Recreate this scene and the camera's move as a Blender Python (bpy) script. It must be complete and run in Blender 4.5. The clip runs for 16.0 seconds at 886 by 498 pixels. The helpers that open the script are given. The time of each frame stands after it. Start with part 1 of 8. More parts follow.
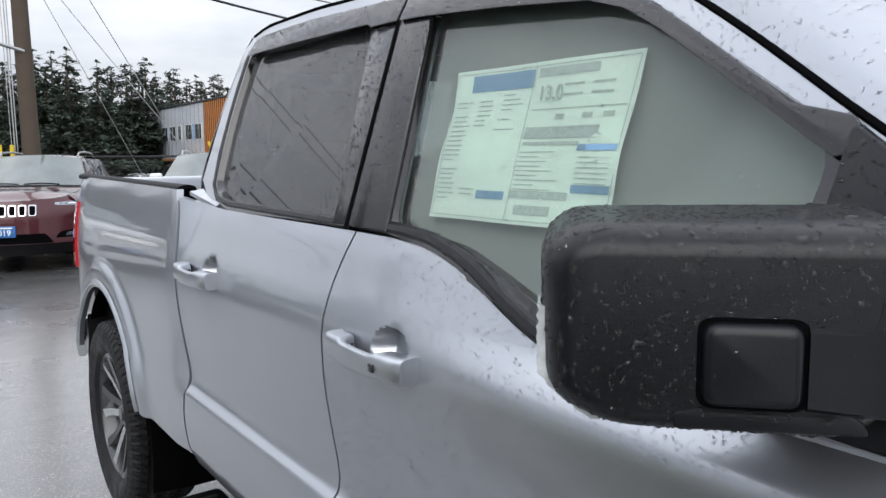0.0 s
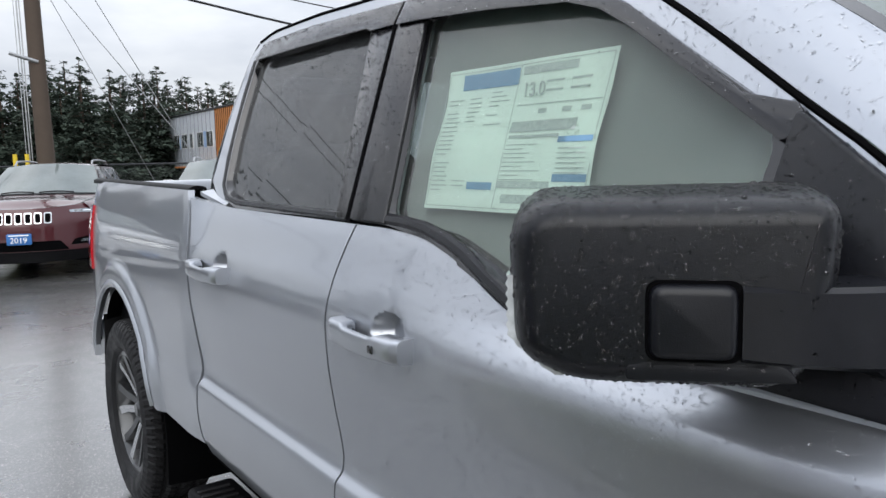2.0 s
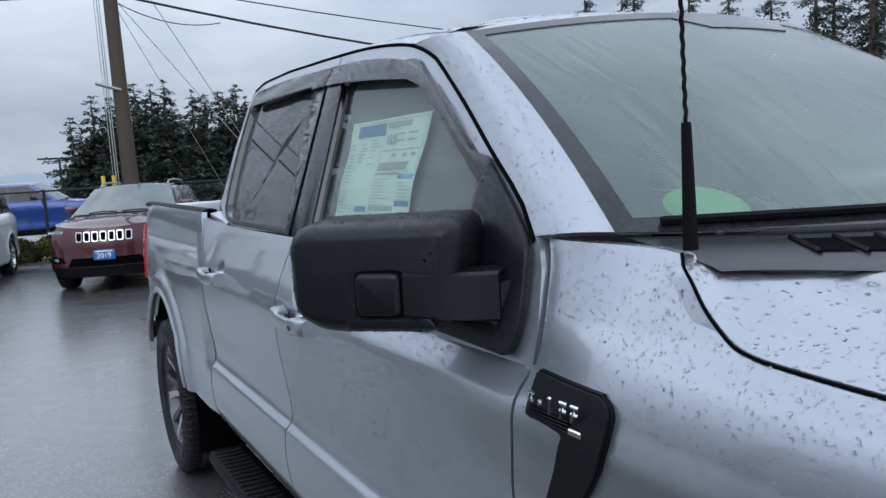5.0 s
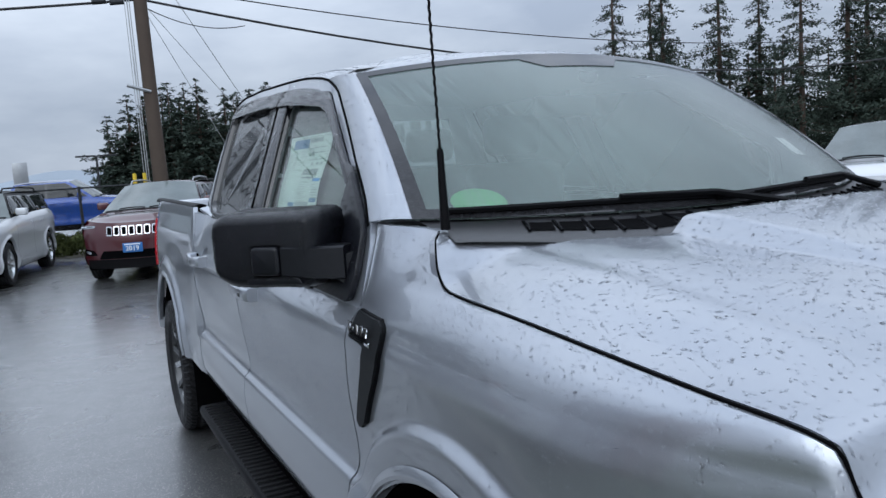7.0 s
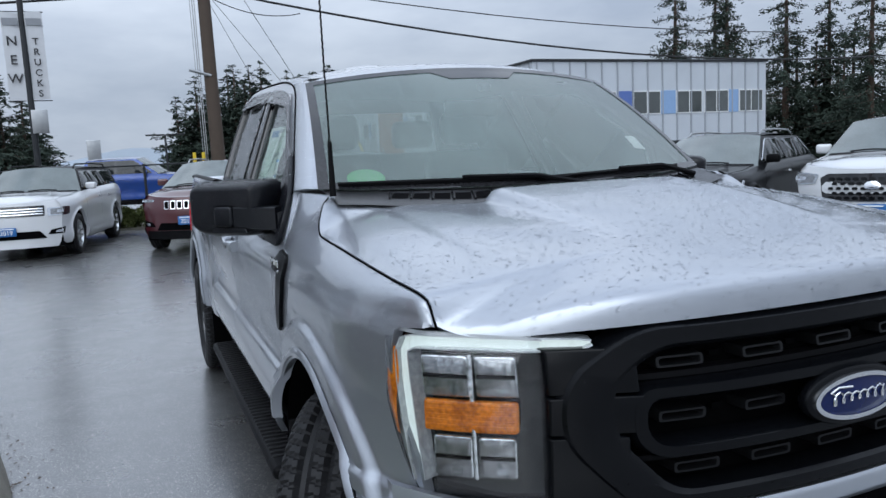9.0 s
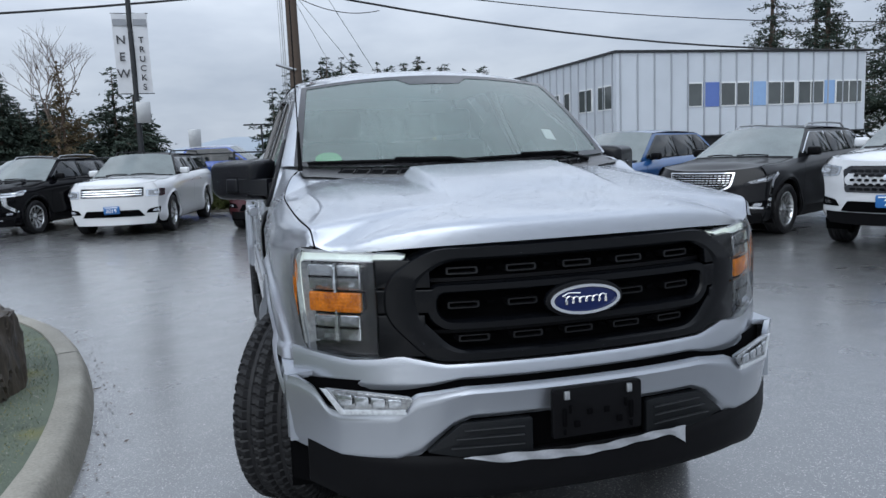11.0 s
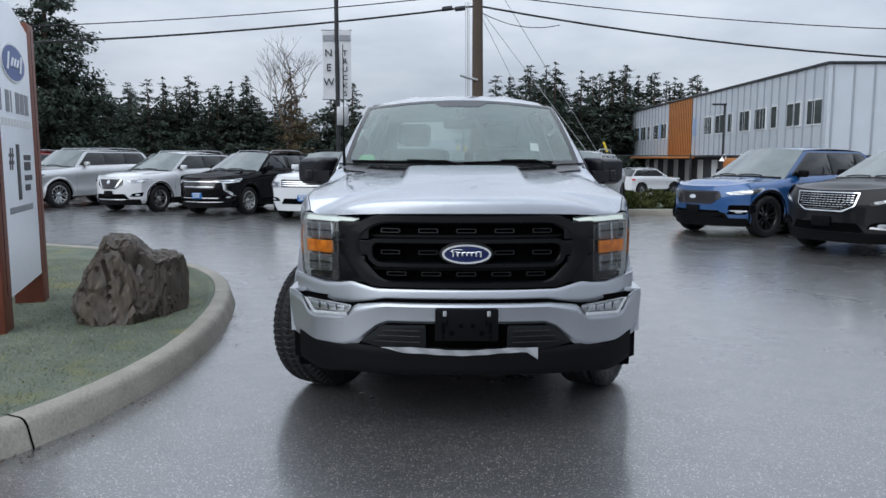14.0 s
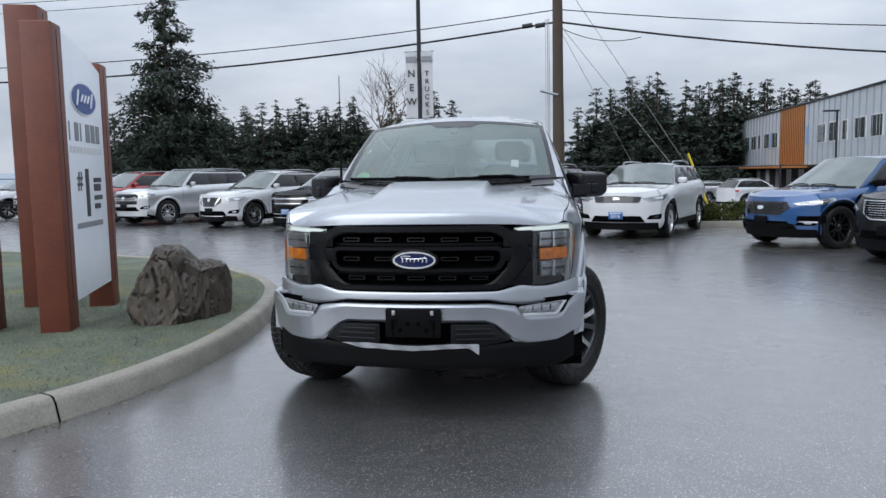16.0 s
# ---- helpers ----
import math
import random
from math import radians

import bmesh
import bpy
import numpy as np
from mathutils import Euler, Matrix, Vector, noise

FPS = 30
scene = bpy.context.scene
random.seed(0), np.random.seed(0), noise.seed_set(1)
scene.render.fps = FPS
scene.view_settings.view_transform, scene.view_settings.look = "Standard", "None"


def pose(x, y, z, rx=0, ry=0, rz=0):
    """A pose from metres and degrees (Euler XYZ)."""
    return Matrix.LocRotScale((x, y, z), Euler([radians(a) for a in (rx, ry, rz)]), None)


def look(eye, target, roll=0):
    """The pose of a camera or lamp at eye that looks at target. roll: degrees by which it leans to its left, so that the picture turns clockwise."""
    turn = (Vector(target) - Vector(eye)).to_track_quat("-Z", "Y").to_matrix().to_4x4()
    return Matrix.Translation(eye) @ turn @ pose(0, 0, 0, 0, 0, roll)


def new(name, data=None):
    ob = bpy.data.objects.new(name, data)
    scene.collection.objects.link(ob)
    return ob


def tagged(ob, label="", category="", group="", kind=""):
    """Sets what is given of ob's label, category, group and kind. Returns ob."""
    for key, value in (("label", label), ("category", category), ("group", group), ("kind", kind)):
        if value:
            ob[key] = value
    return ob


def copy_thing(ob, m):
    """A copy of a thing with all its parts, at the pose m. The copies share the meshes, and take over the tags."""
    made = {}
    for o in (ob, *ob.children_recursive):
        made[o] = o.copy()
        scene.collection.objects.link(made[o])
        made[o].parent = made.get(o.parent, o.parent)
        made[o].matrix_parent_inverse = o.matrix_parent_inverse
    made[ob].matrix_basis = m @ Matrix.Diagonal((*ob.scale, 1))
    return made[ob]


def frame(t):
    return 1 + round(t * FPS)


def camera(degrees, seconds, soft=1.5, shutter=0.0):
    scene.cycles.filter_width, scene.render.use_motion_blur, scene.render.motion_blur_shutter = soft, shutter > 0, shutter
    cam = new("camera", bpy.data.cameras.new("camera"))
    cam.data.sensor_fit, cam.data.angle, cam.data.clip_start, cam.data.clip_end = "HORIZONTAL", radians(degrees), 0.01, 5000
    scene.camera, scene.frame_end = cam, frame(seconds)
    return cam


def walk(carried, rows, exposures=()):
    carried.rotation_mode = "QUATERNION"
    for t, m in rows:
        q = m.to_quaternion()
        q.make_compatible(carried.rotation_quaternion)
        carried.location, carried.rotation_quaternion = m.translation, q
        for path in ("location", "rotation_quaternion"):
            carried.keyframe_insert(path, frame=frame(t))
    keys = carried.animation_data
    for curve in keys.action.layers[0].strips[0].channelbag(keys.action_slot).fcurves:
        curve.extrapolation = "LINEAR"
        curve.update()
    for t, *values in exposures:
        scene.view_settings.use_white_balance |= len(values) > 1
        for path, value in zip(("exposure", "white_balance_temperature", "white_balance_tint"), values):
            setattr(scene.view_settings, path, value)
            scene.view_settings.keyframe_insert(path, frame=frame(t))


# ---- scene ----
cam = camera(61.1, 16.0)
PATH = [
    (0, (-1.65, 0.39, 1.493), (-0.48, 1.994, 1.252), -0.5),
    (0.5, (-1.657, 0.371, 1.48), (-0.487, 1.975, 1.239), -0.7),
    (1, (-1.672, 0.358, 1.464), (-0.503, 1.962, 1.223), -0.8),
    (1.5, (-1.677, 0.337, 1.467), (-0.514, 1.947, 1.232), -1.0),
    (2, (-1.675, 0.299, 1.474), (-0.529, 1.922, 1.244), -1.3),
    (2.5, (-1.637, 0.21, 1.489), (-0.521, 1.854, 1.263), -1.9),
    (3, (-1.61, 0.077, 1.493), (-0.529, 1.745, 1.271), -2.1),
    (3.2, (-1.607, 0.036, 1.487), (-0.542, 1.715, 1.272), -2.3),
    (5.3, (-1.581, -0.474, 1.522), (-0.617, 1.266, 1.317), -3.5),
    (5.5, (-1.579, -0.533, 1.523), (-0.616, 1.21, 1.329), -3.3),
    (6, (-1.585, -0.698, 1.517), (-0.64, 1.055, 1.325), -3.4),
    (6.5, (-1.584, -0.9, 1.519), (-0.658, 0.861, 1.316), -3.5),
    (7, (-1.523, -1.101, 1.523), (-0.625, 0.672, 1.303), -3.9),
    (7.5, (-1.472, -1.321, 1.514), (-0.603, 0.466, 1.283), -3.9),
    (8, (-1.487, -1.556, 1.513), (-0.653, 0.246, 1.273), -3.6),
    (8.5, (-1.472, -1.781, 1.515), (-0.676, 0.038, 1.271), -3.0),
    (9, (-1.378, -2.023, 1.504), (-0.627, -0.187, 1.252), -2.8),
    (9.2, (-1.353, -2.143, 1.505), (-0.615, -0.301, 1.251), -2.7),
    (11.3, (-1.021, -3.315, 1.451), (-0.542, -1.391, 1.185), -2.0),
    (11.5, (-0.984, -3.445, 1.447), (-0.534, -1.515, 1.181), -1.7),
    (12, (-0.858, -3.722, 1.454), (-0.485, -1.775, 1.187), -1.1),
    (12.5, (-0.662, -3.991, 1.434), (-0.373, -2.031, 1.165), -0.7),
    (13, (-0.51, -4.256, 1.423), (-0.314, -2.283, 1.158), -0.4),
    (13.5, (-0.346, -4.508, 1.447), (-0.252, -2.526, 1.193), -0.1),
    (14, (-0.1, -4.677, 1.434), (-0.11, -2.692, 1.195), 0.0),
    (14.5, (0.143, -4.856, 1.427), (0.037, -2.872, 1.204), 0.2),
    (15, (0.358, -5.012, 1.439), (0.172, -3.031, 1.229), 0.0),
    (15.5, (0.573, -5.08, 1.441), (0.322, -3.106, 1.239), -0.5),
    (16, (0.798, -5.089, 1.439), (0.499, -3.121, 1.241), -1.0),
]
EXPOSURES = [
    (0.0, 0.75, 6600, 9), (3.2, 0.51, 6350, 8), (5.3, 0.20, 5820, 7), (9.0, 0.22, 5850, 7), (11.5, 0.32, 6000, 7), (16.0, 0.32, 6150, 8),
]
walk(cam, [(t, look(eye, target, roll)) for t, eye, target, roll in PATH], EXPOSURES)

# ---- world: an overcast sky, brighter near the horizon, with soft cloud ----
world = bpy.data.worlds.new("world")
scene.world = world
world.use_nodes = True
wn, wl = world.node_tree.nodes, world.node_tree.links
wn.clear()
w_out = wn.new("ShaderNodeOutputWorld")
w_bg = wn.new("ShaderNodeBackground")
w_sky = wn.new("ShaderNodeTexSky")
w_sky.sky_type, w_sky.sun_disc, w_sky.sun_elevation, w_sky.sun_rotation = "NISHITA", False, radians(28), radians(200)
w_co = wn.new("ShaderNodeTexCoord")
w_map = wn.new("ShaderNodeMapping")
w_map.inputs["Scale"].default_value = (1.0, 1.0, 3.2)
w_noise = wn.new("ShaderNodeTexNoise")
w_noise.inputs["Scale"].default_value, w_noise.inputs["Detail"].default_value, w_noise.inputs["Roughness"].default_value = 2.3, 6.0, 0.55
w_ramp = wn.new("ShaderNodeValToRGB")
w_ramp.color_ramp.elements[0].position, w_ramp.color_ramp.elements[0].color = 0.33, (0.445, 0.48, 0.56, 1)
w_ramp.color_ramp.elements[1].position, w_ramp.color_ramp.elements[1].color = 0.68, (0.77, 0.79, 0.84, 1)
w_sep = wn.new("ShaderNodeSeparateXYZ")
w_hr = wn.new("ShaderNodeMapRange")
w_hr.inputs["From Min"].default_value, w_hr.inputs["From Max"].default_value = 0.10, 0.75
w_hr.inputs["To Min"].default_value, w_hr.inputs["To Max"].default_value = 0.76, 1.85
w_mul = wn.new("ShaderNodeVectorMath")
w_mul.operation = "SCALE"
w_mix = wn.new("ShaderNodeMix")
w_mix.data_type = "RGBA"
w_mix.inputs["Factor"].default_value = 0.96
w_sc = wn.new("ShaderNodeVectorMath")
w_sc.operation = "SCALE"
w_sc.inputs["Scale"].default_value = 0.10
wl.new(w_co.outputs["Generated"], w_map.inputs["Vector"])
wl.new(w_map.outputs["Vector"], w_noise.inputs["Vector"])
wl.new(w_noise.outputs["Fac"], w_ramp.inputs["Fac"])
wl.new(w_co.outputs["Generated"], w_sep.inputs["Vector"])
wl.new(w_sep.outputs["Z"], w_hr.inputs["Value"])
wl.new(w_ramp.outputs["Color"], w_mul.inputs[0])
wl.new(w_hr.outputs["Result"], w_mul.inputs["Scale"])
wl.new(w_sky.outputs["Color"], w_sc.inputs[0])
wl.new(w_sc.outputs["Vector"], w_mix.inputs["A"])
wl.new(w_mul.outputs["Vector"], w_mix.inputs["B"])
wl.new(w_mix.outputs["Result"], w_bg.inputs["Color"])
w_bg.inputs["Strength"].default_value = 1.0
wl.new(w_bg.outputs["Background"], w_out.inputs["Surface"])
sun = new("sun", bpy.data.lights.new("sun", "SUN"))
sun.data.energy, sun.data.angle, sun.data.color = 1.25, radians(60), (1.0, 0.985, 0.96)
sun.matrix_world = look((-40, -52, 54), (0, 0, 0))


# ---- materials ----
def material(name, base, rough=0.5, metal=0.0, var=0.12, scale=6.0, fine=90.0, bump=0.0, bump_scale=120.0, coat=0.0, spec=0.5, rough_var=0.0, second=None, emission=None, strength=0.0, trans=0.0, ior=1.45, alpha=1.0):
    """A procedural material: base colour varied at two scales, with optional relief, coat and gloss variation."""
    m = bpy.data.materials.new(name)
    m.use_nodes = True
    n, l = m.node_tree.nodes, m.node_tree.links
    p = n["Principled BSDF"]
    p.inputs["Roughness"].default_value, p.inputs["Metallic"].default_value = rough, metal
    p.inputs["Coat Weight"].default_value, p.inputs["Coat Roughness"].default_value = coat, 0.04
    p.inputs["Specular IOR Level"].default_value = spec
    p.inputs["Transmission Weight"].default_value, p.inputs["IOR"].default_value, p.inputs["Alpha"].default_value = trans, ior, alpha
    if emission:
        p.inputs["Emission Color"].default_value, p.inputs["Emission Strength"].default_value = (*emission, 1), strength
    co = n.new("ShaderNodeTexCoord")
    big, small = n.new("ShaderNodeTexNoise"), n.new("ShaderNodeTexNoise")
    for node, s, d in ((big, scale, 4), (small, fine, 3)):
        node.inputs["Scale"].default_value, node.inputs["Detail"].default_value = s, d
        l.new(co.outputs["Object"], node.inputs["Vector"])
    add = n.new("ShaderNodeMath")
    add.operation = "ADD"
    l.new(big.outputs["Fac"], add.inputs[0])
    l.new(small.outputs["Fac"], add.inputs[1])
    ramp = n.new("ShaderNodeMapRange")
    ramp.inputs["From Min"].default_value, ramp.inputs["From Max"].default_value = 0.6, 1.4
    l.new(add.outputs[0], ramp.inputs["Value"])
    mix = n.new("ShaderNodeMix")
    mix.data_type = "RGBA"
    lo = second or tuple(c * (1 - var) for c in base)
    hi = base if second else tuple(min(1, c * (1 + var)) for c in base)
    mix.inputs["A"].default_value, mix.inputs["B"].default_value = (*lo, 1), (*hi, 1)
    l.new(ramp.outputs["Result"], mix.inputs["Factor"])
    l.new(mix.outputs["Result"], p.inputs["Base Color"])
    if rough_var:
        rr = n.new("ShaderNodeMapRange")
        rr.inputs["From Min"].default_value, rr.inputs["From Max"].default_value = 0.35, 0.65
        rr.inputs["To Min"].default_value, rr.inputs["To Max"].default_value = max(0.02, rough - rough_var), min(1, rough + rough_var)
        l.new(big.outputs["Fac"], rr.inputs["Value"])
        l.new(rr.outputs["Result"], p.inputs["Roughness"])
    if bump:
        bn = n.new("ShaderNodeTexNoise")
        bn.inputs["Scale"].default_value, bn.inputs["Detail"].default_value = bump_scale, 4
        l.new(co.outputs["Object"], bn.inputs["Vector"])
        b = n.new("ShaderNodeBump")
        b.inputs["Strength"].default_value, b.inputs["Distance"].default_value = bump, 0.004
        l.new(bn.outputs["Fac"], b.inputs["Height"])
        l.new(b.outputs["Normal"], p.inputs["Normal"])
    return m


def glass_material(name, tint, opacity, fog=(0.5, 0.55, 0.53), streaks=False, fog_low=0.0, fog_high=0.0):
    """A pane: a mirror-smooth gloss over a tinted see-through body, with an optional diffuse film: condensation, and on
    privacy glass painted sky reflection.
    """
    m = bpy.data.materials.new(name)
    m.use_nodes = True
    n, l = m.node_tree.nodes, m.node_tree.links
    n.clear()
    out = n.new("ShaderNodeOutputMaterial")
    clear = n.new("ShaderNodeBsdfTransparent")
    clear.inputs["Color"].default_value = (*tint, 1)
    film = n.new("ShaderNodeBsdfDiffuse")
    film.inputs["Color"].default_value = (*fog, 1)
    body = n.new("ShaderNodeMixShader")
    body.inputs[0].default_value = opacity
    l.new(clear.outputs[0], body.inputs[1])
    l.new(film.outputs[0], body.inputs[2])
    gloss = n.new("ShaderNodeBsdfGlossy")
    gloss.inputs["Roughness"].default_value = 0.02
    fres = n.new("ShaderNodeFresnel")
    fres.inputs["IOR"].default_value = 1.55
    top = n.new("ShaderNodeMixShader")
    l.new(fres.outputs[0], top.inputs[0])
    l.new(body.outputs[0], top.inputs[1])
    l.new(gloss.outputs[0], top.inputs[2])
    l.new(top.outputs[0], out.inputs["Surface"])
    if streaks:
        co = n.new("ShaderNodeTexCoord")
        mp = n.new("ShaderNodeMapping")
        mp.inputs["Scale"].default_value = (110, 3.4, 3.4)
        tex = n.new("ShaderNodeTexNoise")
        tex.inputs["Scale"].default_value, tex.inputs["Detail"].default_value, tex.inputs["Distortion"].default_value = 1.6, 4, 0.12
        l.new(co.outputs["Object"], mp.inputs["Vector"])
        l.new(mp.outputs["Vector"], tex.inputs["Vector"])
        wide = n.new("ShaderNodeTexNoise")
        wide.inputs["Scale"].default_value = 1.7
        l.new(co.outputs["Object"], wide.inputs["Vector"])
        add = n.new("ShaderNodeMath")
        add.operation = "ADD"
        l.new(tex.outputs["Fac"], add.inputs[0])
        l.new(wide.outputs["Fac"], add.inputs[1])
        rg = n.new("ShaderNodeMapRange")
        rg.inputs["From Min"].default_value, rg.inputs["From Max"].default_value = 0.88, 1.10
        rg.inputs["To Min"].default_value, rg.inputs["To Max"].default_value = fog_low, fog_high
        l.new(add.outputs[0], rg.inputs["Value"])
        l.new(rg.outputs["Result"], body.inputs[0])
        bp = n.new("ShaderNodeBump")
        bp.inputs["Strength"].default_value, bp.inputs["Distance"].default_value = 0.25, 0.003
        l.new(tex.outputs["Fac"], bp.inputs["Height"])
        l.new(bp.outputs["Normal"], gloss.inputs["Normal"])
    return m


def paint(name, base, metal=0.0, rough=0.35, coat=1.0, spec=0.5):
    return material(name, base, rough=rough, metal=metal, var=0.04, scale=2.0, fine=900.0, coat=coat, spec=spec)


M = {}
M["silver"] = paint("silver_paint", (0.375, 0.395, 0.432), metal=0.85, rough=0.34)
M["white_paint"] = paint("white_paint", (0.54, 0.55, 0.565), rough=0.4)
M["black_paint"] = paint("black_paint", (0.003, 0.003, 0.004), rough=0.3, coat=0.35, spec=0.0)
M["grey_paint"] = paint("dark_grey_paint", (0.008, 0.0085, 0.010), metal=0.1, rough=0.35, coat=0.35, spec=0.1)
M["red_paint"] = paint("maroon_paint", (0.050, 0.003, 0.007), metal=0.2)
M["bright_red_paint"] = paint("red_paint", (0.32, 0.02, 0.025))
M["blue_paint"] = paint("blue_paint", (0.012, 0.066, 0.20), metal=0.3)
M["royal_paint"] = paint("royal_blue_paint", (0.008, 0.045, 0.24), metal=0.2)
M["pale_silver"] = paint("pale_silver_paint", (0.52, 0.53, 0.54), metal=0.6)
M["black_plastic"] = material("black_plastic", (0.0035, 0.0035, 0.0042), rough=0.5, var=0.25, scale=9, bump=0.10, bump_scale=700, spec=0.10)
M["cowl_plastic"] = material("wet_cowl_plastic", (0.016, 0.016, 0.018), rough=0.30, var=0.25, scale=9, bump=0.08, bump_scale=700, spec=0.5)
M["mirror_plastic"] = material("wet_mirror_plastic", (0.0042, 0.0047, 0.0070), rough=0.32, var=0.25, scale=9, bump=0.08, bump_scale=700, spec=0.34)
M["satin_grey"] = material("satin_dark_grey", (0.0024, 0.0027, 0.0036), rough=0.24, metal=0.0, spec=0.20, var=0.14, scale=5, bump=0.05, bump_scale=900)
M["slot_grey"] = material("grille_slot_plastic", (0.006, 0.0062, 0.007), rough=0.4, var=0.2, spec=0.3)
M["vent_grey"] = material("satin_vent_grey", (0.007, 0.0078, 0.009), rough=0.45, var=0.12, scale=5, spec=0.18)
# near-black for gaps and recesses, their deep shade put into the colour
M["gap"] = material("deep_shade_black", (0.0016, 0.0016, 0.002), rough=0.9, var=0.3, spec=0.05)
M["gloss_black"] = material("gloss_black", (0.008, 0.008, 0.010), rough=0.12, var=0.2, coat=0.6)
M["frit"] = material("printed_glass_border", (0.018, 0.018, 0.020), rough=0.08, var=0.7, scale=60, fine=400, spec=0.6)
M["smoked"] = material("smoked_acrylic", (0.010, 0.010, 0.012), rough=0.18, var=0.2, scale=8, coat=0.3, spec=0.45)
M["rubber"] = material("tyre_rubber", (0.0085, 0.0085, 0.0095), rough=0.55, var=0.3, scale=14, bump=0.2, bump_scale=300, rough_var=0.12, spec=0.3)
M["rim_dark"] = material("dark_alloy", (0.045, 0.047, 0.05), rough=0.3, metal=0.6, var=0.15, coat=0.5)
M["rim_black"] = material("black_alloy", (0.012, 0.012, 0.013), rough=0.25, metal=0.3, var=0.15, coat=0.5)
M["rim_silver"] = material("machined_alloy", (0.62, 0.63, 0.64), rough=0.25, metal=0.95, var=0.08)
M["chrome"] = material("chrome", (0.75, 0.76, 0.78), rough=0.08, metal=1.0, var=0.05)
M["chrome_wet"] = material("reflector", (0.55, 0.57, 0.6), rough=0.14, metal=1.0, var=0.25, scale=30)
M["lens_rim"] = material("lens_rim", (0.55, 0.57, 0.58), rough=0.16, metal=0.9, var=0.6, scale=45)
M["clear_cover"] = glass_material("clear_lamp_cover", (0.93, 0.94, 0.95), 0.0)
M["lens_dark"] = material("lamp_bezel", (0.005, 0.0055, 0.007), rough=0.14, var=0.3, coat=0.25, spec=0.3)
M["lens_clear"] = material("lamp_lens", (0.34, 0.36, 0.385), rough=0.10, metal=0.8, var=0.55, scale=60, coat=1.0)
M["lens_grey"] = material("grey_lamp_glass", (0.46, 0.47, 0.48), rough=0.16, metal=0.85, scale=55, fine=160, coat=0.3, second=(0.06, 0.063, 0.068))
M["lens_pale"] = material("pale_clear_plastic", (0.42, 0.44, 0.46), rough=0.15, var=0.3, scale=70, coat=1.0)
M["amber"] = material("amber_lens", (0.95, 0.31, 0.015), rough=0.12, scale=26, fine=120, coat=0.4, second=(0.24, 0.050, 0.003))
M["red_lens"] = material("red_lens", (0.50, 0.012, 0.02), rough=0.15, var=0.3, scale=20, coat=1.0)
M["drl"] = material("running_light", (0.34, 0.36, 0.38), rough=0.2, var=0.2, scale=60, coat=1.0, emission=(0.90, 1.0, 0.90), strength=0.50)
M["seat_cloth"] = material("seat_cloth", (0.06, 0.06, 0.065), rough=0.9, var=0.2, scale=20, bump=0.2, bump_scale=500)
M["trim_grey"] = material("interior_trim", (0.03, 0.03, 0.033), rough=0.6, var=0.2)
M["headliner"] = material("headliner_cloth", (0.38, 0.38, 0.37), rough=0.95, var=0.08)
M["glass_front"] = glass_material("side_glass", (0.74, 0.80, 0.77), 0.03, fog=(0.40, 0.45, 0.43))
M["mist"] = glass_material("condensation", (0.60, 0.64, 0.62), 0.48, fog=(0.42, 0.48, 0.45), streaks=False)
# no condensation here: the grey film paints in some reflected sky
M["glass_dark"] = glass_material("privacy_glass", (0.05, 0.055, 0.06), 0.40, fog=(0.085, 0.09, 0.094))
M["glass_rear"] = glass_material("fogged_rear_glass", (0.60, 0.65, 0.64), 0.3, fog=(0.20, 0.24, 0.235))
M["glass_wind"] = glass_material("fogged_windscreen", (0.62, 0.68, 0.66), 0.3, fog=(0.38, 0.48, 0.455), streaks=True, fog_low=0.23, fog_high=0.34)
M["glass_car"] = material("tinted_car_glass", (0.008, 0.010, 0.011), rough=0.03, var=0.3, scale=3, coat=0.0, spec=0.55)
# opaque grey-green base: the sky's reflection is painted into the car windscreens
M["glass_sky_pale"] = material("sky_paled_windscreen", (0.105, 0.124, 0.122), rough=0.05, var=0.35, scale=2.5, spec=0.9)
M["water"] = bpy.data.materials.new("water")
M["water"].use_nodes = True
wt = M["water"].node_tree
wt.nodes.clear()
wt.links.new(wt.nodes.new("ShaderNodeBsdfGlass").outputs[0], wt.nodes.new("ShaderNodeOutputMaterial").inputs["Surface"])
wt.nodes["Glass BSDF"].inputs["IOR"].default_value, wt.nodes["Glass BSDF"].inputs["Roughness"].default_value = 1.33, 0.0
M["paper"] = material("sticker_paper", (0.67, 0.79, 0.73), rough=0.6, var=0.06, scale=9, emission=None)
M["ink"] = material("grey_ink", (0.40, 0.47, 0.45), rough=0.7, var=0.2, scale=200)
M["ink_blue"] = material("blue_ink", (0.16, 0.30, 0.45), rough=0.7, var=0.15)
M["white_plastic"] = material("white_plastic", (0.75, 0.76, 0.76), rough=0.5, var=0.06)
M["tape"] = material("silver_film", (0.30, 0.31, 0.33), rough=0.35, var=0.15, scale=18, bump=0.5, bump_scale=35)
M["badge_blue"] = material("badge_blue", (0.004, 0.010, 0.060), rough=0.2, var=0.15, spec=0.3, coat=0.15)
M["plate_blue"] = material("plate_blue", (0.025, 0.12, 0.34), rough=0.4, var=0.1)
M["asphalt"] = None
M["litter"] = material("leaf_litter", (0.07, 0.045, 0.03), rough=0.8, var=0.5, scale=9)
M["concrete"] = material("kerb_concrete", (0.24, 0.225, 0.19), rough=0.7, var=0.32, scale=3.5, fine=60, bump=0.5, bump_scale=90)
M["turf"] = None
M["rock"] = material("brown_rock", (0.105, 0.083, 0.060), rough=0.55, var=0.3, scale=5, fine=22, bump=1.0, bump_scale=24, second=(0.012, 0.011, 0.011), rough_var=0.2)
nodes = M["rock"].node_tree
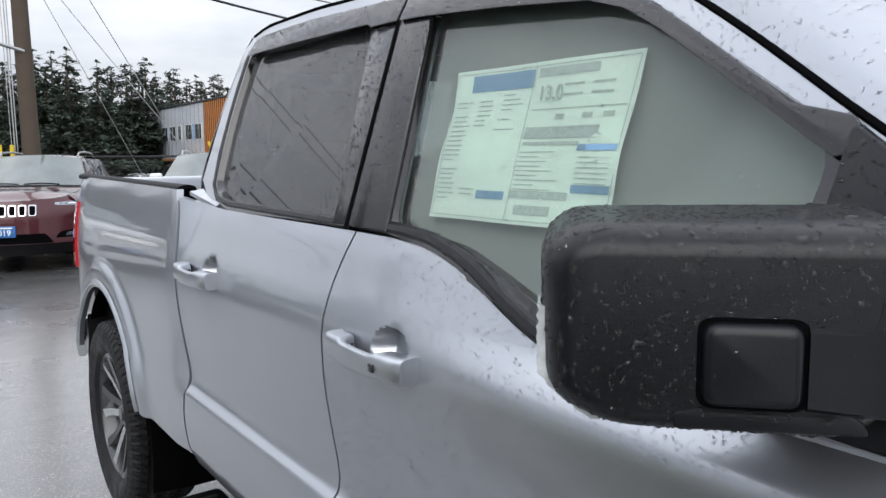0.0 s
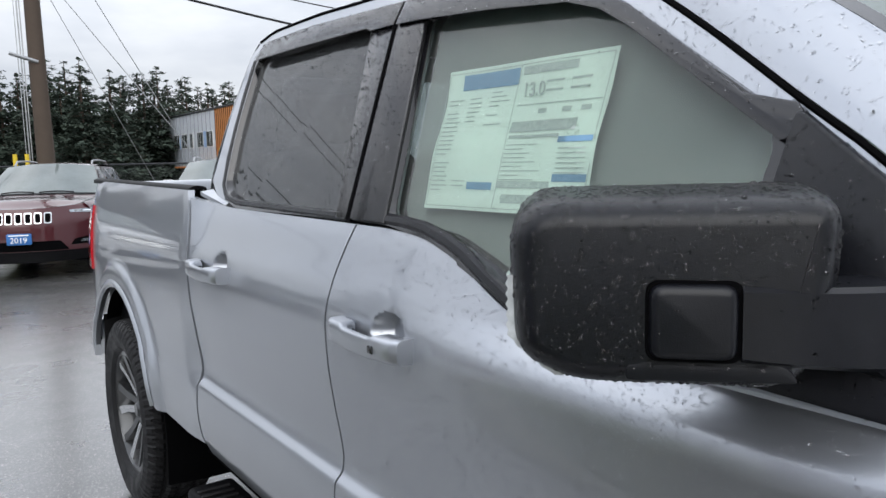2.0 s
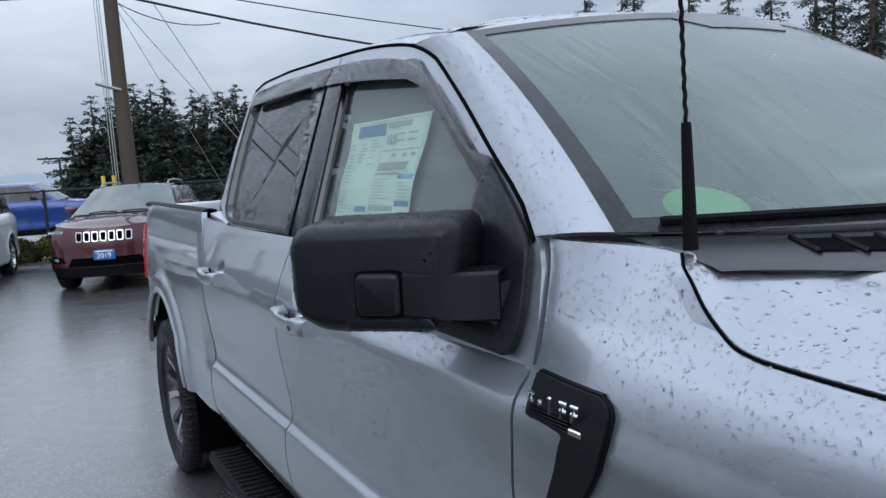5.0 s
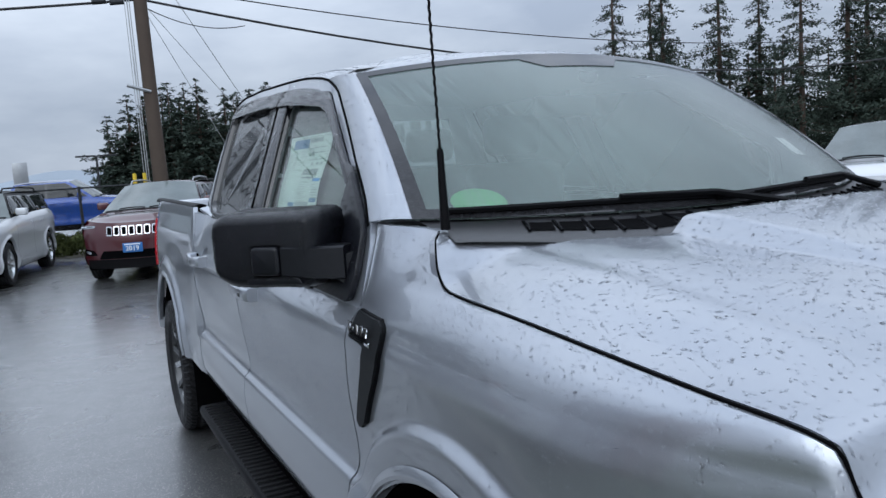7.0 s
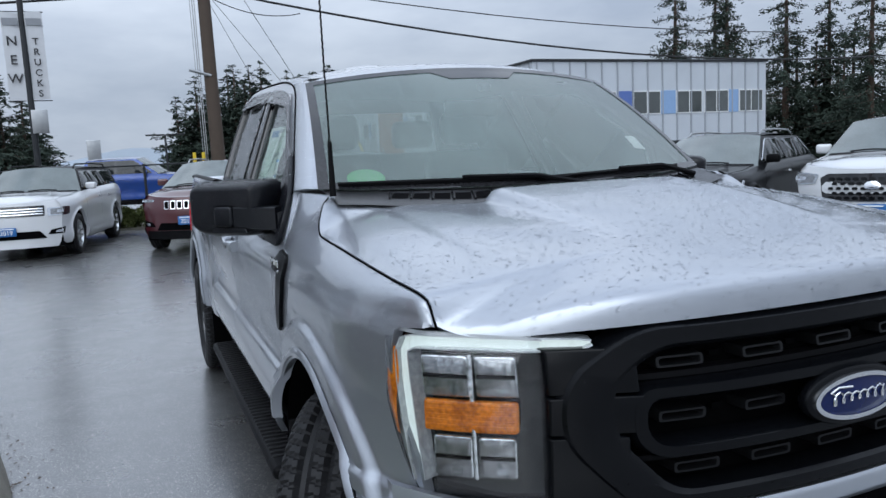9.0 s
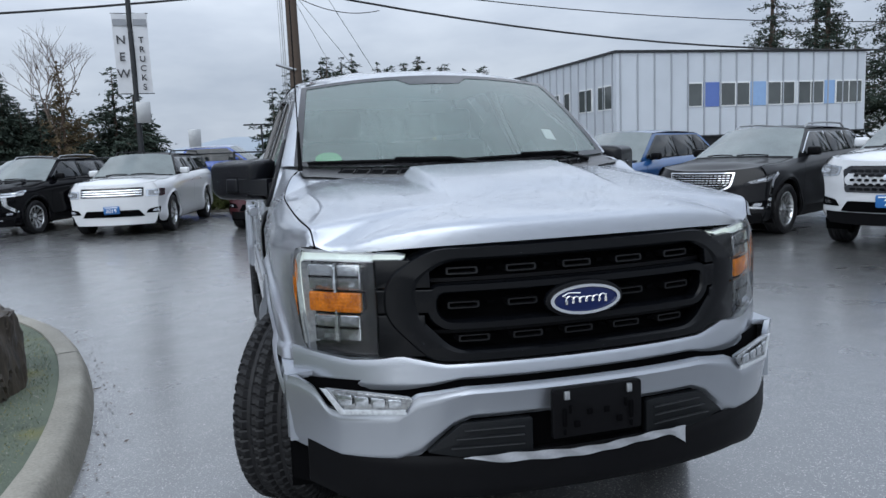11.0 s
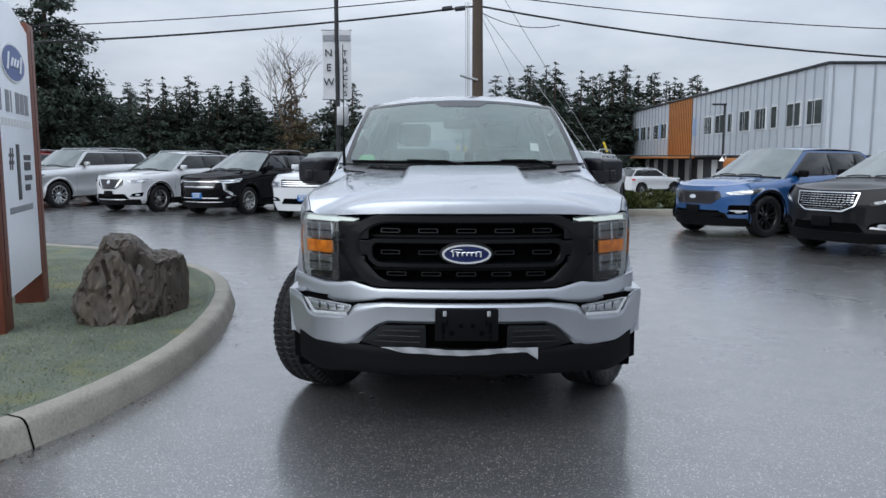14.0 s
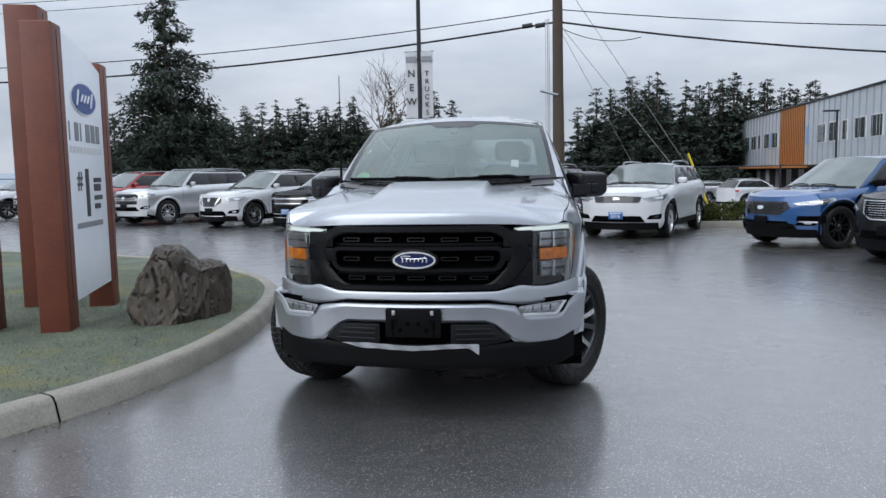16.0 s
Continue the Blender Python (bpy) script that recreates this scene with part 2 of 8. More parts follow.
grain = nodes.nodes.new("ShaderNodeMapping")
grain.inputs["Scale"].default_value, grain.inputs["Rotation"].default_value = (1.9, 1.9, 0.55), (0.3, 0.35, 0.0)
nodes.links.new(nodes.nodes["Texture Coordinate"].outputs["Object"], grain.inputs["Vector"])
for tex_node in [q for q in nodes.nodes if q.type == "TEX_NOISE"]:
    nodes.links.new(grain.outputs["Vector"], tex_node.inputs["Vector"])
M["cedar"] = material("stained_cedar", (0.17, 0.050, 0.028), rough=0.5, var=0.3, scale=4, fine=60, bump=0.3, bump_scale=60, second=(0.10, 0.028, 0.017))
M["sign_white"] = material("white_sign_panel", (0.80, 0.83, 0.88), rough=0.3, var=0.04)
M["pole_wood"] = material("weathered_pole", (0.060, 0.044, 0.033), rough=0.85, var=0.3, scale=5, fine=80, bump=0.6, bump_scale=70, second=(0.075, 0.055, 0.042))
M["steel"] = material("galvanised_steel", (0.35, 0.36, 0.37), rough=0.45, metal=0.8, var=0.15)
M["dark_steel"] = material("dark_steel", (0.03, 0.032, 0.035), rough=0.5, metal=0.5, var=0.2)
M["wire"] = material("cable_black", (0.012, 0.012, 0.013), rough=0.6, var=0.2)
M["yellow"] = material("yellow_guard", (0.62, 0.45, 0.03), rough=0.5, var=0.1)
M["banner"] = material("banner_cloth", (0.50, 0.51, 0.53), rough=0.8, var=0.06)
M["cladding"] = material("ribbed_cladding", (0.50, 0.53, 0.57), rough=0.4, metal=0.25, var=0.08, scale=0.7)
M["rib"] = material("cladding_rib", (0.30, 0.32, 0.35), rough=0.45, metal=0.2, var=0.08, scale=0.7)
M["cladding_blue"] = material("blue_panel", (0.09, 0.14, 0.36), rough=0.4, var=0.06)
M["cladding_pale"] = material("pale_blue_panel", (0.22, 0.33, 0.52), rough=0.4, var=0.06)
M["cedar_orange"] = material("orange_cedar_cladding", (0.36, 0.135, 0.032), rough=0.5, var=0.18, scale=2.5, fine=30)
M["dark_wall"] = material("dark_base_wall", (0.045, 0.048, 0.052), rough=0.7, var=0.2)
M["window_dark"] = material("building_glass", (0.06, 0.068, 0.068), rough=0.05, var=0.4, scale=0.8, spec=0.9)
M["window_frame"] = material("window_frame", (0.62, 0.63, 0.63), rough=0.5, var=0.06)
M["trunk"] = material("fir_bark", (0.075, 0.052, 0.040), rough=0.9, var=0.3, scale=4, bump=0.6, bump_scale=20)
# pale blue base carries the haze of distance
M["mountain"] = material("hazed_hills", (0.30, 0.34, 0.39), rough=1.0, var=0.15, scale=0.01)
M["grass"] = material("verge_grass", (0.055, 0.075, 0.030), rough=0.9, var=0.35, scale=2.5, fine=30, bump=0.6, bump_scale=20)


def leaf_material(name, dark, light):
    m = material(name, light, rough=0.75, second=dark, scale=1.5, fine=14, spec=0.06)
    return m


M["needles"] = leaf_material("fir_needles", (0.027, 0.037, 0.033), (0.062, 0.080, 0.060))
M["needles_brown"] = leaf_material("cedar_needles", (0.055, 0.043, 0.026), (0.11, 0.085, 0.05))
M["shrub"] = leaf_material("shrub_leaves", (0.025, 0.035, 0.012), (0.09, 0.10, 0.035))
M["twigs"] = material("bare_twigs", (0.11, 0.085, 0.07), rough=0.9, var=0.2)


def wet_asphalt():
    m = bpy.data.materials.new("wet_asphalt")
    m.use_nodes = True
    n, l = m.node_tree.nodes, m.node_tree.links
    p = n["Principled BSDF"]
    co = n.new("ShaderNodeTexCoord")

    def tex(scale, detail=4, rough=0.55):
        t = n.new("ShaderNodeTexNoise")
        t.inputs["Scale"].default_value, t.inputs["Detail"].default_value, t.inputs["Roughness"].default_value = scale, detail, rough
        l.new(co.outputs["Object"], t.inputs["Vector"])
        return t
    patches, medium, grit = tex(0.35, 5), tex(2.2, 5), tex(110, 2, 0.75)
    vor = n.new("ShaderNodeTexVoronoi")
    vor.inputs["Scale"].default_value = 130
    l.new(co.outputs["Object"], vor.inputs["Vector"])
    mix = n.new("ShaderNodeMix")
    mix.data_type = "RGBA"
    mix.inputs["A"].default_value, mix.inputs["B"].default_value = (0.056, 0.057, 0.058, 1), (0.85, 0.81, 0.74, 1)
    chips = n.new("ShaderNodeTexVoronoi")
    chips.inputs["Scale"].default_value = 200
    l.new(co.outputs["Object"], chips.inputs["Vector"])
    pick = n.new("ShaderNodeSeparateColor")
    l.new(chips.outputs["Color"], pick.inputs["Color"])
    stone = n.new("ShaderNodeMapRange")
    stone.inputs["From Min"].default_value, stone.inputs["From Max"].default_value = 0.89, 1.0
    l.new(pick.outputs["Red"], stone.inputs["Value"])
    tone = n.new("ShaderNodeMath")
    tone.operation = "MULTIPLY"
    l.new(stone.outputs["Result"], tone.inputs[0])
    l.new(grit.outputs["Fac"], tone.inputs[1])
    l.new(tone.outputs[0], mix.inputs["Factor"])
    l.new(mix.outputs["Result"], p.inputs["Base Color"])
    s = n.new("ShaderNodeMath")
    s.operation = "MULTIPLY_ADD"
    s.inputs[1].default_value = 0.5
    l.new(medium.outputs["Fac"], s.inputs[0])
    half = n.new("ShaderNodeMath")
    half.operation = "MULTIPLY"
    half.inputs[1].default_value = 0.5
    l.new(patches.outputs["Fac"], half.inputs[0])
    l.new(half.outputs[0], s.inputs[2])
    r = n.new("ShaderNodeMapRange")
    r.inputs["From Min"].default_value, r.inputs["From Max"].default_value = 0.40, 0.60
    r.inputs["To Min"].default_value, r.inputs["To Max"].default_value = 0.24, 0.46
    l.new(s.outputs[0], r.inputs["Value"])
    l.new(r.outputs["Result"], p.inputs["Roughness"])
    p.inputs["Specular IOR Level"].default_value = 0.9
    p.inputs["Coat Weight"].default_value, p.inputs["Coat Roughness"].default_value, p.inputs["Coat IOR"].default_value = 1.0, 0.20, 1.88
    hs = n.new("ShaderNodeMath")
    hs.operation = "ADD"
    l.new(grit.outputs["Fac"], hs.inputs[0])
    l.new(vor.outputs["Distance"], hs.inputs[1])
    b = n.new("ShaderNodeBump")
    b.inputs["Strength"].default_value, b.inputs["Distance"].default_value = 0.42, 0.004
    l.new(hs.outputs[0], b.inputs["Height"])
    l.new(b.outputs["Normal"], p.inputs["Normal"])
    return m


def turf_material():
    m = material("mossy_turf", (0.145, 0.165, 0.12), rough=0.9, var=0.3, scale=2.2, fine=130, bump=1.0, bump_scale=110, second=(0.035, 0.05, 0.038))
    n, l = m.node_tree.nodes, m.node_tree.links
    p = n["Principled BSDF"]
    old = p.inputs["Base Color"].links[0].from_socket
    t = n.new("ShaderNodeTexNoise")
    t.inputs["Scale"].default_value, t.inputs["Detail"].default_value = 1.5, 5
    co = n.new("ShaderNodeTexCoord")
    l.new(co.outputs["Object"], t.inputs["Vector"])
    r = n.new("ShaderNodeMapRange")
    r.inputs["From Min"].default_value, r.inputs["From Max"].default_value = 0.54, 0.72
    l.new(t.outputs["Fac"], r.inputs["Value"])
    mix = n.new("ShaderNodeMix")
    mix.data_type = "RGBA"
    mix.inputs["B"].default_value = (0.17, 0.155, 0.04, 1)
    l.new(r.outputs["Result"], mix.inputs["Factor"])
    l.new(old, mix.inputs["A"])
    l.new(mix.outputs["Result"], p.inputs["Base Color"])
    return m


def island_varied(m, colours):
    """Gives each loose piece of a mesh one of several colours."""
    n, l = m.node_tree.nodes, m.node_tree.links
    geo, ramp = n.new("ShaderNodeNewGeometry"), n.new("ShaderNodeValToRGB")
    ramp.color_ramp.interpolation = "CONSTANT"
    while len(ramp.color_ramp.elements) < len(colours):
        ramp.color_ramp.elements.new(0.5)
    for k, c in enumerate(colours):
        ramp.color_ramp.elements[k].position, ramp.color_ramp.elements[k].color = k / len(colours), (*c, 1)
    l.new(geo.outputs["Random Per Island"], ramp.inputs["Fac"])
    l.new(ramp.outputs["Color"], n["Principled BSDF"].inputs["Base Color"])
    return m


M["turf_blade"] = island_varied(material("turf_blade", (0.1, 0.12, 0.07), rough=0.8, spec=0.2), [(0.07, 0.09, 0.06), (0.14, 0.16, 0.11), (0.22, 0.23, 0.17), (0.10, 0.13, 0.06), (0.24, 0.21, 0.08), (0.30, 0.30, 0.26)])
M["asphalt"] = wet_asphalt()
M["turf"] = turf_material()


# ---- mesh helpers ----
def thing(name, label, category, group="", m=None):
    ob = new(name)
    ob.empty_display_size = 0.2
    if m is not None:
        ob.matrix_world = m
    return tagged(ob, label, category, group)


def mesh_from(name, bm, mat, smooth=35):
    me = bpy.data.meshes.new(name)
    bm.to_mesh(me)
    bm.free()
    me.materials.append(mat)
    if smooth:
        me.shade_smooth()
        me.set_sharp_from_angle(angle=radians(smooth))
    return me


def part(name, bm, mat, parent=None, label="", smooth=35):
    """Links a bmesh as one mesh object, under its thing or part if it has one."""
    ob = new(name, mesh_from(name, bm, mat, smooth))
    ob.parent = parent
    return tagged(ob, label)


def structure(name, bm, mat, label, smooth=35):
    return tagged(part(name, bm, mat, None, "", smooth), label, kind="structure")


def smoothstep(a, b, v):
    s = min(1.0, max(0.0, (v - a) / (b - a)))
    return s * s * (3 - 2 * s)


def table(xs, ys):
    """A smooth function through the given points (monotone cubic)."""
    xs, ys = list(xs), list(ys)
    d = [(ys[i + 1] - ys[i]) / (xs[i + 1] - xs[i]) for i in range(len(xs) - 1)]
    m = [d[0]] + [0 if d[i - 1] * d[i] <= 0 else 2 * d[i - 1] * d[i] / (d[i - 1] + d[i]) for i in range(1, len(d))] + [d[-1]]

    def f(v):
        if v <= xs[0]:
            return ys[0]
        if v >= xs[-1]:
            return ys[-1]
        i = max(k for k in range(len(xs) - 1) if xs[k] <= v)
        h = xs[i + 1] - xs[i]
        t = (v - xs[i]) / h
        return ys[i] * (1 + 2 * t) * (1 - t) ** 2 + h * m[i] * t * (1 - t) ** 2 + ys[i + 1] * t * t * (3 - 2 * t) + h * m[i + 1] * t * t * (t - 1)
    return f


def broken(xs, ys):
    """A function of straight pieces through the given points."""
    return lambda v: float(np.interp(v, xs, ys))


def grid(bm, f, nu, nv, flip=False, closed_u=False):
    """A sheet of nu x nv faces through f(u, v), u and v from 0 to 1."""
    rows = [[bm.verts.new(f(i / nu, j / nv)) for j in range(nv + 1)] for i in range(nu if closed_u else nu + 1)]
    n = len(rows)
    for i in range(nu):
        for j in range(nv):
            a, b, c, d = rows[i][j], rows[(i + 1) % n][j], rows[(i + 1) % n][j + 1], rows[i][j + 1]
            try:
                bm.faces.new((d, c, b, a) if flip else (a, b, c, d))
            except ValueError:
                pass
    return rows


def lip(bm, way):
    """Turns the open border of a sheet inwards by the vector way."""
    edges = [e for e in bm.edges if e.is_boundary]
    made = bmesh.ops.extrude_edge_only(bm, edges=edges)["geom"]
    for v in made:
        if isinstance(v, bmesh.types.BMVert):
            v.co += Vector(way)
    return bm


def box(bm, lo, hi, m=None):
    v = [bm.verts.new(Vector((x, y, z)) if m is None else m @ Vector((x, y, z))) for x in (lo[0], hi[0]) for y in (lo[1], hi[1]) for z in (lo[2], hi[2])]
    for f in ((0, 1, 3, 2), (4, 6, 7, 5), (0, 4, 5, 1), (2, 3, 7, 6), (0, 2, 6, 4), (1, 5, 7, 3)):
        bm.faces.new([v[i] for i in f])
    return v


def rbox(lo, hi, r=0.01, seg=2, m=None):
    """A new bmesh with one box, its edges rounded."""
    bm = bmesh.new()
    box(bm, lo, hi)
    bmesh.ops.recalc_face_normals(bm, faces=bm.faces)
    bmesh.ops.bevel(bm, geom=list(bm.edges), offset=r, segments=seg, profile=0.5, affect="EDGES", clamp_overlap=True)
    if m is not None:
        bm.transform(m)
    return bm


def lathe(bm, profile, n=48, m=None, a0=0.0, a1=2 * math.pi):
    """Turns (radius, along) points about the local x axis."""
    full = abs(a1 - a0 - 2 * math.pi) < 1e-6
    k = len(profile) - 1
    rows = []
    for i in range(n if full else n + 1):
        a = a0 + (a1 - a0) * i / n
        rows.append([bm.verts.new((Vector((x, r * math.cos(a), r * math.sin(a))) if m is None else m @ Vector((x, r * math.cos(a), r * math.sin(a))))) for r, x in profile])
    for i in range(n):
        A, B = rows[i], rows[(i + 1) % len(rows)]
        for j in range(k):
            bm.faces.new((A[j], A[j + 1], B[j + 1], B[j]))
    return rows


def tube(bm, pts, r, n=8, r_end=None, cap=True):
    """A round bar through the points, tapering to r_end."""
    pts = [Vector(p) for p in pts]
    rings = []
    for i, p in enumerate(pts):
        d = (pts[min(i + 1, len(pts) - 1)] - pts[max(i - 1, 0)]).normalized()
        a = d.orthogonal().normalized() if i == 0 else (rings[-1][1] - d * d.dot(rings[-1][1])).normalized()
        b = d.cross(a)
        rad = r if r_end is None else r + (r_end - r) * i / (len(pts) - 1)
        rings.append(([bm.verts.new(p + (a * math.cos(t) + b * math.sin(t)) * rad) for t in (2 * math.pi * k / n for k in range(n))], a))
    for (A, _), (B, _) in zip(rings, rings[1:]):
        for k in range(n):
            bm.faces.new((A[k], A[(k + 1) % n], B[(k + 1) % n], B[k]))
    if cap:
        bm.faces.new(rings[0][0][::-1])
        bm.faces.new(rings[-1][0])
    return bm


def prism(outline, depth, place, r=0.0, seg=2, round_corners=0.0, step=0.0):
    """Extrudes a 2D outline by depth; place(a, b, d) gives the point. Edges rounded by r."""
    bm = bmesh.new()
    low = [bm.verts.new((a, b, 0)) for a, b in outline]
    face = bm.faces.new(low)
    top = bmesh.ops.extrude_face_region(bm, geom=[face])["geom"]
    for v in top:
        if isinstance(v, bmesh.types.BMVert):
            v.co.z += depth
    bmesh.ops.recalc_face_normals(bm, faces=bm.faces)
    if round_corners:
        side = [e for e in bm.edges if abs(e.verts[0].co.z - e.verts[1].co.z) > depth * 0.5]
        bmesh.ops.bevel(bm, geom=side, offset=round_corners, segments=4, profile=0.5, affect="EDGES", clamp_overlap=True)
    if r:
        rim = [e for e in bm.edges if e.calc_face_angle(0) > 0.6 and abs(e.verts[0].co.z - e.verts[1].co.z) < 1e-5]
        bmesh.ops.bevel(bm, geom=rim, offset=r, segments=seg, profile=0.5, affect="EDGES", clamp_overlap=True)
    if step:
        lo, hi = min(p[0] for p in outline), max(p[0] for p in outline)
        n = int((hi - lo) / step)
        for k in range(1, n + 1):
            bmesh.ops.bisect_plane(bm, geom=bm.verts[:] + bm.edges[:] + bm.faces[:], plane_co=(lo + (hi - lo) * k / (n + 1), 0, 0), plane_no=(1, 0, 0))
    for v in bm.verts:
        v.co = Vector(place(*v.co))
    bmesh.ops.recalc_face_normals(bm, faces=bm.faces)
    return bm


def resample(pts, n):
    """n points evenly along a closed outline."""
    pts = [Vector(p) for p in pts]
    seg = [(pts[(i + 1) % len(pts)] - p).length for i, p in enumerate(pts)]
    total, out, i, run = sum(seg), [], 0, 0.0
    for k in range(n):
        s = total * k / n
        while run + seg[i] < s:
            run += seg[i]
            i += 1
        out.append(pts[i].lerp(pts[(i + 1) % len(pts)], (s - run) / seg[i] if seg[i] else 0))
    return out


def rounded(pts, r, k=4):
    """An outline with its corners cut round."""
    pts = [Vector(p) for p in pts]
    out = []
    for i, p in enumerate(pts):
        a, b = pts[i - 1] - p, pts[(i + 1) % len(pts)] - p
        d = min(r, a.length * 0.45, b.length * 0.45)
        s, e = p + a.normalized() * d, p + b.normalized() * d
        for j in range(k + 1):
            t = j / k
            out.append(s * (1 - t) ** 2 + p * 2 * t * (1 - t) + e * t * t)
    return out


def loft(bm, loops, closed=True):
    rows = [[bm.verts.new(p) for p in loop] for loop in loops]
    n = len(rows[0])
    for A, B in zip(rows, rows[1:]):
        for k in range(n if closed else n - 1):
            bm.faces.new((A[k], A[(k + 1) % n], B[(k + 1) % n], B[k]))
    return rows


def text_mesh(name, words, size, mat, m, parent=None, depth=0.002, align="CENTER", bold=0.0):
    """Lettering in Blender's own font, as a mesh."""
    c = bpy.data.curves.new(name, "FONT")
    c.body, c.size, c.extrude, c.align_x, c.align_y, c.offset = words, size, depth, align, "CENTER", bold
    tmp = new(name, c)
    me = bpy.data.meshes.new_from_object(tmp.evaluated_get(bpy.context.evaluated_depsgraph_get()))
    bpy.data.objects.remove(tmp)
    bpy.data.curves.remove(c)
    me.materials.clear()
    me.materials.append(mat)
    me.transform(m)
    ob = new(name, me)
    ob.parent = parent
    return ob

# ---- the silver pickup: x across, y to its tail, z up, the front axle near y = 0 ----
AXLE_F, AXLE_R, TYRE_R = 0.05, 3.74, 0.41
door_prof = table([0.46, 0.50, 0.545, 0.62, 0.70, 0.775, 0.800, 0.83, 0.95, 1.05, 1.12, 1.16, 1.20, 1.26, 1.32, 1.36, 1.42],
                  [0.872, 0.908, 0.938, 0.966, 0.973, 0.966, 0.945, 0.939, 0.951, 0.960, 0.961, 0.956, 0.944, 0.920, 0.897, 0.880, 0.858])
bed_prof = table([0.46, 0.50, 0.56, 0.66, 0.755, 0.80, 0.95, 1.05, 1.15, 1.25, 1.33, 1.40, 1.44],
                 [0.905, 0.945, 0.964, 0.974, 0.972, 0.966, 0.966, 0.967, 0.962, 0.950, 0.934, 0.918, 0.900])
shoulder = table([0.0, 0.01, 0.04, 0.10, 0.20, 0.5], [0.0, 0.016, 0.046, 0.082, 0.128, 0.20])
hood_edge_x = table([-0.70, -0.641, -0.61, -0.572, -0.47, -0.30, -0.05, 0.152, 0.20, 0.242, 0.27, 0.296, 0.33, 0.345, 0.62], [0.824, 0.838, 0.850, 0.859, 0.869, 0.877, 0.881, 0.876, 0.870, 0.860, 0.848, 0.835, 0.815, 0.800, 0.852])
hood_edge_z = table([-0.70, -0.641, -0.620, -0.575, -0.47, -0.30, -0.05, 0.152, 0.20, 0.242, 0.27, 0.296, 0.33, 0.345, 0.62], [1.120, 1.158, 1.211, 1.226, 1.236, 1.251, 1.270, 1.280, 1.288, 1.312, 1.330, 1.352, 1.373, 1.384, 1.404])


brow = table([0.84, 0.93, 1.00, 1.05, 1.10, 1.145, 1.158, 1.175, 1.20, 1.215, 1.30], [0.0, 0.003, 0.005, 0.0055, 0.006, 0.0072, 0.006, -0.002, -0.018, -0.025, -0.025])


def front_y(x):
    return -0.90 + 0.16 * x * x + 0.29 * x ** 4


def side_x(y, z):
    """Half width of the painted body."""
    w = door_prof(z)
    if y > 2.66:
        k = smoothstep(2.66, 2.84, y)
        w = w * (1 - k) + bed_prof(z) * k
    if y < 0.62:
        ref = min(y, 0.10)
        d = hood_edge_z(ref) - z
        top = hood_edge_x(ref) + (shoulder(d) if d >= 0 else 0.79 * d)
        k = smoothstep(0.56, 0.36, y)
        nose = 0.42 * max(0.0, -0.15 - y) ** 2
        a, b, e = max(w, 0.953) - nose, top, 0.03
        h = max(0.0, min(1.0, 0.5 + 0.5 * (b - a) / e))
        w = w * (1 - k) + (b * (1 - h) + a * h - e * h * (1 - h)) * k
    if y > 4.1:
        w -= 0.20 * (y - 4.1) ** 2
    w += brow(z) * smoothstep(1.50, 0.98, y) * smoothstep(0.34, 0.60, y)
    for yh, zh in ((1.508, 1.149), (2.472, 1.179)):
        r = math.hypot((y - yh) * 0.85, (z - zh) * 1.15) / 0.052
        if r < 1:
            w -= 0.042 * smoothstep(1.0, 0.55, r)
    for ya, r0, r1 in ((AXLE_F, 0.596, 0.628), (AXLE_R, 0.618, 0.655)):
        r = math.hypot(y - ya, (z - TYRE_R) * (0.97 if z > TYRE_R else 0.8))
        w += 0.022 * smoothstep(r1, r0, r)
    return w


def glass_x(z):
    return 0.862 - 0.375 * (z - 1.37) - 0.10 * (z - 1.37) * (z - 1.6)


def arch(y, ya, rad, base):
    d = abs(y - ya)
    return max(base, TYRE_R + math.sqrt(rad * rad - d * d) * 1.02) if d < rad else base


seam_a = table([0.54, 0.6, 1.0, 1.15, 1.22, 1.30, 1.35, 1.41], [0.60, 0.60, 0.549, 0.534, 0.533, 0.547, 0.561, 0.594])
seam_b = table([0.54, 0.77, 1.23, 1.36], [1.70, 1.735, 1.766, 1.735])
seam_c = table([0.54, 0.82, 1.18, 1.34, 1.41], [2.68, 2.70, 2.755, 2.795, 2.830])
belt = table([0.55, 1.02, 1.12, 1.2, 1.39, 1.50, 1.62, 2.40, 2.55, 2.68, 2.80], [1.205, 1.205, 1.212, 1.235, 1.310, 1.334, 1.342, 1.350, 1.356, 1.372, 1.410])
gap_z = table([0.595, 0.637, 0.80, 0.94, 1.05, 1.178, 1.36, 1.675, 2.2, 2.4, 2.67, 2.80], [1.385, 1.432, 1.546, 1.642, 1.712, 1.785, 1.840, 1.878, 1.906, 1.914, 1.914, 1.890])

truck = thing("pickup_truck", "wet silver four-door pickup truck covered in raindrops, parked on asphalt", "pickup truck")


def side_panel(name, s, y0, y1, z_low, z_top, nu, nv, label="", mat=None):
    """A painted sheet of the flank between two seams, its edges turned in."""
    bm = bmesh.new()

    def f(u, v):
        zm = 0.9
        ya, yb = y0(zm), y1(zm)
        y = ya + (yb - ya) * u
        lo, hi = z_low(y), z_top(y)
        z = lo + (hi - lo) * v
        ya, yb = y0(z), y1(z)
        y = ya + (yb - ya) * u
        return (s * side_x(y, min(z, z_top(y))), y, min(z, z_top(y)))
    grid(bm, f, nu, nv, flip=(s > 0))
    lip(bm, (-s * 0.022, 0, 0))
    return part(name, bm, mat or M["silver"], truck, label, smooth=32)


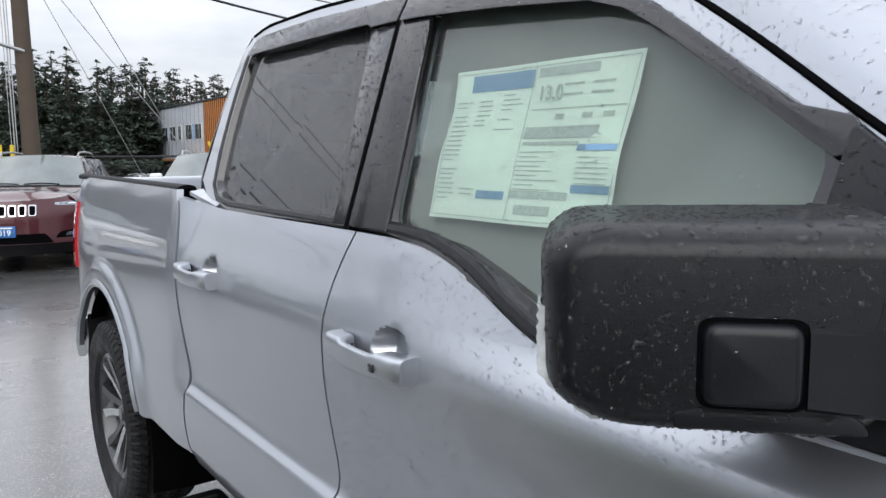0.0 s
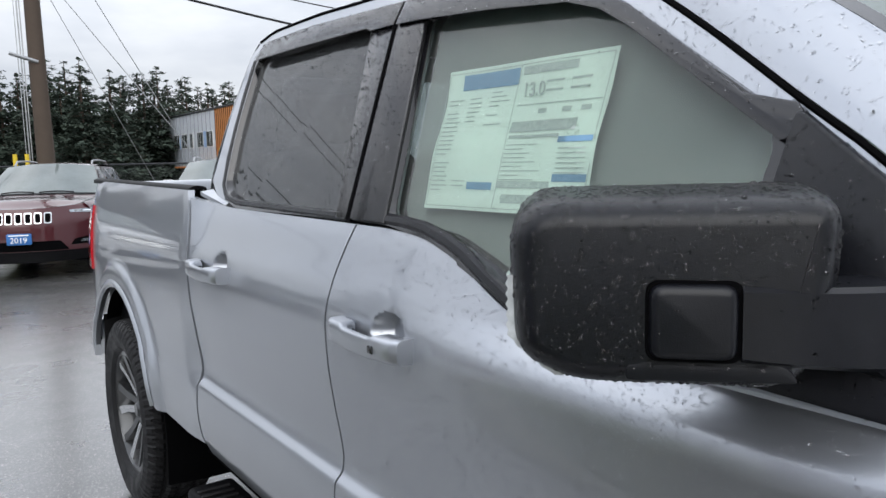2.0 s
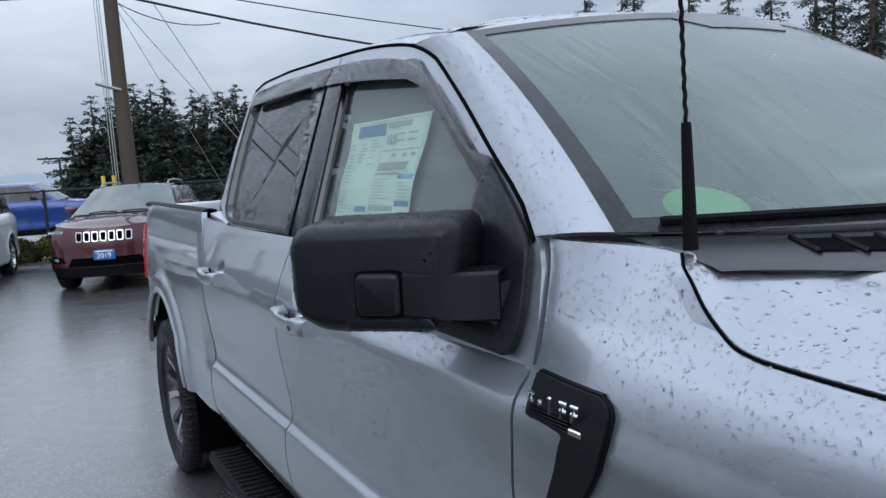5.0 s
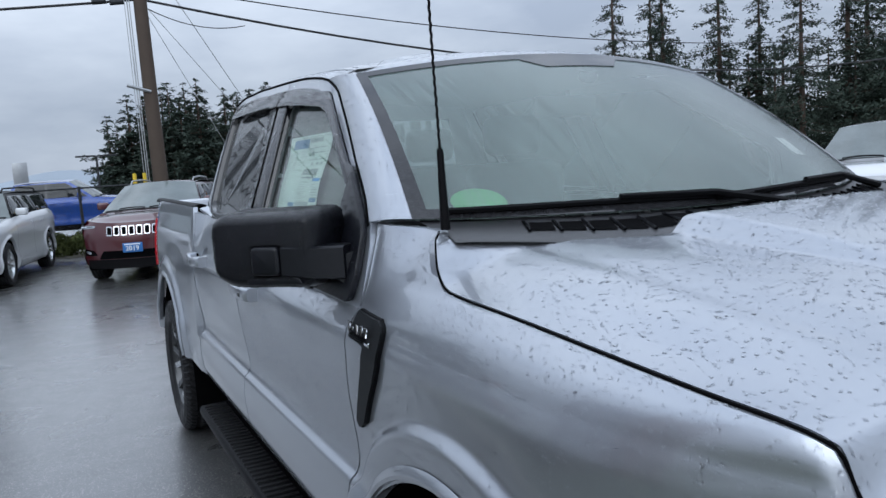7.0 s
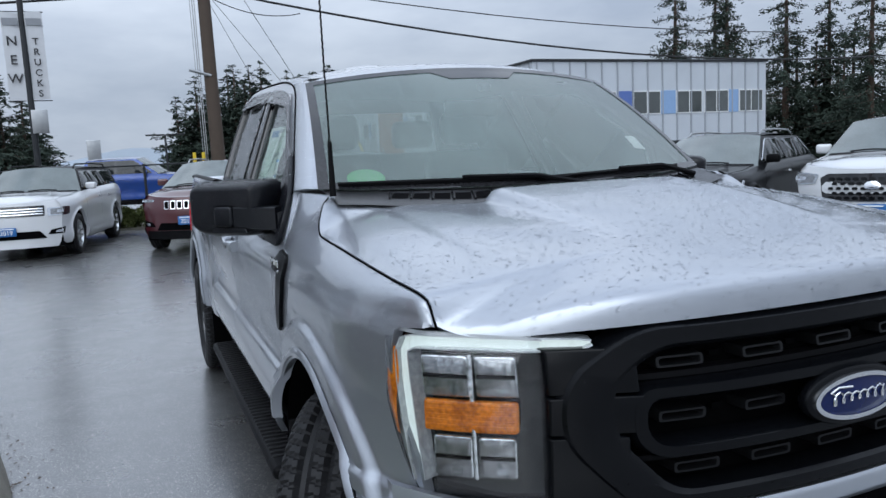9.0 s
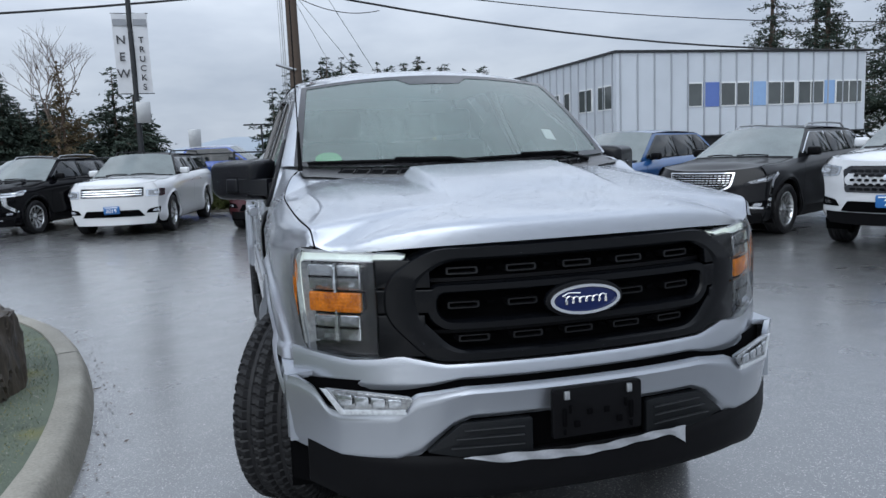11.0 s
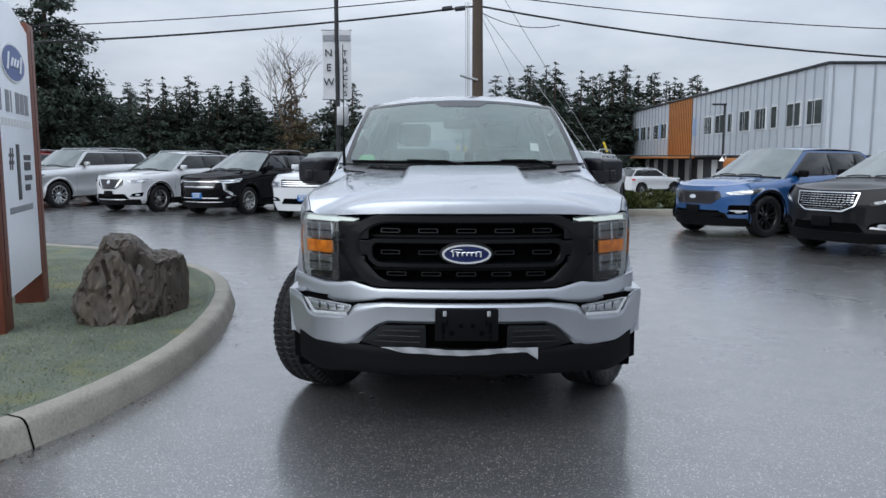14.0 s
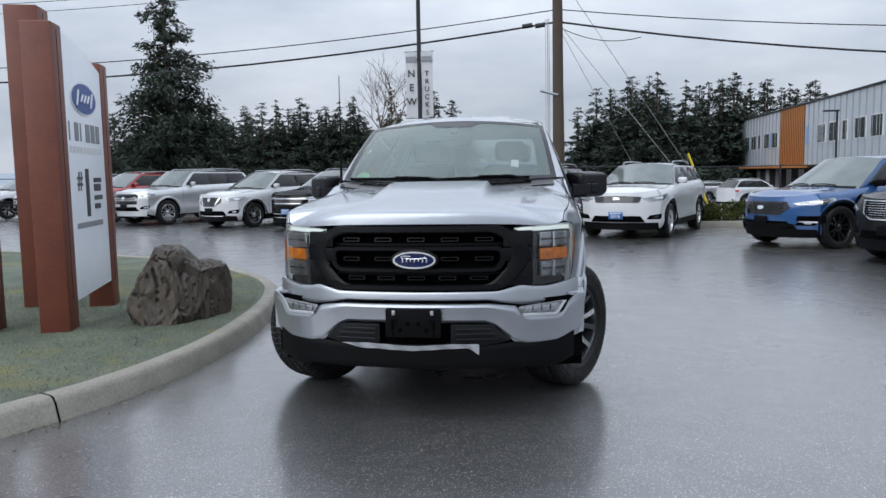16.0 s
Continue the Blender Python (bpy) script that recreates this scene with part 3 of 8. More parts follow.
G = 0.0035
nose_line = broken([0.5, 0.80, 0.86, 0.93, 1.0, 1.10, 1.146, 1.151, 1.156, 1.3], [-0.50, -0.605, -0.588, -0.556, -0.530, -0.532, -0.548, -0.59, -0.637, -0.641])
for s in (-1, 1):
    side_panel("front_fender", s, lambda z: nose_line(z), lambda z: seam_a(z) - G,
               lambda y: arch(y, AXLE_F, 0.515, 0.56 if y > 0 else 0.742), lambda y: hood_edge_z(y) - 0.004, 120, 64)
    fd = side_panel("front_door", s, lambda z: seam_a(z) + G, lambda z: seam_b(z) - G, lambda y: 0.545, belt, 140, 110)
    rd = side_panel("rear_door", s, lambda z: seam_b(z) + G, lambda z: seam_c(z) - G, lambda y: 0.545, belt, 124, 104)
    side_panel("bed_side", s, lambda z: seam_c(z) + 0.012, lambda z: 4.44 - 0.04 * (1 - z) ** 2, lambda y: arch(y, AXLE_R, 0.545, 0.575 if y < AXLE_R else 0.62),
               lambda y: 1.40 + 0.012 * (y - 2.7), 64, 30)
    # raised lip round each wheel opening
    for ya, rad, lo, hi in ((AXLE_F, 0.515, 0.42, -0.10), (AXLE_R, 0.545, 0.27, 0.30)):
        bm = bmesh.new()

        def lipf(u, v):
            a = lo + (math.pi - lo - hi) * u
            r = rad + (0.034 * v)
            y, z = ya + r * math.cos(a), TYRE_R + r * math.sin(a) * 1.02
            return (s * (side_x(y, max(z, 0.5)) + 0.010 * math.sin(math.pi * min(1, v * 1.0)) + (0.002 if v else -0.022)), y, z)
        grid(bm, lipf, 40, 4, flip=(s < 0))
        part("wheel_arch_lip", bm, M["silver"], truck)
        # wheel well liner, coloured near-black for the shade inside
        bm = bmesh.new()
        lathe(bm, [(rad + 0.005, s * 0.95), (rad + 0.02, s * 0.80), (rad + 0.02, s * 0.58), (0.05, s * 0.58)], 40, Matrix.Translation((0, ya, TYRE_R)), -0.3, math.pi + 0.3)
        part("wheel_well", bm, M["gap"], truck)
    # strap handles: a thick rear end, a slimmer grip over the cup, a block with the lock at the front
    for door, y0, z0 in ((fd, 1.412, 1.138), (rd, 2.376, 1.168)):
        w = side_x(y0 + 0.19, z0 - 0.05)
        L = 0.276
        out = table([0, 0.05, 0.14, 0.5, 0.86, 0.96, 1], [0.034, 0.042, 0.046, 0.050, 0.046, 0.036, 0.016])
        deep = table([0, 0.22, 0.30, 0.68, 0.76, 1], [0.050, 0.050, 0.017, 0.017, 0.046, 0.046])
        up_h = table([0, 0.24, 0.32, 0.66, 0.73, 0.92, 1], [0.023, 0.022, 0.016, 0.017, 0.025, 0.025, 0.018])
        sq = lambda c: math.copysign(abs(c) ** 0.45, c)

        def hand(u, v):
            a = 2 * math.pi * v
            c_, n_ = sq(math.cos(a)), sq(math.sin(a))
            x = w + out(u) - deep(u) * (0.5 - 0.5 * c_)
            return (s * x, y0 + L * u, z0 + (up_h(u) if n_ > 0 else 0.024) * n_ + 0.003 * (u - 0.5))
        bm = bmesh.new()
        grid(bm, hand, 44, 24)
        bmesh.ops.holes_fill(bm, edges=[e for e in bm.edges if e.is_boundary])
        bmesh.ops.recalc_face_normals(bm, faces=bm.faces)
        part("door_handle", bm, M["silver"], door, smooth=40)
        if door is fd:
            part("lock_sensor", rbox((s * (w + 0.047) - 0.004, y0 + 0.062, z0 - 0.012), (s * (w + 0.047) + 0.004, y0 + 0.080, z0 + 0.004), 0.003), M["gloss_black"], door, "small black sensor button")


# ---- cab: the upper sides, the roof, the panes ----
def sheet_with_holes(outer, holes, place, depth=0.0, way=(0, 0, 0)):
    """A flat sheet with openings cut through, edges turned in along way."""
    bm = bmesh.new()
    edges = []
    for loop in [outer, *holes]:
        vs = [bm.verts.new((a, b, 0)) for a, b in loop]
        edges += [bm.edges.new((vs[i], vs[(i + 1) % len(vs)])) for i in range(len(vs))]
    bmesh.ops.triangle_fill(bm, use_beauty=True, use_dissolve=False, edges=edges)
    for v in bm.verts:
        v.co = Vector(place(v.co.x, v.co.y))
    if depth:
        bmesh.ops.recalc_face_normals(bm, faces=bm.faces)
        lip(bm, [c * depth for c in way])
    return bm


WIN_F = rounded([(0.84, 1.25), (1.16, 1.258), (1.31, 1.306), (1.42, 1.338), (1.63, 1.358), (1.712, 1.800), (1.24, 1.765), (0.80, 1.500)], 0.035)
WIN_R = rounded([(1.85, 1.360), (2.50, 1.372), (2.635, 1.405), (2.690, 1.60), (2.728, 1.835), (1.96, 1.828)], 0.05)
top_run = lambda ya, yb, n: [(ya + (yb - ya) * k / n, gap_z(ya + (yb - ya) * k / n) - 0.005) for k in range(n + 1)]
UPPER_F = [(0.5375, 1.208), (1.06, 1.208), (1.22, 1.243), (1.39, 1.310), (1.50, 1.334), (1.77, 1.342)] + top_run(1.826, 0.64, 16) + [(0.592, 1.397), (0.565, 1.35), (0.551, 1.30), (0.5405, 1.25)]
UPPER_R = [(1.778, 1.342), (2.40, 1.350), (2.58, 1.358), (2.72, 1.385), (2.80, 1.43), (2.825, 1.65), (2.83, 1.85)] + top_run(2.79, 1.834, 12)
SAIL = rounded([(0.590, 1.214), (0.88, 1.222), (0.815, 1.30), (0.795, 1.40), (0.782, 1.528), (0.664, 1.444), (0.612, 1.400), (0.590, 1.369), (0.573, 1.286), (0.577, 1.230)], 0.012)
roof_side = table([0, 0.08, 0.25, 0.55, 0.85, 1.0], [1.808, 1.845, 1.884, 1.914, 1.924, 1.896])
for s in (-1, 1):
    def on_glass(y, z, off=0.0, s=s):
        return (s * (glass_x(z) + off), y, z)
    for name, up, win in (("front_door_frame", UPPER_F, WIN_F), ("rear_door_frame", UPPER_R, WIN_R)):
        bm = sheet_with_holes(up, [win], lambda y, z: on_glass(y, z, 0.004), 0.02, (-s, 0, 0))
        part(name, bm, M["silver"], truck, smooth=20)
        # black surround inside the painted frame
        c = Vector((sum(p[0] for p in win) / len(win), sum(p[1] for p in win) / len(win)))
        big = [c + (Vector(p) - c) * Vector((1.0, 1.0)).x + (Vector(p) - c).normalized() * 0.024 for p in win]
        small = [c + (Vector(p) - c) - (Vector(p) - c).normalized() * 0.006 for p in win]
        bm = bmesh.new()
        loft(bm, [[Vector(on_glass(p.x, p.y, 0.003)) for p in big], [Vector(on_glass(p.x, p.y, 0.014)) for p in big], [Vector(on_glass(p.x, p.y, 0.014)) for p in win and [Vector(q) for q in win]], [Vector(on_glass(p.x, p.y, -0.006)) for p in small]])
        bmesh.ops.recalc_face_normals(bm, faces=bm.faces)
        part("window_seal", bm, M["gloss_black"], truck)
        bm = bmesh.new()
        vs = [bm.verts.new(on_glass(p[0], p[1], -0.004)) for p in [tuple(q) for q in win]]
        bm.faces.new(vs if s > 0 else vs[::-1])
        bm.normal_update()
        if bm.faces[:][0].normal.x * s < 0:
            bmesh.ops.reverse_faces(bm, faces=bm.faces)
        bmesh.ops.triangulate(bm, faces=bm.faces)
        pane = part("side_window", bm, M["glass_front"] if name[0] == "f" else M["glass_dark"], truck, "raindropped clear side glass" if name[0] == "f" else "dark tinted side glass", smooth=0)
        pane.visible_shadow = False
        if name[0] == "f":
            bm = bmesh.new()
            bm.faces.new([bm.verts.new(on_glass(p[0], p[1], -0.035)) for p in [tuple(q) for q in win]])
            bm.normal_update()
            if bm.faces[:][0].normal.x * s < 0:
                bmesh.ops.reverse_faces(bm, faces=bm.faces)
            mist = part("condensation", bm, M["mist"], truck, "thin mist inside the side glass", smooth=0)
            mist.visible_shadow = False
    # black pillar cover between the two side windows
    bm = prism([(1.622, 1.352), (1.838, 1.352), (1.952, 1.815), (1.702, 1.80)], 0.012, lambda a, b, d: on_glass(a, b, 0.010 + d), r=0.004)
    part("pillar_cover", bm, M["smoked"], truck, "glossy black pillar cover")
    bm = prism([(1.771, 1.35), (1.781, 1.35), (1.834, 1.80), (1.824, 1.80)], 0.004, lambda a, b, d: on_glass(a, b, 0.021 + d))
    part("pillar_gap", bm, M["gap"], truck)
    # black sail panel that carries the mirror
    bm = prism(SAIL, 0.018, lambda a, b, d: on_glass(a, b, 0.006 + d), r=0.004)
    part("mirror_sail_panel", bm, M["mirror_plastic"], truck)
    # smoked rain visors over the windows
    hem = lambda ya, yb, n: [(ya + (yb - ya) * k / n, gap_z(ya + (yb - ya) * k / n) - 0.035) for k in range(n + 1)]
    vis_f = [(0.766, 1.512), (0.772, 1.494), (0.795, 1.490), (0.95, 1.588), (1.083, 1.671), (1.159, 1.712), (1.24, 1.737), (1.45, 1.762), (1.72, 1.787), (1.814, 1.793)] + hem(1.820, 0.86, 12) + [(0.785, 1.535)]
    bm = prism(vis_f, 0.009, lambda a, b, d: on_glass(a, b, 0.012 + d + 0.012 * smoothstep(0.0, 0.075, gap_z(a) - 0.035 - b)), r=0.003)
    part("rain_visor", bm, M["smoked"], truck, "dark smoked rain visor")
    vis_r = [(1.828, 1.794), (1.94, 1.796), (1.955, 1.806), (2.34, 1.814), (2.69, 1.817), (2.722, 1.824)] + hem(2.70, 1.834, 10)
    bm = prism(vis_r, 0.009, lambda a, b, d: on_glass(a, b, 0.012 + d + 0.012 * smoothstep(0.0, 0.075, gap_z(a) - 0.035 - b)), r=0.003)
    part("rain_visor", bm, M["smoked"], truck, "dark smoked rain visor")
    # ledge between the door skin and the glass, painted ahead and black behind
    for nm, ya, yb, mt in (("belt_ledge", 0.525, 1.15, "silver"), ("belt_moulding", 1.15, 2.585, "black_plastic"), ("belt_ledge", 2.585, 2.765, "silver")):
        bm = bmesh.new()

        def ledge(u, v):
            y = ya + (yb - ya) * u
            z = belt(y)
            return (s * (side_x(y, z) * (1 - v) + (glass_x(z) + 0.003) * v), y, z - 0.002 + 0.007 * v)
        grid(bm, ledge, 30, 2, flip=(s > 0))
        lip(bm, (0, 0, -0.012))
        part(nm, bm, M[mt], truck)
    bm = bmesh.new()
    tube(bm, [(s * (glass_x(z) + 0.006), y, z) for y, z in [(y, belt(y) + 0.016) for y in (0.90, 1.0, 1.08, 1.14, 1.2, 1.27, 1.34, 1.40, 1.48, 1.56, 1.65, 1.74)]], 0.014, 8)
    part("belt_moulding", bm, M["mirror_plastic"], truck, "black rubber moulding under the glass")
    bm = bmesh.new()
    tube(bm, [(s * (glass_x(z) + 0.006), y, z) for y, z in [(1.78, 1.356), (2.0, 1.358), (2.3, 1.362), (2.5, 1.365), (2.60, 1.380), (2.655, 1.414), (2.688, 1.50), (2.711, 1.60), (2.735, 1.72), (2.747, 1.82)]], 0.012, 8)
    part("belt_moulding", bm, M["mirror_plastic"], truck, "black rubber moulding under the glass")
    bm = bmesh.new()
    tube(bm, [(s * (glass_x(z) + 0.0045), y, z) for y, z in [(y, gap_z(y)) for y in [0.60 + 2.19 * k / 40 for k in range(41)]]], 0.0046, 6)
    part("door_gap", bm, M["gap"], truck)
    # painted pillar beside the windscreen, roof rail and rear cab corner
    bm = bmesh.new()

    def pillar(u, v):
        b_ = 0.022 * 4 * v * (1 - v)
        inner = Vector((0.800, 0.475, 1.402)).lerp(Vector((0.690, 1.045, 1.810)), v) + Vector((0.0, -0.6 * b_, 0.8 * b_ + 0.004))
        y = 0.605 + (1.30 - 0.605) * v
        z = gap_z(y) + 0.003
        outer = Vector((glass_x(z) + 0.006, y - 0.006, z))
        mid = (inner + outer) / 2 + Vector((0.022, -0.022, 0.008))
        p = inner * (1 - u) ** 2 + mid * 2 * u * (1 - u) + outer * u * u
        return (s * p.x, p.y, p.z)
    grid(bm, pillar, 6, 14, flip=(s < 0))
    lip(bm, (-s * 0.02, 0, -0.008))
    part("windscreen_pillar", bm, M["silver"], truck)

    bm = bmesh.new()

    def rail(u, v):
        y = 1.05 + 1.75 * u
        k = min(1.0, u / 0.143)
        g = gap_z(max(y, 1.30)) + 0.003
        a = Vector((0.690, 1.810)).lerp(Vector((glass_x(g) + 0.006, g)), k)
        b = Vector((0.690 - 0.075 * smoothstep(0, 0.12, u), roof_side(u) - 0.003))
        m_ = (a + b) / 2 + Vector((0.010, 0.006)) * k
        p = a * (1 - v) ** 2 + m_ * 2 * v * (1 - v) + b * v * v
        return (s * p.x, y, p.y)
    grid(bm, rail, 24, 6, flip=(s < 0))
    part("roof_rail", bm, M["silver"], truck)
    bm = bmesh.new()

    def corner(u, v):
        z = 1.28 + 0.615 * v
        y0 = table([1.36, 1.45, 1.65, 1.86, 1.90], [2.76, 2.812, 2.827, 2.826, 2.80])(z)
        a, b, m_ = Vector((glass_x(z) + 0.004, y0 + 0.004)), Vector((glass_x(z) - 0.09, y0 + 0.07)), Vector((glass_x(z), y0 + 0.06))
        p = a * (1 - u) ** 2 + m_ * 2 * u * (1 - u) + b * u * u
        return (s * p.x, p.y, z)
    grid(bm, corner, 8, 12, flip=(s > 0))
    part("cab_corner", bm, M["silver"], truck)

# roof, with a shallow crown and two pressed ribs
bm = bmesh.new()


def roof(u, v):
    x = (2 * u - 1)
    top = roof_side(v)
    y = (1.05 - 0.10 * (1 - x * x)) * (1 - v) + 2.80 * v
    w = 0.690 - 0.075 * smoothstep(0, 0.12, v)
    z = top + (0.050 - 0.014 * smoothstep(0.1, 0.5, v)) * (1 - abs(x) ** 2.4)
    z += 0.008 * (smoothstep(0.45, 0.52, abs(x)) - smoothstep(0.62, 0.70, abs(x))) * smoothstep(0.08, 0.2, v)
    return (w * x, y, z)


grid(bm, roof, 44, 34)
lip(bm, (0, 0, -0.02))
part("roof", bm, M["silver"], truck)
bm = bmesh.new()
grid(bm, lambda u, v: (0.66 * (2 * u - 1), 1.10 + 1.6 * v, 1.835 + 0.035 * (1 - (2 * u - 1) ** 2)), 8, 8, flip=True)
part("headliner", bm, M["headliner"], truck)


def screen(u, v, off=0.0):
    """The windscreen's sheet: u across, v up."""
    x = 2 * u - 1
    k = 1 - x * x
    low = Vector((0.800 * x, 0.475 - 0.265 * k, 1.402 - 0.018 * k))
    high = Vector((0.690 * x, 1.045 - 0.10 * k, 1.810 + 0.048 * k))
    p = low.lerp(high, v)
    return (p.x, p.y - (0.022 * 4 * v * (1 - v) + off) * 0.6, p.z + (0.022 * 4 * v * (1 - v) + off) * 0.8)


bm = bmesh.new()
grid(bm, screen, 40, 20)
ws = part("windscreen", bm, M["glass_wind"], truck, "fogged windscreen with rain streaks")
ws.visible_shadow = False
# black ceramic border on the glass, and the sensor cover behind the mirror
bm = bmesh.new()
ring = lambda d, e, off: [Vector(screen(u, v, off)) for u, v in [(d + (1 - 2 * d) * i / 24, e) for i in range(24)] + [(1 - d, e + (1 - 2 * e) * i / 12) for i in range(12)] + [(1 - d - (1 - 2 * d) * i / 24, 1 - e) for i in range(24)] + [(d, 1 - e - (1 - 2 * e) * i / 12) for i in range(12)]]
loft(bm, [ring(0.0, 0.0, 0.004), ring(0.021, 0.045, 0.003)])
part("windscreen_border", bm, M["frit"], truck, "black printed glass border")
bm = bmesh.new()
grid(bm, lambda u, v: screen(0.5 + (u - 0.5) * (0.19 + 0.09 * v), 0.875 + 0.08 * v, 0.003), 8, 3)
lip(bm, (0, 0.004, -0.004))
part("sensor_cover", bm, M["frit"], truck, "printed sensor patch on the glass")
part("camera_housing", prism(rounded([(-0.028, 0.84), (0.028, 0.84), (0.022, 0.80), (-0.022, 0.80)], 0.006), 0.03, lambda a, b, d: screen(0.5 + a / 1.45, b, -0.034 + d), r=0.004), M["trim_grey"], truck)
part("rear_view_mirror", rbox((-0.125, 0.93, 1.655), (0.125, 0.955, 1.725), 0.018, 3), M["trim_grey"], truck)
part("paper_tag", prism([(0.800, 0.205), (0.838, 0.190), (0.842, 0.300), (0.806, 0.310)], 0.002, lambda a, b, d: screen(a, b, -0.008 + d), step=0.02), M["white_plastic"], truck, "small white paper tag", smooth=0)
# green parking permit and white tag behind the glass
bm = bmesh.new()
lathe(bm, [(0.0, 0.0), (0.06, 0.0)], 24)
for v in bm.verts:
    v.co = Vector(screen(0.095 + v.co.y * 0.62, 0.085 + v.co.z * 1.05, -0.006))
M["permit"] = material("green_sticker", (0.10, 0.40, 0.12), rough=0.5, var=0.2)
part("permit_sticker", bm, M["permit"], truck, "round green sticker", smooth=0)

# rear wall of the cab with its window
bm = sheet_with_holes(rounded([(-0.80, 1.30), (0.80, 1.30), (0.63, 1.91), (-0.63, 1.91)], 0.05), [rounded([(-0.62, 1.42), (0.62, 1.42), (0.56, 1.79), (-0.56, 1.79)], 0.05)], lambda a, b: (a, 2.87 - 0.08 * (b - 1.3), b))
part("cab_back", bm, M["silver"], truck)
bm = bmesh.new()
bm.faces.new([bm.verts.new((a, 2.865 - 0.08 * (b - 1.3), b)) for a, b in [(-0.62, 1.42), (0.62, 1.42), (0.56, 1.79), (-0.56, 1.79)]])
pane = part("rear_window", bm, M["glass_rear"], truck, smooth=0)
pane.visible_shadow = False

# ---- hood, cowl, wipers, aerial ----
cowl_edge = table([0, 0.26, 0.32, 0.40, 0.50, 0.65, 0.75, 0.81], [0.055, 0.048, 0.060, 0.100, 0.155, 0.237, 0.305, 0.338])
cowl_y = lambda x: cowl_edge(abs(x))


hood_rise = table([0, 0.004, 0.011, 0.024, 0.05, 0.10, 0.3, 0.6, 1.0], [1.148, 1.176, 1.202, 1.216, 1.226, 1.238, 1.274, 1.322, 1.360])


def hood(u, v):
    xn, v = 2 * u - 1, v ** 1.6
    x = xn * 0.812
    yf = front_y(0.83 * xn) + 0.012
    yr = cowl_y(x)
    y = yf + (yr - yf) * v
    x = xn * (hood_edge_x(y) - 0.005)
    zc = hood_rise(v)
    ze = hood_edge_z(y) + 0.001
    e = abs(xn) ** 4.5
    z = zc * (1 - e) + min(ze, zc + 0.01) * e + 0.010 * (1 - xn * xn)
    dome = smoothstep(0.425, 0.375, abs(xn))
    z += dome * 0.023 * smoothstep(0.30, 0.95, v) - (1 - dome) * 0.017 * smoothstep(0.74, 0.46, abs(xn)) * smoothstep(0.25, 0.9, v)
    z += 0.006 * smoothstep(0.74, 0.80, abs(xn)) * smoothstep(0.96, 0.86, abs(xn)) * smoothstep(0.1, 0.5, v)
    return (x, y, z)


bm = bmesh.new()
grid(bm, hood, 140, 84)
lip(bm, (0, 0.036, -0.006))
part("hood", bm, M["silver"], truck, smooth=40)
for s in (-1, 1):
    bm = bmesh.new()
    ys_ = [-0.642 + 0.987 * k / 120 for k in range(121)]
    tube(bm, [(s * (hood_edge_x(y) - 0.0025), y, hood_edge_z(y) - 0.0025) for y in ys_], 0.0026, 6)
    part("hood_gap", bm, M["gap"], truck)
bm = bmesh.new()


def cowl_at(x, v, off=0.0):
    """The black panel between hood and glass: v from the hood's edge back to the glass."""
    k = 1 - (x / 0.80) ** 2
    y0, y1 = cowl_y(x) - 0.035, 0.478 - 0.262 * k
    z0 = 1.330 + 0.030 * smoothstep(0.34, 0.80, abs(x)) + 0.026 * smoothstep(0.36, 0.28, abs(x))
    z1 = 1.398 - 0.020 * k
    return (x, y0 + (y1 - y0) * v, z0 + (z1 - z0) * v ** 0.8 + off)


grid(bm, lambda u, v: cowl_at(0.785 * (2 * u - 1), v), 60, 10)
cowl = part("cowl", bm, M["cowl_plastic"], truck, "black ribbed cowl panel")
for i in range(20):
    x = -0.60 + 0.0615 * i
    bm = bmesh.new()
    grid(bm, lambda u, v: cowl_at(x + 0.047 * u + 0.028 * (v - 0.5), 0.42 + 0.36 * v, 0.002), 2, 3)
    part("cowl_slot", bm, M["gap"], cowl, smooth=0)
    bm = bmesh.new()
    tube(bm, [cowl_at(x - 0.007 + 0.028 * (v - 0.5), 0.38 + 0.44 * v, 0.003) for v in (0, 0.33, 0.66, 1)], 0.004, 5)
    part("cowl_rib", bm, M["satin_grey"], cowl)
for x0, x1 in ((-0.73, 0.02), (-0.10, 0.60)):
    bm = bmesh.new()
    pts = []
    for i in range(13):
        x = x0 + (x1 - x0) * i / 12
        p = Vector(screen((x / 0.79 + 1) / 2, 0.020 + 0.012 * math.sin(i / 12 * 3.1), 0.012))
        pts.append(p)
    tube(bm, pts, 0.0075, 6)
    wp = part("wiper", bm, M["black_plastic"], truck, "black wiper arm with blade")
    bm = bmesh.new()
    a = Vector((x1 + 0.02, cowl_y(x1) + 0.07, 1.382))
    tube(bm, [a, pts[10] + Vector((0, -0.010, 0.008)), pts[6] + Vector((0, -0.008, 0.010))], 0.010, 6, 0.007)
    part("wiper_arm", bm, M["black_plastic"], wp)
bm = bmesh.new()
tube(bm, [(-0.782, 0.343, 1.385), (-0.782, 0.345, 1.56)], 0.011, 10, 0.007)
aerial = part("aerial", bm, M["black_plastic"], truck, "thin black whip aerial")
bm = bmesh.new()
pts = []
for i in range(160):
    t = i / 159
    pts.append((-0.782 + 0.0008 * math.cos(i * 1.1), 0.345 + 0.012 * t + 0.0008 * math.sin(i * 1.1), 1.555 + 0.62 * t))
tube(bm, pts, 0.0032, 5)
part("aerial_whip", bm, M["black_plastic"], aerial)

# ---- front: lamps, grille, bumper ----
def on_front(x, z, off=0.0):
    """A point of the front face, off metres ahead of it."""
    return (x, front_y(x) - off + 0.02 * smoothstep(1.0, 1.16, z), z)


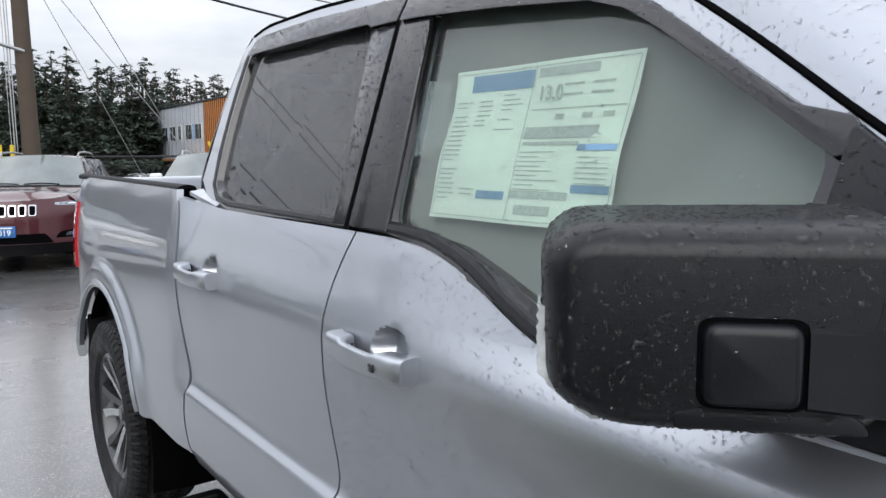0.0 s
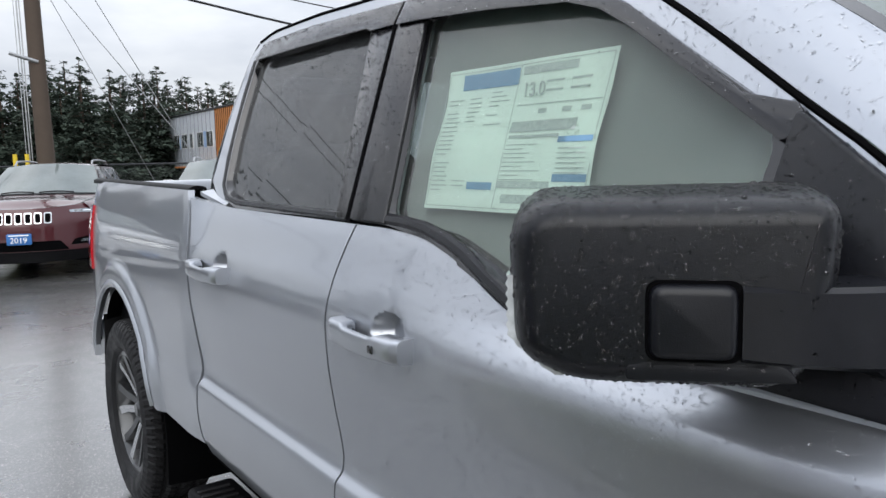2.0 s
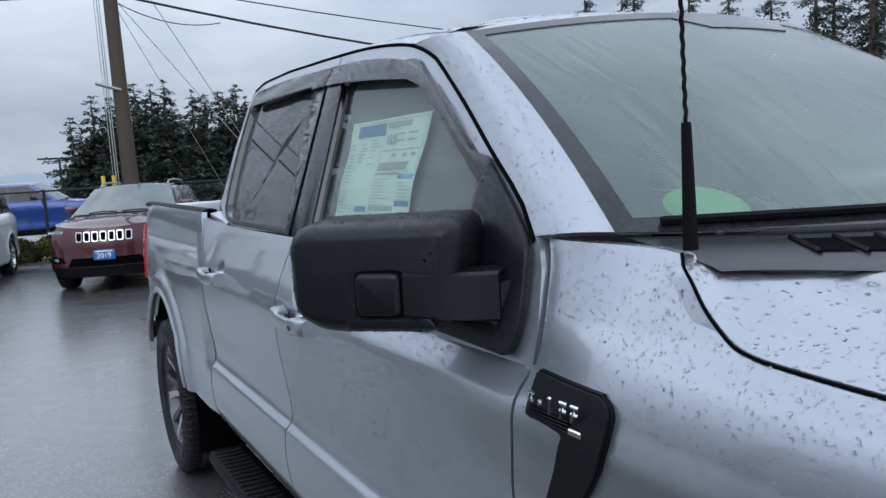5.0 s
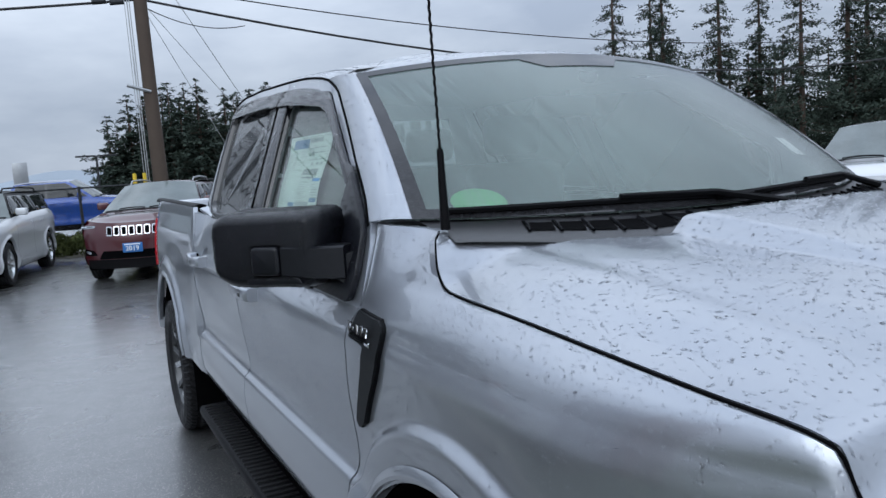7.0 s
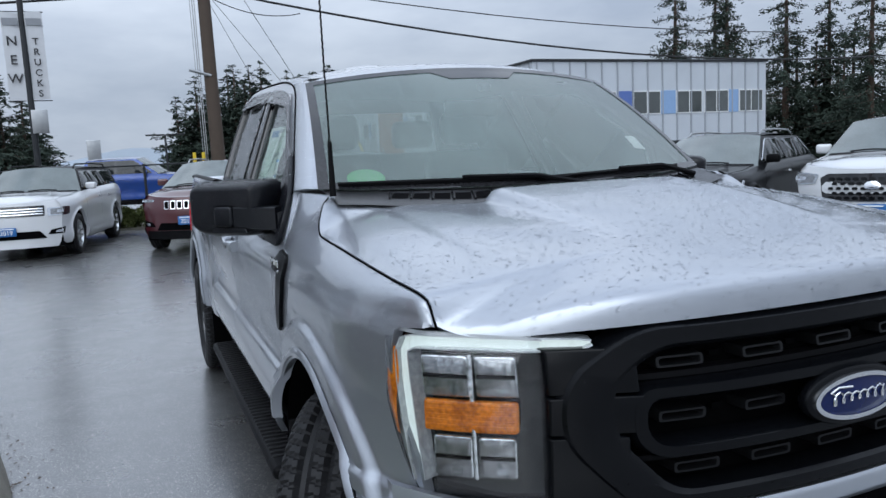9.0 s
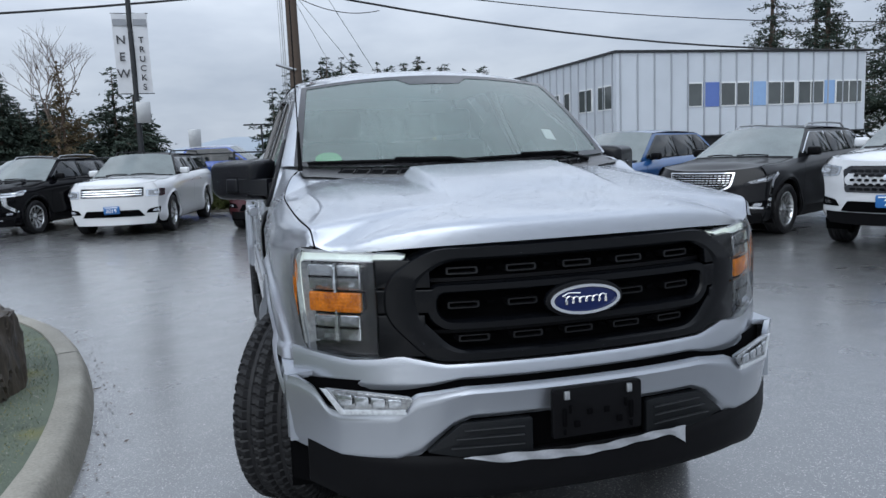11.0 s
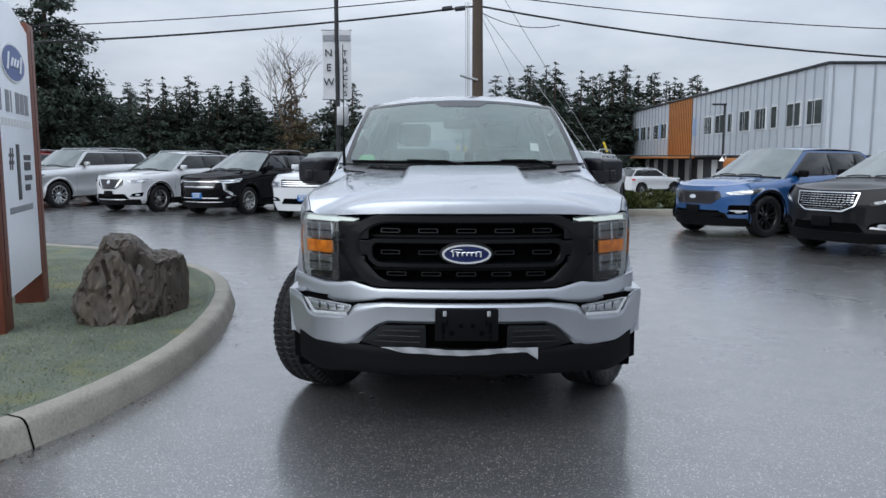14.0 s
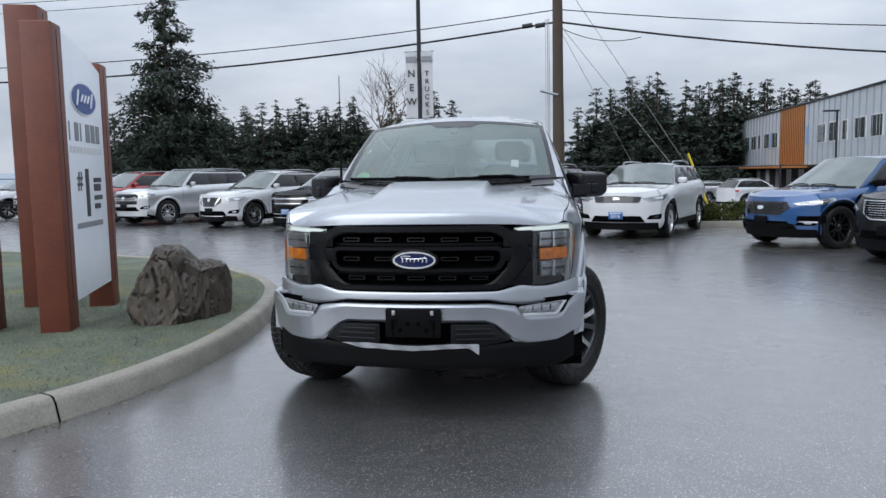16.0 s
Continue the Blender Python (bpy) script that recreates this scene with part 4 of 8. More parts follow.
def on_lamp(p, z, off=0.0):
    """A point of the headlight's cover: p across, and past 0.866 back along the flank."""
    p += 0.027 * smoothstep(0.68, 0.83, p)
    q = min(p, 0.866)
    m = 0.32 * q + 1.16 * q ** 3
    nx, ny = (m, -1.0) if p <= 0.866 else (0.94, -0.36)
    k = off / math.hypot(nx, ny)
    y = front_y(q) + 0.02 * smoothstep(1.0, 1.16, z)
    return Vector((q + 0.36 * (p - q) + nx * k, y + 0.94 * (p - q) + ny * k, z))


lamp_edge = table([0.785, 0.812, 0.93, 1.01, 1.10, 1.148], [0.845, 0.876, 0.932, 0.952, 0.952, 0.940])
for s in (-1, 1):
    def lamp_at(p, z, off=0.0, s=s):
        v = on_lamp(p, z, off)
        return (s * v.x, v.y, v.z)
    bm = bmesh.new()

    def bezel(u, v):
        z = 0.785 + (1.148 - 0.785) * v
        xi = 0.662
        return lamp_at(xi + (lamp_edge(z) - xi) * u, z, -0.032 * smoothstep(1.0, 0.9, u) - 0.002)
    grid(bm, bezel, 24, 16, flip=(s < 0))
    lip(bm, (0, 0.03, 0))
    lamp = part("headlight", bm, M["lens_dark"], truck, "LED headlight with white bracket light and amber band")
    # bracket light: along the top and down the outer edge
    path = [(0.572, 1.122), (0.60, 1.118), (0.70, 1.121), (0.80, 1.1235), (0.85, 1.122), (0.878, 1.112), (0.890, 1.09), (0.892, 1.03), (0.882, 0.95), (0.870, 0.88), (0.857, 0.825)]
    wid = [0.003, 0.011, 0.0115, 0.0115, 0.012, 0.015, 0.019, 0.021, 0.021, 0.019, 0.015]

    def bar(inner, outer, low, high):
        """A band along the bracket between two offsets of its middle line, from depth low to high."""
        bm = bmesh.new()
        loops = []
        for i, (x, z) in enumerate(path):
            a, b = Vector(path[max(i - 1, 0)]), Vector(path[min(i + 1, len(path) - 1)])
            d = (b - a).normalized()
            nrm = Vector((-d.y, d.x))
            P, Q = Vector((x, z)) + nrm * (wid[i] * outer[0] + outer[1]), Vector((x, z)) + nrm * (wid[i] * inner[0] + inner[1])
            loops.append([Vector(lamp_at(P.x, P.y, low)), Vector(lamp_at(P.x, P.y, high)), Vector(lamp_at(Q.x, Q.y, high)), Vector(lamp_at(Q.x, Q.y, low))])
        loft(bm, loops)
        bmesh.ops.holes_fill(bm, edges=[e for e in bm.edges if e.is_boundary])
        bmesh.ops.recalc_face_normals(bm, faces=bm.faces)
        return bm
    part("running_light", bar((-1, 0), (1, 0), -0.036, -0.014), M["drl"], lamp, "white light bar")
    part("light_trim", bar((1, 0), (1, 0.003), -0.036, 0.002), M["lens_pale"], lamp, "bright lens edge")
    part("light_trim", bar((-1, -0.003), (-1, 0), -0.036, 0.002), M["lens_pale"], lamp, "bright lens edge")
    # clear rim of the cover along the top and round the corner
    bm = bmesh.new()
    grid(bm, lambda u, v: lamp_at(0.66 + 0.275 * u, 1.140 - 0.012 * (1 - u) ** 2 + (0.0085 - 0.002 * (1 - u) ** 2) * v, 0.001), 16, 2, flip=(s < 0))
    lip(bm, (0, 0.012, 0))
    part("clear_lens", bm, M["lens_pale"], lamp)
    # two pairs of square lens cells with an amber band between
    for (xa, xb, za, zb, mt) in ((0.706, 0.764, 1.014, 1.096, "lens_grey"), (0.770, 0.838, 1.012, 1.096, "lens_grey"), (0.708, 0.842, 0.938, 1.004, "amber"), (0.712, 0.765, 0.843, 0.929, "lens_grey"), (0.771, 0.826, 0.840, 0.929, "lens_grey")):
        on = lambda off: (lambda a, b, d: lamp_at(a, b, off - 0.014 + d))
        if mt == "amber":
            ln = part("indicator", prism(rounded([(xa, za), (xb, za), (xb, zb), (xa, zb)], 0.008), 0.016, on(-0.008), r=0.004, step=0.03), M[mt], lamp, "ribbed amber indicator lens")
            for k in range(5):
                z = za + 0.012 + 0.011 * k
                part("lens_rib", prism([(xa + 0.006, z), (xb - 0.006, z), (xb - 0.006, z + 0.004), (xa + 0.006, z + 0.004)], 0.003, on(0.007), step=0.03), M[mt], ln, smooth=0)
            continue
        ln = part("lens", prism(rounded([(xa, za), (xb, za), (xb, zb), (xa, zb)], 0.008), 0.016, on(-0.008), r=0.004, step=0.03), M["lens_rim"], lamp, "clear square lens with bright rim")
        e = 0.0032
        part("lens_face", prism(rounded([(xa + e, za + e), (xb - e, za + e), (xb - e, zb - e), (xa + e, zb - e)], 0.006), 0.004, on(0.006), r=0.001, step=0.03), M[mt], ln)
        zm = za + (zb - za) * 0.52
        part("lens_bar", prism([(xa + e, zm - 0.004), (xb - e, zm - 0.004), (xb - e, zm + 0.004), (xa + e, zm + 0.004)], 0.003, on(0.009), step=0.03), M["gap"], ln, smooth=0)
        part("reflector", prism(rounded([(xa + 0.014, za + 0.012), (xa + 0.030, za + 0.010), (xa + 0.028, zm - 0.022), (xa + 0.016, zm - 0.018)], 0.004), 0.002, on(0.009)), M["lens_clear"], ln, smooth=0)
    bm = bmesh.new()

    part("lens_divider", prism(rounded([(0.7645, 0.84), (0.7705, 0.84), (0.7705, 1.10), (0.7645, 1.10)], 0.002), 0.022, lambda a, b, d: lamp_at(a, b, d - 0.024), r=0.002), M["lens_rim"], lamp)
    bm = bmesh.new()

    def cover(u, v):
        z = 0.787 + (1.146 - 0.787) * v
        return lamp_at(0.664 + (lamp_edge(z) - 0.666) * u, z, 0.016 * min(1, 8 * u, 8 * (1 - u), 8 * v, 8 * (1 - v)))
    grid(bm, cover, 24, 16, flip=(s < 0))
    part("lens_cover", bm, M["clear_cover"], lamp, "clear polycarbonate cover").visible_shadow = False
    # amber side marker on the flank
    bm = bmesh.new()

    def marker(u, v):
        z = 0.915 + 0.188 * v
        hi = lamp_edge(z) - 0.010
        lo = hi - 0.004 - 0.034 * smoothstep(0, 0.8, v)
        return lamp_at(lo + (hi - lo) * u, z, 0.001)
    grid(bm, marker, 4, 12, flip=(s < 0))
    lip(bm, (0, 0.02, 0))
    part("side_marker", bm, M["amber"], lamp, "amber side marker lens")
    # dark wings between lamp and grille
    for za, zb, xa, xb in ((1.024, 1.112, 0.50, 0.664), (0.942, 1.018, 0.49, 0.664), (0.80, 0.936, 0.52, 0.664)):
        bm = prism(rounded([(xa, za), (xb, za), (xb, zb), (xa, zb)], 0.005), 0.035, lambda a, b, d: on_front(s * a, b, -0.02 + d), r=0.006)
        part("grille_wing", bm, M["satin_grey"], truck)
    # fog lamp
    bm = prism(rounded([(0.615, 0.640), (0.80, 0.630), (0.852, 0.708), (0.580, 0.690)], 0.02), 0.03, lambda a, b, d: (s * a, -0.985 + 0.16 * a * a + 0.25 * a ** 4 + 0.013 - d, b), r=0.004)
    fog = part("fog_lamp", bm, M["lens_grey"], truck, "dark fog lamp with clear lenses")
    for i in range(4):
        xa = 0.622 + 0.048 * i
        bm = prism(rounded([(xa, 0.660), (xa + 0.040, 0.659), (xa + 0.042, 0.688 + 0.003 * i), (xa, 0.685 + 0.003 * i)], 0.006), 0.01, lambda a, b, d: (s * a, -1.000 + 0.16 * a * a + 0.25 * a ** 4 + 0.003 - d, b), r=0.003)
        part("lens", bm, M["lens_clear"], fog)
    bm = prism([(0.608, 0.638), (0.803, 0.627), (0.858, 0.708), (0.838, 0.706), (0.792, 0.645), (0.612, 0.654)], 0.014, lambda a, b, d: (s * a, -1.000 + 0.16 * a * a + 0.25 * a ** 4 + 0.004 - d, b), r=0.003)
    part("fog_trim", bm, M["lens_pale"], fog, "pale clear trim of the fog lamp")

# grille surround and inner loop, as lofted frames
OUT = rounded([(-0.50, 1.150), (0.50, 1.150), (0.645, 1.055), (0.655, 0.93), (0.515, 0.778), (-0.515, 0.778), (-0.655, 0.93), (-0.645, 1.055)], 0.06, 6)
INN = rounded([(-0.455, 1.105), (0.455, 1.105), (0.552, 1.035), (0.545, 0.935), (0.43, 0.812), (-0.43, 0.812), (-0.545, 0.935), (-0.552, 1.035)], 0.05, 6)
LOOP_O = rounded([(-0.49, 1.032), (0.49, 1.032), (0.515, 1.0), (0.515, 0.925), (0.47, 0.882), (-0.47, 0.882), (-0.515, 0.925), (-0.515, 1.0)], 0.03, 6)
LOOP_I = rounded([(-0.465, 1.003), (0.465, 1.003), (0.480, 0.985), (0.480, 0.94), (0.45, 0.910), (-0.45, 0.910), (-0.480, 0.94), (-0.480, 0.985)], 0.02, 6)


def frame_mesh(o, i, off, lift):
    N = 120
    O, I = resample(o, N), resample(i, N)
    bm = bmesh.new()
    mix = lambda t, z: [Vector(on_front(*(O[k].lerp(I[k], t)), z)) for k in range(N)]
    loft(bm, [mix(0, off - 0.05), mix(0, off), mix(0.12, off + lift), mix(0.8, off + lift), mix(1.0, off + lift * 0.4), mix(1.0, off - 0.06)])
    bmesh.ops.recalc_face_normals(bm, faces=bm.faces)
    return bm


part("grille_surround", frame_mesh(OUT, INN, 0.004, 0.016), M["satin_grey"], truck, "dark grey grille surround")
grille = part("grille_loop", frame_mesh(LOOP_O, LOOP_I, 0.0, 0.014), M["satin_grey"], truck, "dark grey grille bar loop")
# near-black sheet added behind the grille as the shade of its depth
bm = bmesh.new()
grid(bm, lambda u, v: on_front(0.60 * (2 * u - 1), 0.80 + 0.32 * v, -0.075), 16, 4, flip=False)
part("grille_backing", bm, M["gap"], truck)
for row, z in enumerate((1.068, 0.957, 0.846)):
    for k in range(5):
        x = (k - 2) * 0.195 * (1.0 if row < 2 else 0.92)
        if row == 1 and k == 2:
            continue
        o = rounded([(x - 0.052, z - 0.012), (x + 0.052, z - 0.012), (x + 0.052, z + 0.012), (x - 0.052, z + 0.012)], 0.007)
        i = rounded([(x - 0.043, z - 0.006), (x + 0.043, z - 0.006), (x + 0.043, z + 0.006), (x - 0.043, z + 0.006)], 0.004)
        part("grille_slot", frame_mesh(o, i, -0.030, 0.008), M["slot_grey"], truck)
    for k in range(6):
        x = (k - 2.5) * 0.195
        if row == 1 and abs(x) < 0.15:
            continue
        part("grille_tie", prism([(x - 0.012, z - 0.006), (x + 0.012, z - 0.006), (x + 0.012, z + 0.006), (x - 0.012, z + 0.006)], 0.012, lambda a, b, d: on_front(a, b, -0.060 + d)), M["gap"], truck)
for z in (1.040, 0.87):
    bm = bmesh.new()
    grid(bm, lambda u, v: on_front(0.50 * (2 * u - 1), z - 0.006 + 0.012 * v, -0.03), 20, 1)
    part("grille_rib", lip(bm, (0, 0.03, 0)), M["black_plastic"], truck)

# oval badge: chrome rim on a dark plinth, blue field, pale strokes
def oval(a, b, n=64):
    return [(a * math.cos(2 * math.pi * k / n), 0.957 + b * math.sin(2 * math.pi * k / n)) for k in range(n)]


badge = part("badge", prism(oval(0.140, 0.064), 0.03, lambda a, b, d: on_front(a, b, 0.0 + d), r=0.01), M["satin_grey"], truck, "oval blue badge with chrome rim")
O, I = oval(0.124, 0.0495), oval(0.112, 0.040)
bm = bmesh.new()
loft(bm, [[Vector(on_front(*p, 0.028)) for p in O], [Vector(on_front(*p, 0.038)) for p in O], [Vector(on_front(*p, 0.038)) for p in I], [Vector(on_front(*p, 0.028)) for p in I]])
part("badge_rim", bm, M["chrome"], badge)
part("badge_field", prism(oval(0.113, 0.041), 0.006, lambda a, b, d: on_front(a, b, 0.027 + d), r=0.002), M["badge_blue"], badge)
bm = bmesh.new()
curl = lambda pts, r: tube(bm, [on_front(x, 0.957 + z, 0.0345) for x, z in pts], r, 6)
curl([(-0.080 + 0.160 * k / 48 + 0.008 * math.sin(k * 0.9), 0.013 * math.cos(k * 0.9) * (1.3 - 0.6 * math.sin(math.pi * k / 48))) for k in range(49)], 0.0024)
curl([(-0.082, 0.014), (-0.060, 0.024), (-0.020, 0.021)], 0.0026)
part("badge_script", bm, M["chrome"], badge)

bump_y = lambda x: -0.985 + 0.16 * x * x + 0.25 * x ** 4
f_top = broken([0, 0.47, 0.53, 0.60, 0.66, 0.75, 0.92], [0.768, 0.770, 0.785, 0.802, 0.790, 0.785, 0.812])
f_bot = broken([0, 0.42, 0.50, 0.60, 0.92], [0.722, 0.722, 0.706, 0.691, 0.688])
b_top = broken([0, 0.42, 0.50, 0.565, 0.60, 0.635, 0.80, 0.835, 0.872, 0.92, 0.965], [0.710, 0.710, 0.700, 0.692, 0.668, 0.640, 0.630, 0.640, 0.702, 0.728, 0.732])
b_bot = broken([0, 0.40, 0.46, 0.56, 0.63, 0.80, 0.965], [0.602, 0.600, 0.575, 0.484, 0.458, 0.452, 0.498])


def strip(top, bot, ymap, half, bulge, nu=72, nv=10, lean=None):
    """A band of the front; lean gives its lower edge a line of its own."""
    bm = bmesh.new()

    def f(u, v):
        x = half * (2 * u - 1)
        a = abs(x)
        z = bot(a) + (top(a) - bot(a)) * v
        y = ymap(x) if lean is None else ymap(x) * v ** 1.4 + lean(x) * (1 - v ** 1.4)
        return (x, y - bulge * smoothstep(0, 0.16, v) * smoothstep(1.0, 0.84, v), z)
    grid(bm, f, nu, nv)
    lip(bm, (0, 0.03, 0))
    return bm


part("front_panel", strip(f_top, f_bot, lambda x: front_y(x) - 0.012, 0.925, 0.003, lean=lambda x: front_y(x) - 0.019), M["silver"], truck)
part("front_bumper", strip(b_top, b_bot, bump_y, 0.96, 0.014, 192, 20, lean=lambda x: bump_y(x) + 0.040), M["silver"], truck, "silver painted front bumper")
# near-black sheet added behind the bumper openings in place of shade
bm = bmesh.new()
grid(bm, lambda u, v: (0.95 * (2 * u - 1), bump_y(0.95 * (2 * u - 1)) + 0.075, 0.34 + 0.38 * v), 40, 4)
part("bumper_core", bm, M["gap"], truck)
for s in (-1, 1):
    bm = bmesh.new()
    grid(bm, lambda u, v: (s * (0.955 + 0.004 * u), bump_y(0.96) + 0.24 * u, (b_bot(0.96) + (b_top(0.96) - b_bot(0.96)) * v) + 0.01 * u), 6, 8, flip=(s > 0))
    lip(bm, (-s * 0.03, 0, 0))
    part("bumper_end", bm, M["silver"], truck)
    bm = bmesh.new()
    grid(bm, lambda u, v: (s * (0.958 - 0.115 * v), bump_y(0.96) - 0.01 + 0.21 * u, b_top(0.96) + 0.010 * u + 0.006 * v), 6, 3, flip=(s < 0))
    lip(bm, (0, 0, -0.02))
    part("bumper_ledge", bm, M["silver"], truck)
    bm = prism(rounded([(s * 0.545, 0.497), (s * 0.435, 0.590), (s * 0.205, 0.594), (s * 0.205, 0.470), (s * 0.40, 0.470)], 0.012), 0.03, lambda a, b, d: (a, bump_y(a) + 0.05 - d, b), r=0.004)
    vent = part("lower_grille_panel", bm, M["vent_grey"], truck)
    for z in (0.508, 0.538, 0.566):
        w = 0.50 - 0.9 * max(0, z - 0.52)
        th = 0.0025
        bm = prism([(s * 0.235, z), (s * (w - 0.03), z), (s * (w - 0.032), z + th), (s * 0.235, z + th)], 0.010, lambda a, b, d: (a, bump_y(a) + 0.022 - d, b))
        part("slat", bm, M["rim_dark"], vent)
    part("tow_hook", rbox((s * 0.44 - 0.05, -0.90, 0.405), (s * 0.44 + 0.05, -0.80, 0.425), 0.008), M["satin_grey"], truck)
val_top, val_bot = table([0, 0.55, 0.7, 0.90], [0.475, 0.48, 0.49, 0.55]), table([0, 0.6, 0.75, 0.90], [0.335, 0.335, 0.32, 0.36])
part("air_dam", strip(val_top, val_bot, lambda x: bump_y(x) + 0.035, 0.90, 0.012), M["black_plastic"], truck, "black plastic air dam")
bm = prism(rounded([(-0.158, 0.528), (0.158, 0.528), (0.158, 0.690), (-0.158, 0.690)], 0.012), 0.02, lambda a, b, d: (a, bump_y(a) - 0.008 - d, b), r=0.004)
holder = part("plate_holder", bm, M["black_plastic"], truck, "empty black number plate holder")
for s in (-1, 1):
    part("pad", rbox((s * 0.110 - 0.009, -1.018, 0.655), (s * 0.110 + 0.009, -1.008, 0.682), 0.002), M["steel"], holder)
    for x, z, w, h in ((0.118, 0.596, 0.016, 0.060), (0.075, 0.570, 0.022, 0.022), (0.030, 0.606, 0.020, 0.020), (0.118, 0.548, 0.010, 0.02), (0.098, 0.622, 0.008, 0.03)):
        part("slot", rbox((s * x - w / 2, -1.0165, z - h / 2), (s * x + w / 2, -1.010, z + h / 2), 0.003, 1), M["gap"], holder)
# torn strip of silver film along the air dam
bm = bmesh.new()


def film(u, v):
    x = -0.435 + 0.80 * u
    h = 0.030 * smoothstep(0, 0.16, u) * (1 - 0.25 * u) + 0.004
    z = 0.478 - h * (1 - v) + 0.006 * math.sin(u * 9)
    if u > 0.93:
        z -= 0.035 * (u - 0.93) / 0.07 * (1 - v)
    return (x, bump_y(x) + 0.018 - 0.004 * math.sin(u * 40 + v * 3) - 0.006 * v, z)


grid(bm, film, 60, 4)
part("protective_film", bm, M["tape"], truck, "torn strip of silver protective film")

# ---- flanks: vent badge, running boards, mirrors, tail lamps ----
for s in (-1, 1):
    v_front = broken([0.943, 0.958, 1.03, 1.08, 1.118, 1.15, 1.186, 1.200, 1.208], [0.483, 0.452, 0.396, 0.360, 0.338, 0.330, 0.327, 0.334, 0.352])
    v_rear = broken([0.943, 0.958, 1.026, 1.09, 1.145, 1.150, 1.154, 1.208], [0.483, 0.495, 0.453, 0.424, 0.407, 0.434, 0.488, 0.502])
    for nm, grow, off, mt in (("fender_vent", 0.0, 0.013, "vent_grey"), ("vent_rim", 0.0025, 0.008, "black_plastic")):
        bm = bmesh.new()

        def blade(u, v):
            z = 0.943 - grow + (0.265 + 2 * grow) * v
            zc = min(1.208, max(0.943, z))
            y = v_front(zc) - grow + (v_rear(zc) - v_front(zc) + 2 * grow) * u
            return (s * (side_x(y, z) + off), y, z)
        grid(bm, blade, 6, 60, flip=(s > 0))
        lip(bm, (-s * 0.022, 0, 0))
        if grow:
            part(nm, bm, M[mt], vent)
        else:
            vent = part(nm, bm, M[mt], truck, "black fender vent with chrome badge strokes")
    for i, (w, h) in enumerate(((0.020, 0.022), (0.012, 0.005), (0.008, 0.022), (0.020, 0.022), (0.020, 0.022))):
        y = 0.480 - 0.0235 * i
        bm = bmesh.new()
        tube(bm, [(s * (side_x(y, 1.172) + 0.0195), y, 1.180 - h / 2), (s * (side_x(y, 1.172) + 0.0195), y - w * 0.4, 1.180 + h / 2)], 0.0032, 6)
        tube(bm, [(s * (side_x(y, 1.172) + 0.0195), y, 1.180 + h / 2), (s * (side_x(y, 1.172) + 0.0195), y - w * 0.8, 1.180 + h / 2)], 0.0026, 6)
        if i != 2:
            tube(bm, [(s * (side_x(y, 1.172) + 0.0195), y, 1.180), (s * (side_x(y, 1.172) + 0.0195), y - w * 0.7, 1.180)], 0.0026, 6)
        part("badge_stroke", bm, M["chrome"], vent)
    for i in range(4):
        part("vent_slat", rbox((s * (side_x(0.4, 1.15) + 0.012) - 0.004, 0.392, 1.152 + 0.005 * i), (s * (side_x(0.4, 1.15) + 0.012) + 0.004, 0.482, 1.1545 + 0.005 * i), 0.002, 1), M["satin_grey"], vent)
    part("vent_tag", rbox((s * (side_x(0.38, 1.15) + 0.014) - 0.003, 0.366, 1.150), (s * (side_x(0.38, 1.15) + 0.014) + 0.003, 0.392, 1.160), 0.002, 1), M["chrome"], vent)
    # sill and running board
    bm = bmesh.new()
    grid(bm, lambda u, v: (s * (0.900 - 0.10 * (1 - v) ** 2), 0.62 + 2.08 * u, 0.42 + 0.14 * v), 20, 6, flip=(s > 0))
    part("sill", bm, M["black_plastic"], truck)
    board = part("running_board", rbox((s * 0.915 - 0.082, 0.64, 0.345), (s * 0.915 + 0.082, 2.80, 0.400), 0.022, 3), M["black_plastic"], truck, "black running board with ribbed tread")
    for i in range(46):
        y = 0.74 + 0.044 * i
        part("tread", rbox((s * 0.925 - 0.055, y, 0.396), (s * 0.925 + 0.055, y + 0.016, 0.406), 0.003, 1), M["rubber"], board)
    # tail lamp, mud flap
    bm = bmesh.new()

    def tail(u, v):
        z = 0.985 + 0.315 * v
        y = 4.325 + 0.02 * (1 - v) + 0.13 * u
        return (s * (side_x(min(y, 4.43), z) + 0.010 - 0.05 * max(0, u - 0.7) ** 2), y, z)
    grid(bm, tail, 8, 12, flip=(s > 0))
    lip(bm, (-s * 0.04, 0, 0))
    part("tail_lamp", bm, M["red_lens"], truck, "red tail lamp")
    part("mud_flap", rbox((s * 0.82 - 0.14, 4.17, 0.34), (s * 0.82 + 0.14, 4.185, 0.78), 0.006), M["black_plastic"], truck)
    part("mud_flap", rbox((s * 0.85 - 0.10, 0.50, 0.30), (s * 0.85 + 0.10, 0.515, 0.62), 0.006), M["black_plastic"], truck)
    # bed rail cap
    bm = bmesh.new()

    def cap(u, v):
        y = 2.85 + 1.58 * u
        a = math.pi * v
        zt = 1.40 + 0.012 * (y - 2.7)
        return (s * (0.880 + 0.030 * math.cos(a)), y, zt + 0.012 * math.sin(a))
    grid(bm, cap, 24, 8)
    lip(bm, (0, 0, -0.012))
    part("bed_rail_cap", bm, M["black_plastic"], truck)
    # towing mirror: swept housing on a double arm
    A, N_, O_ = Vector((-s * 0.674, -0.738, 0)), Vector((s * 0.738, -0.674, 0)), Vector((s * 1.055, 0.779, 1.345))

    def mir(a, b, d):
        sh = 1 - 0.10 * d / 0.15
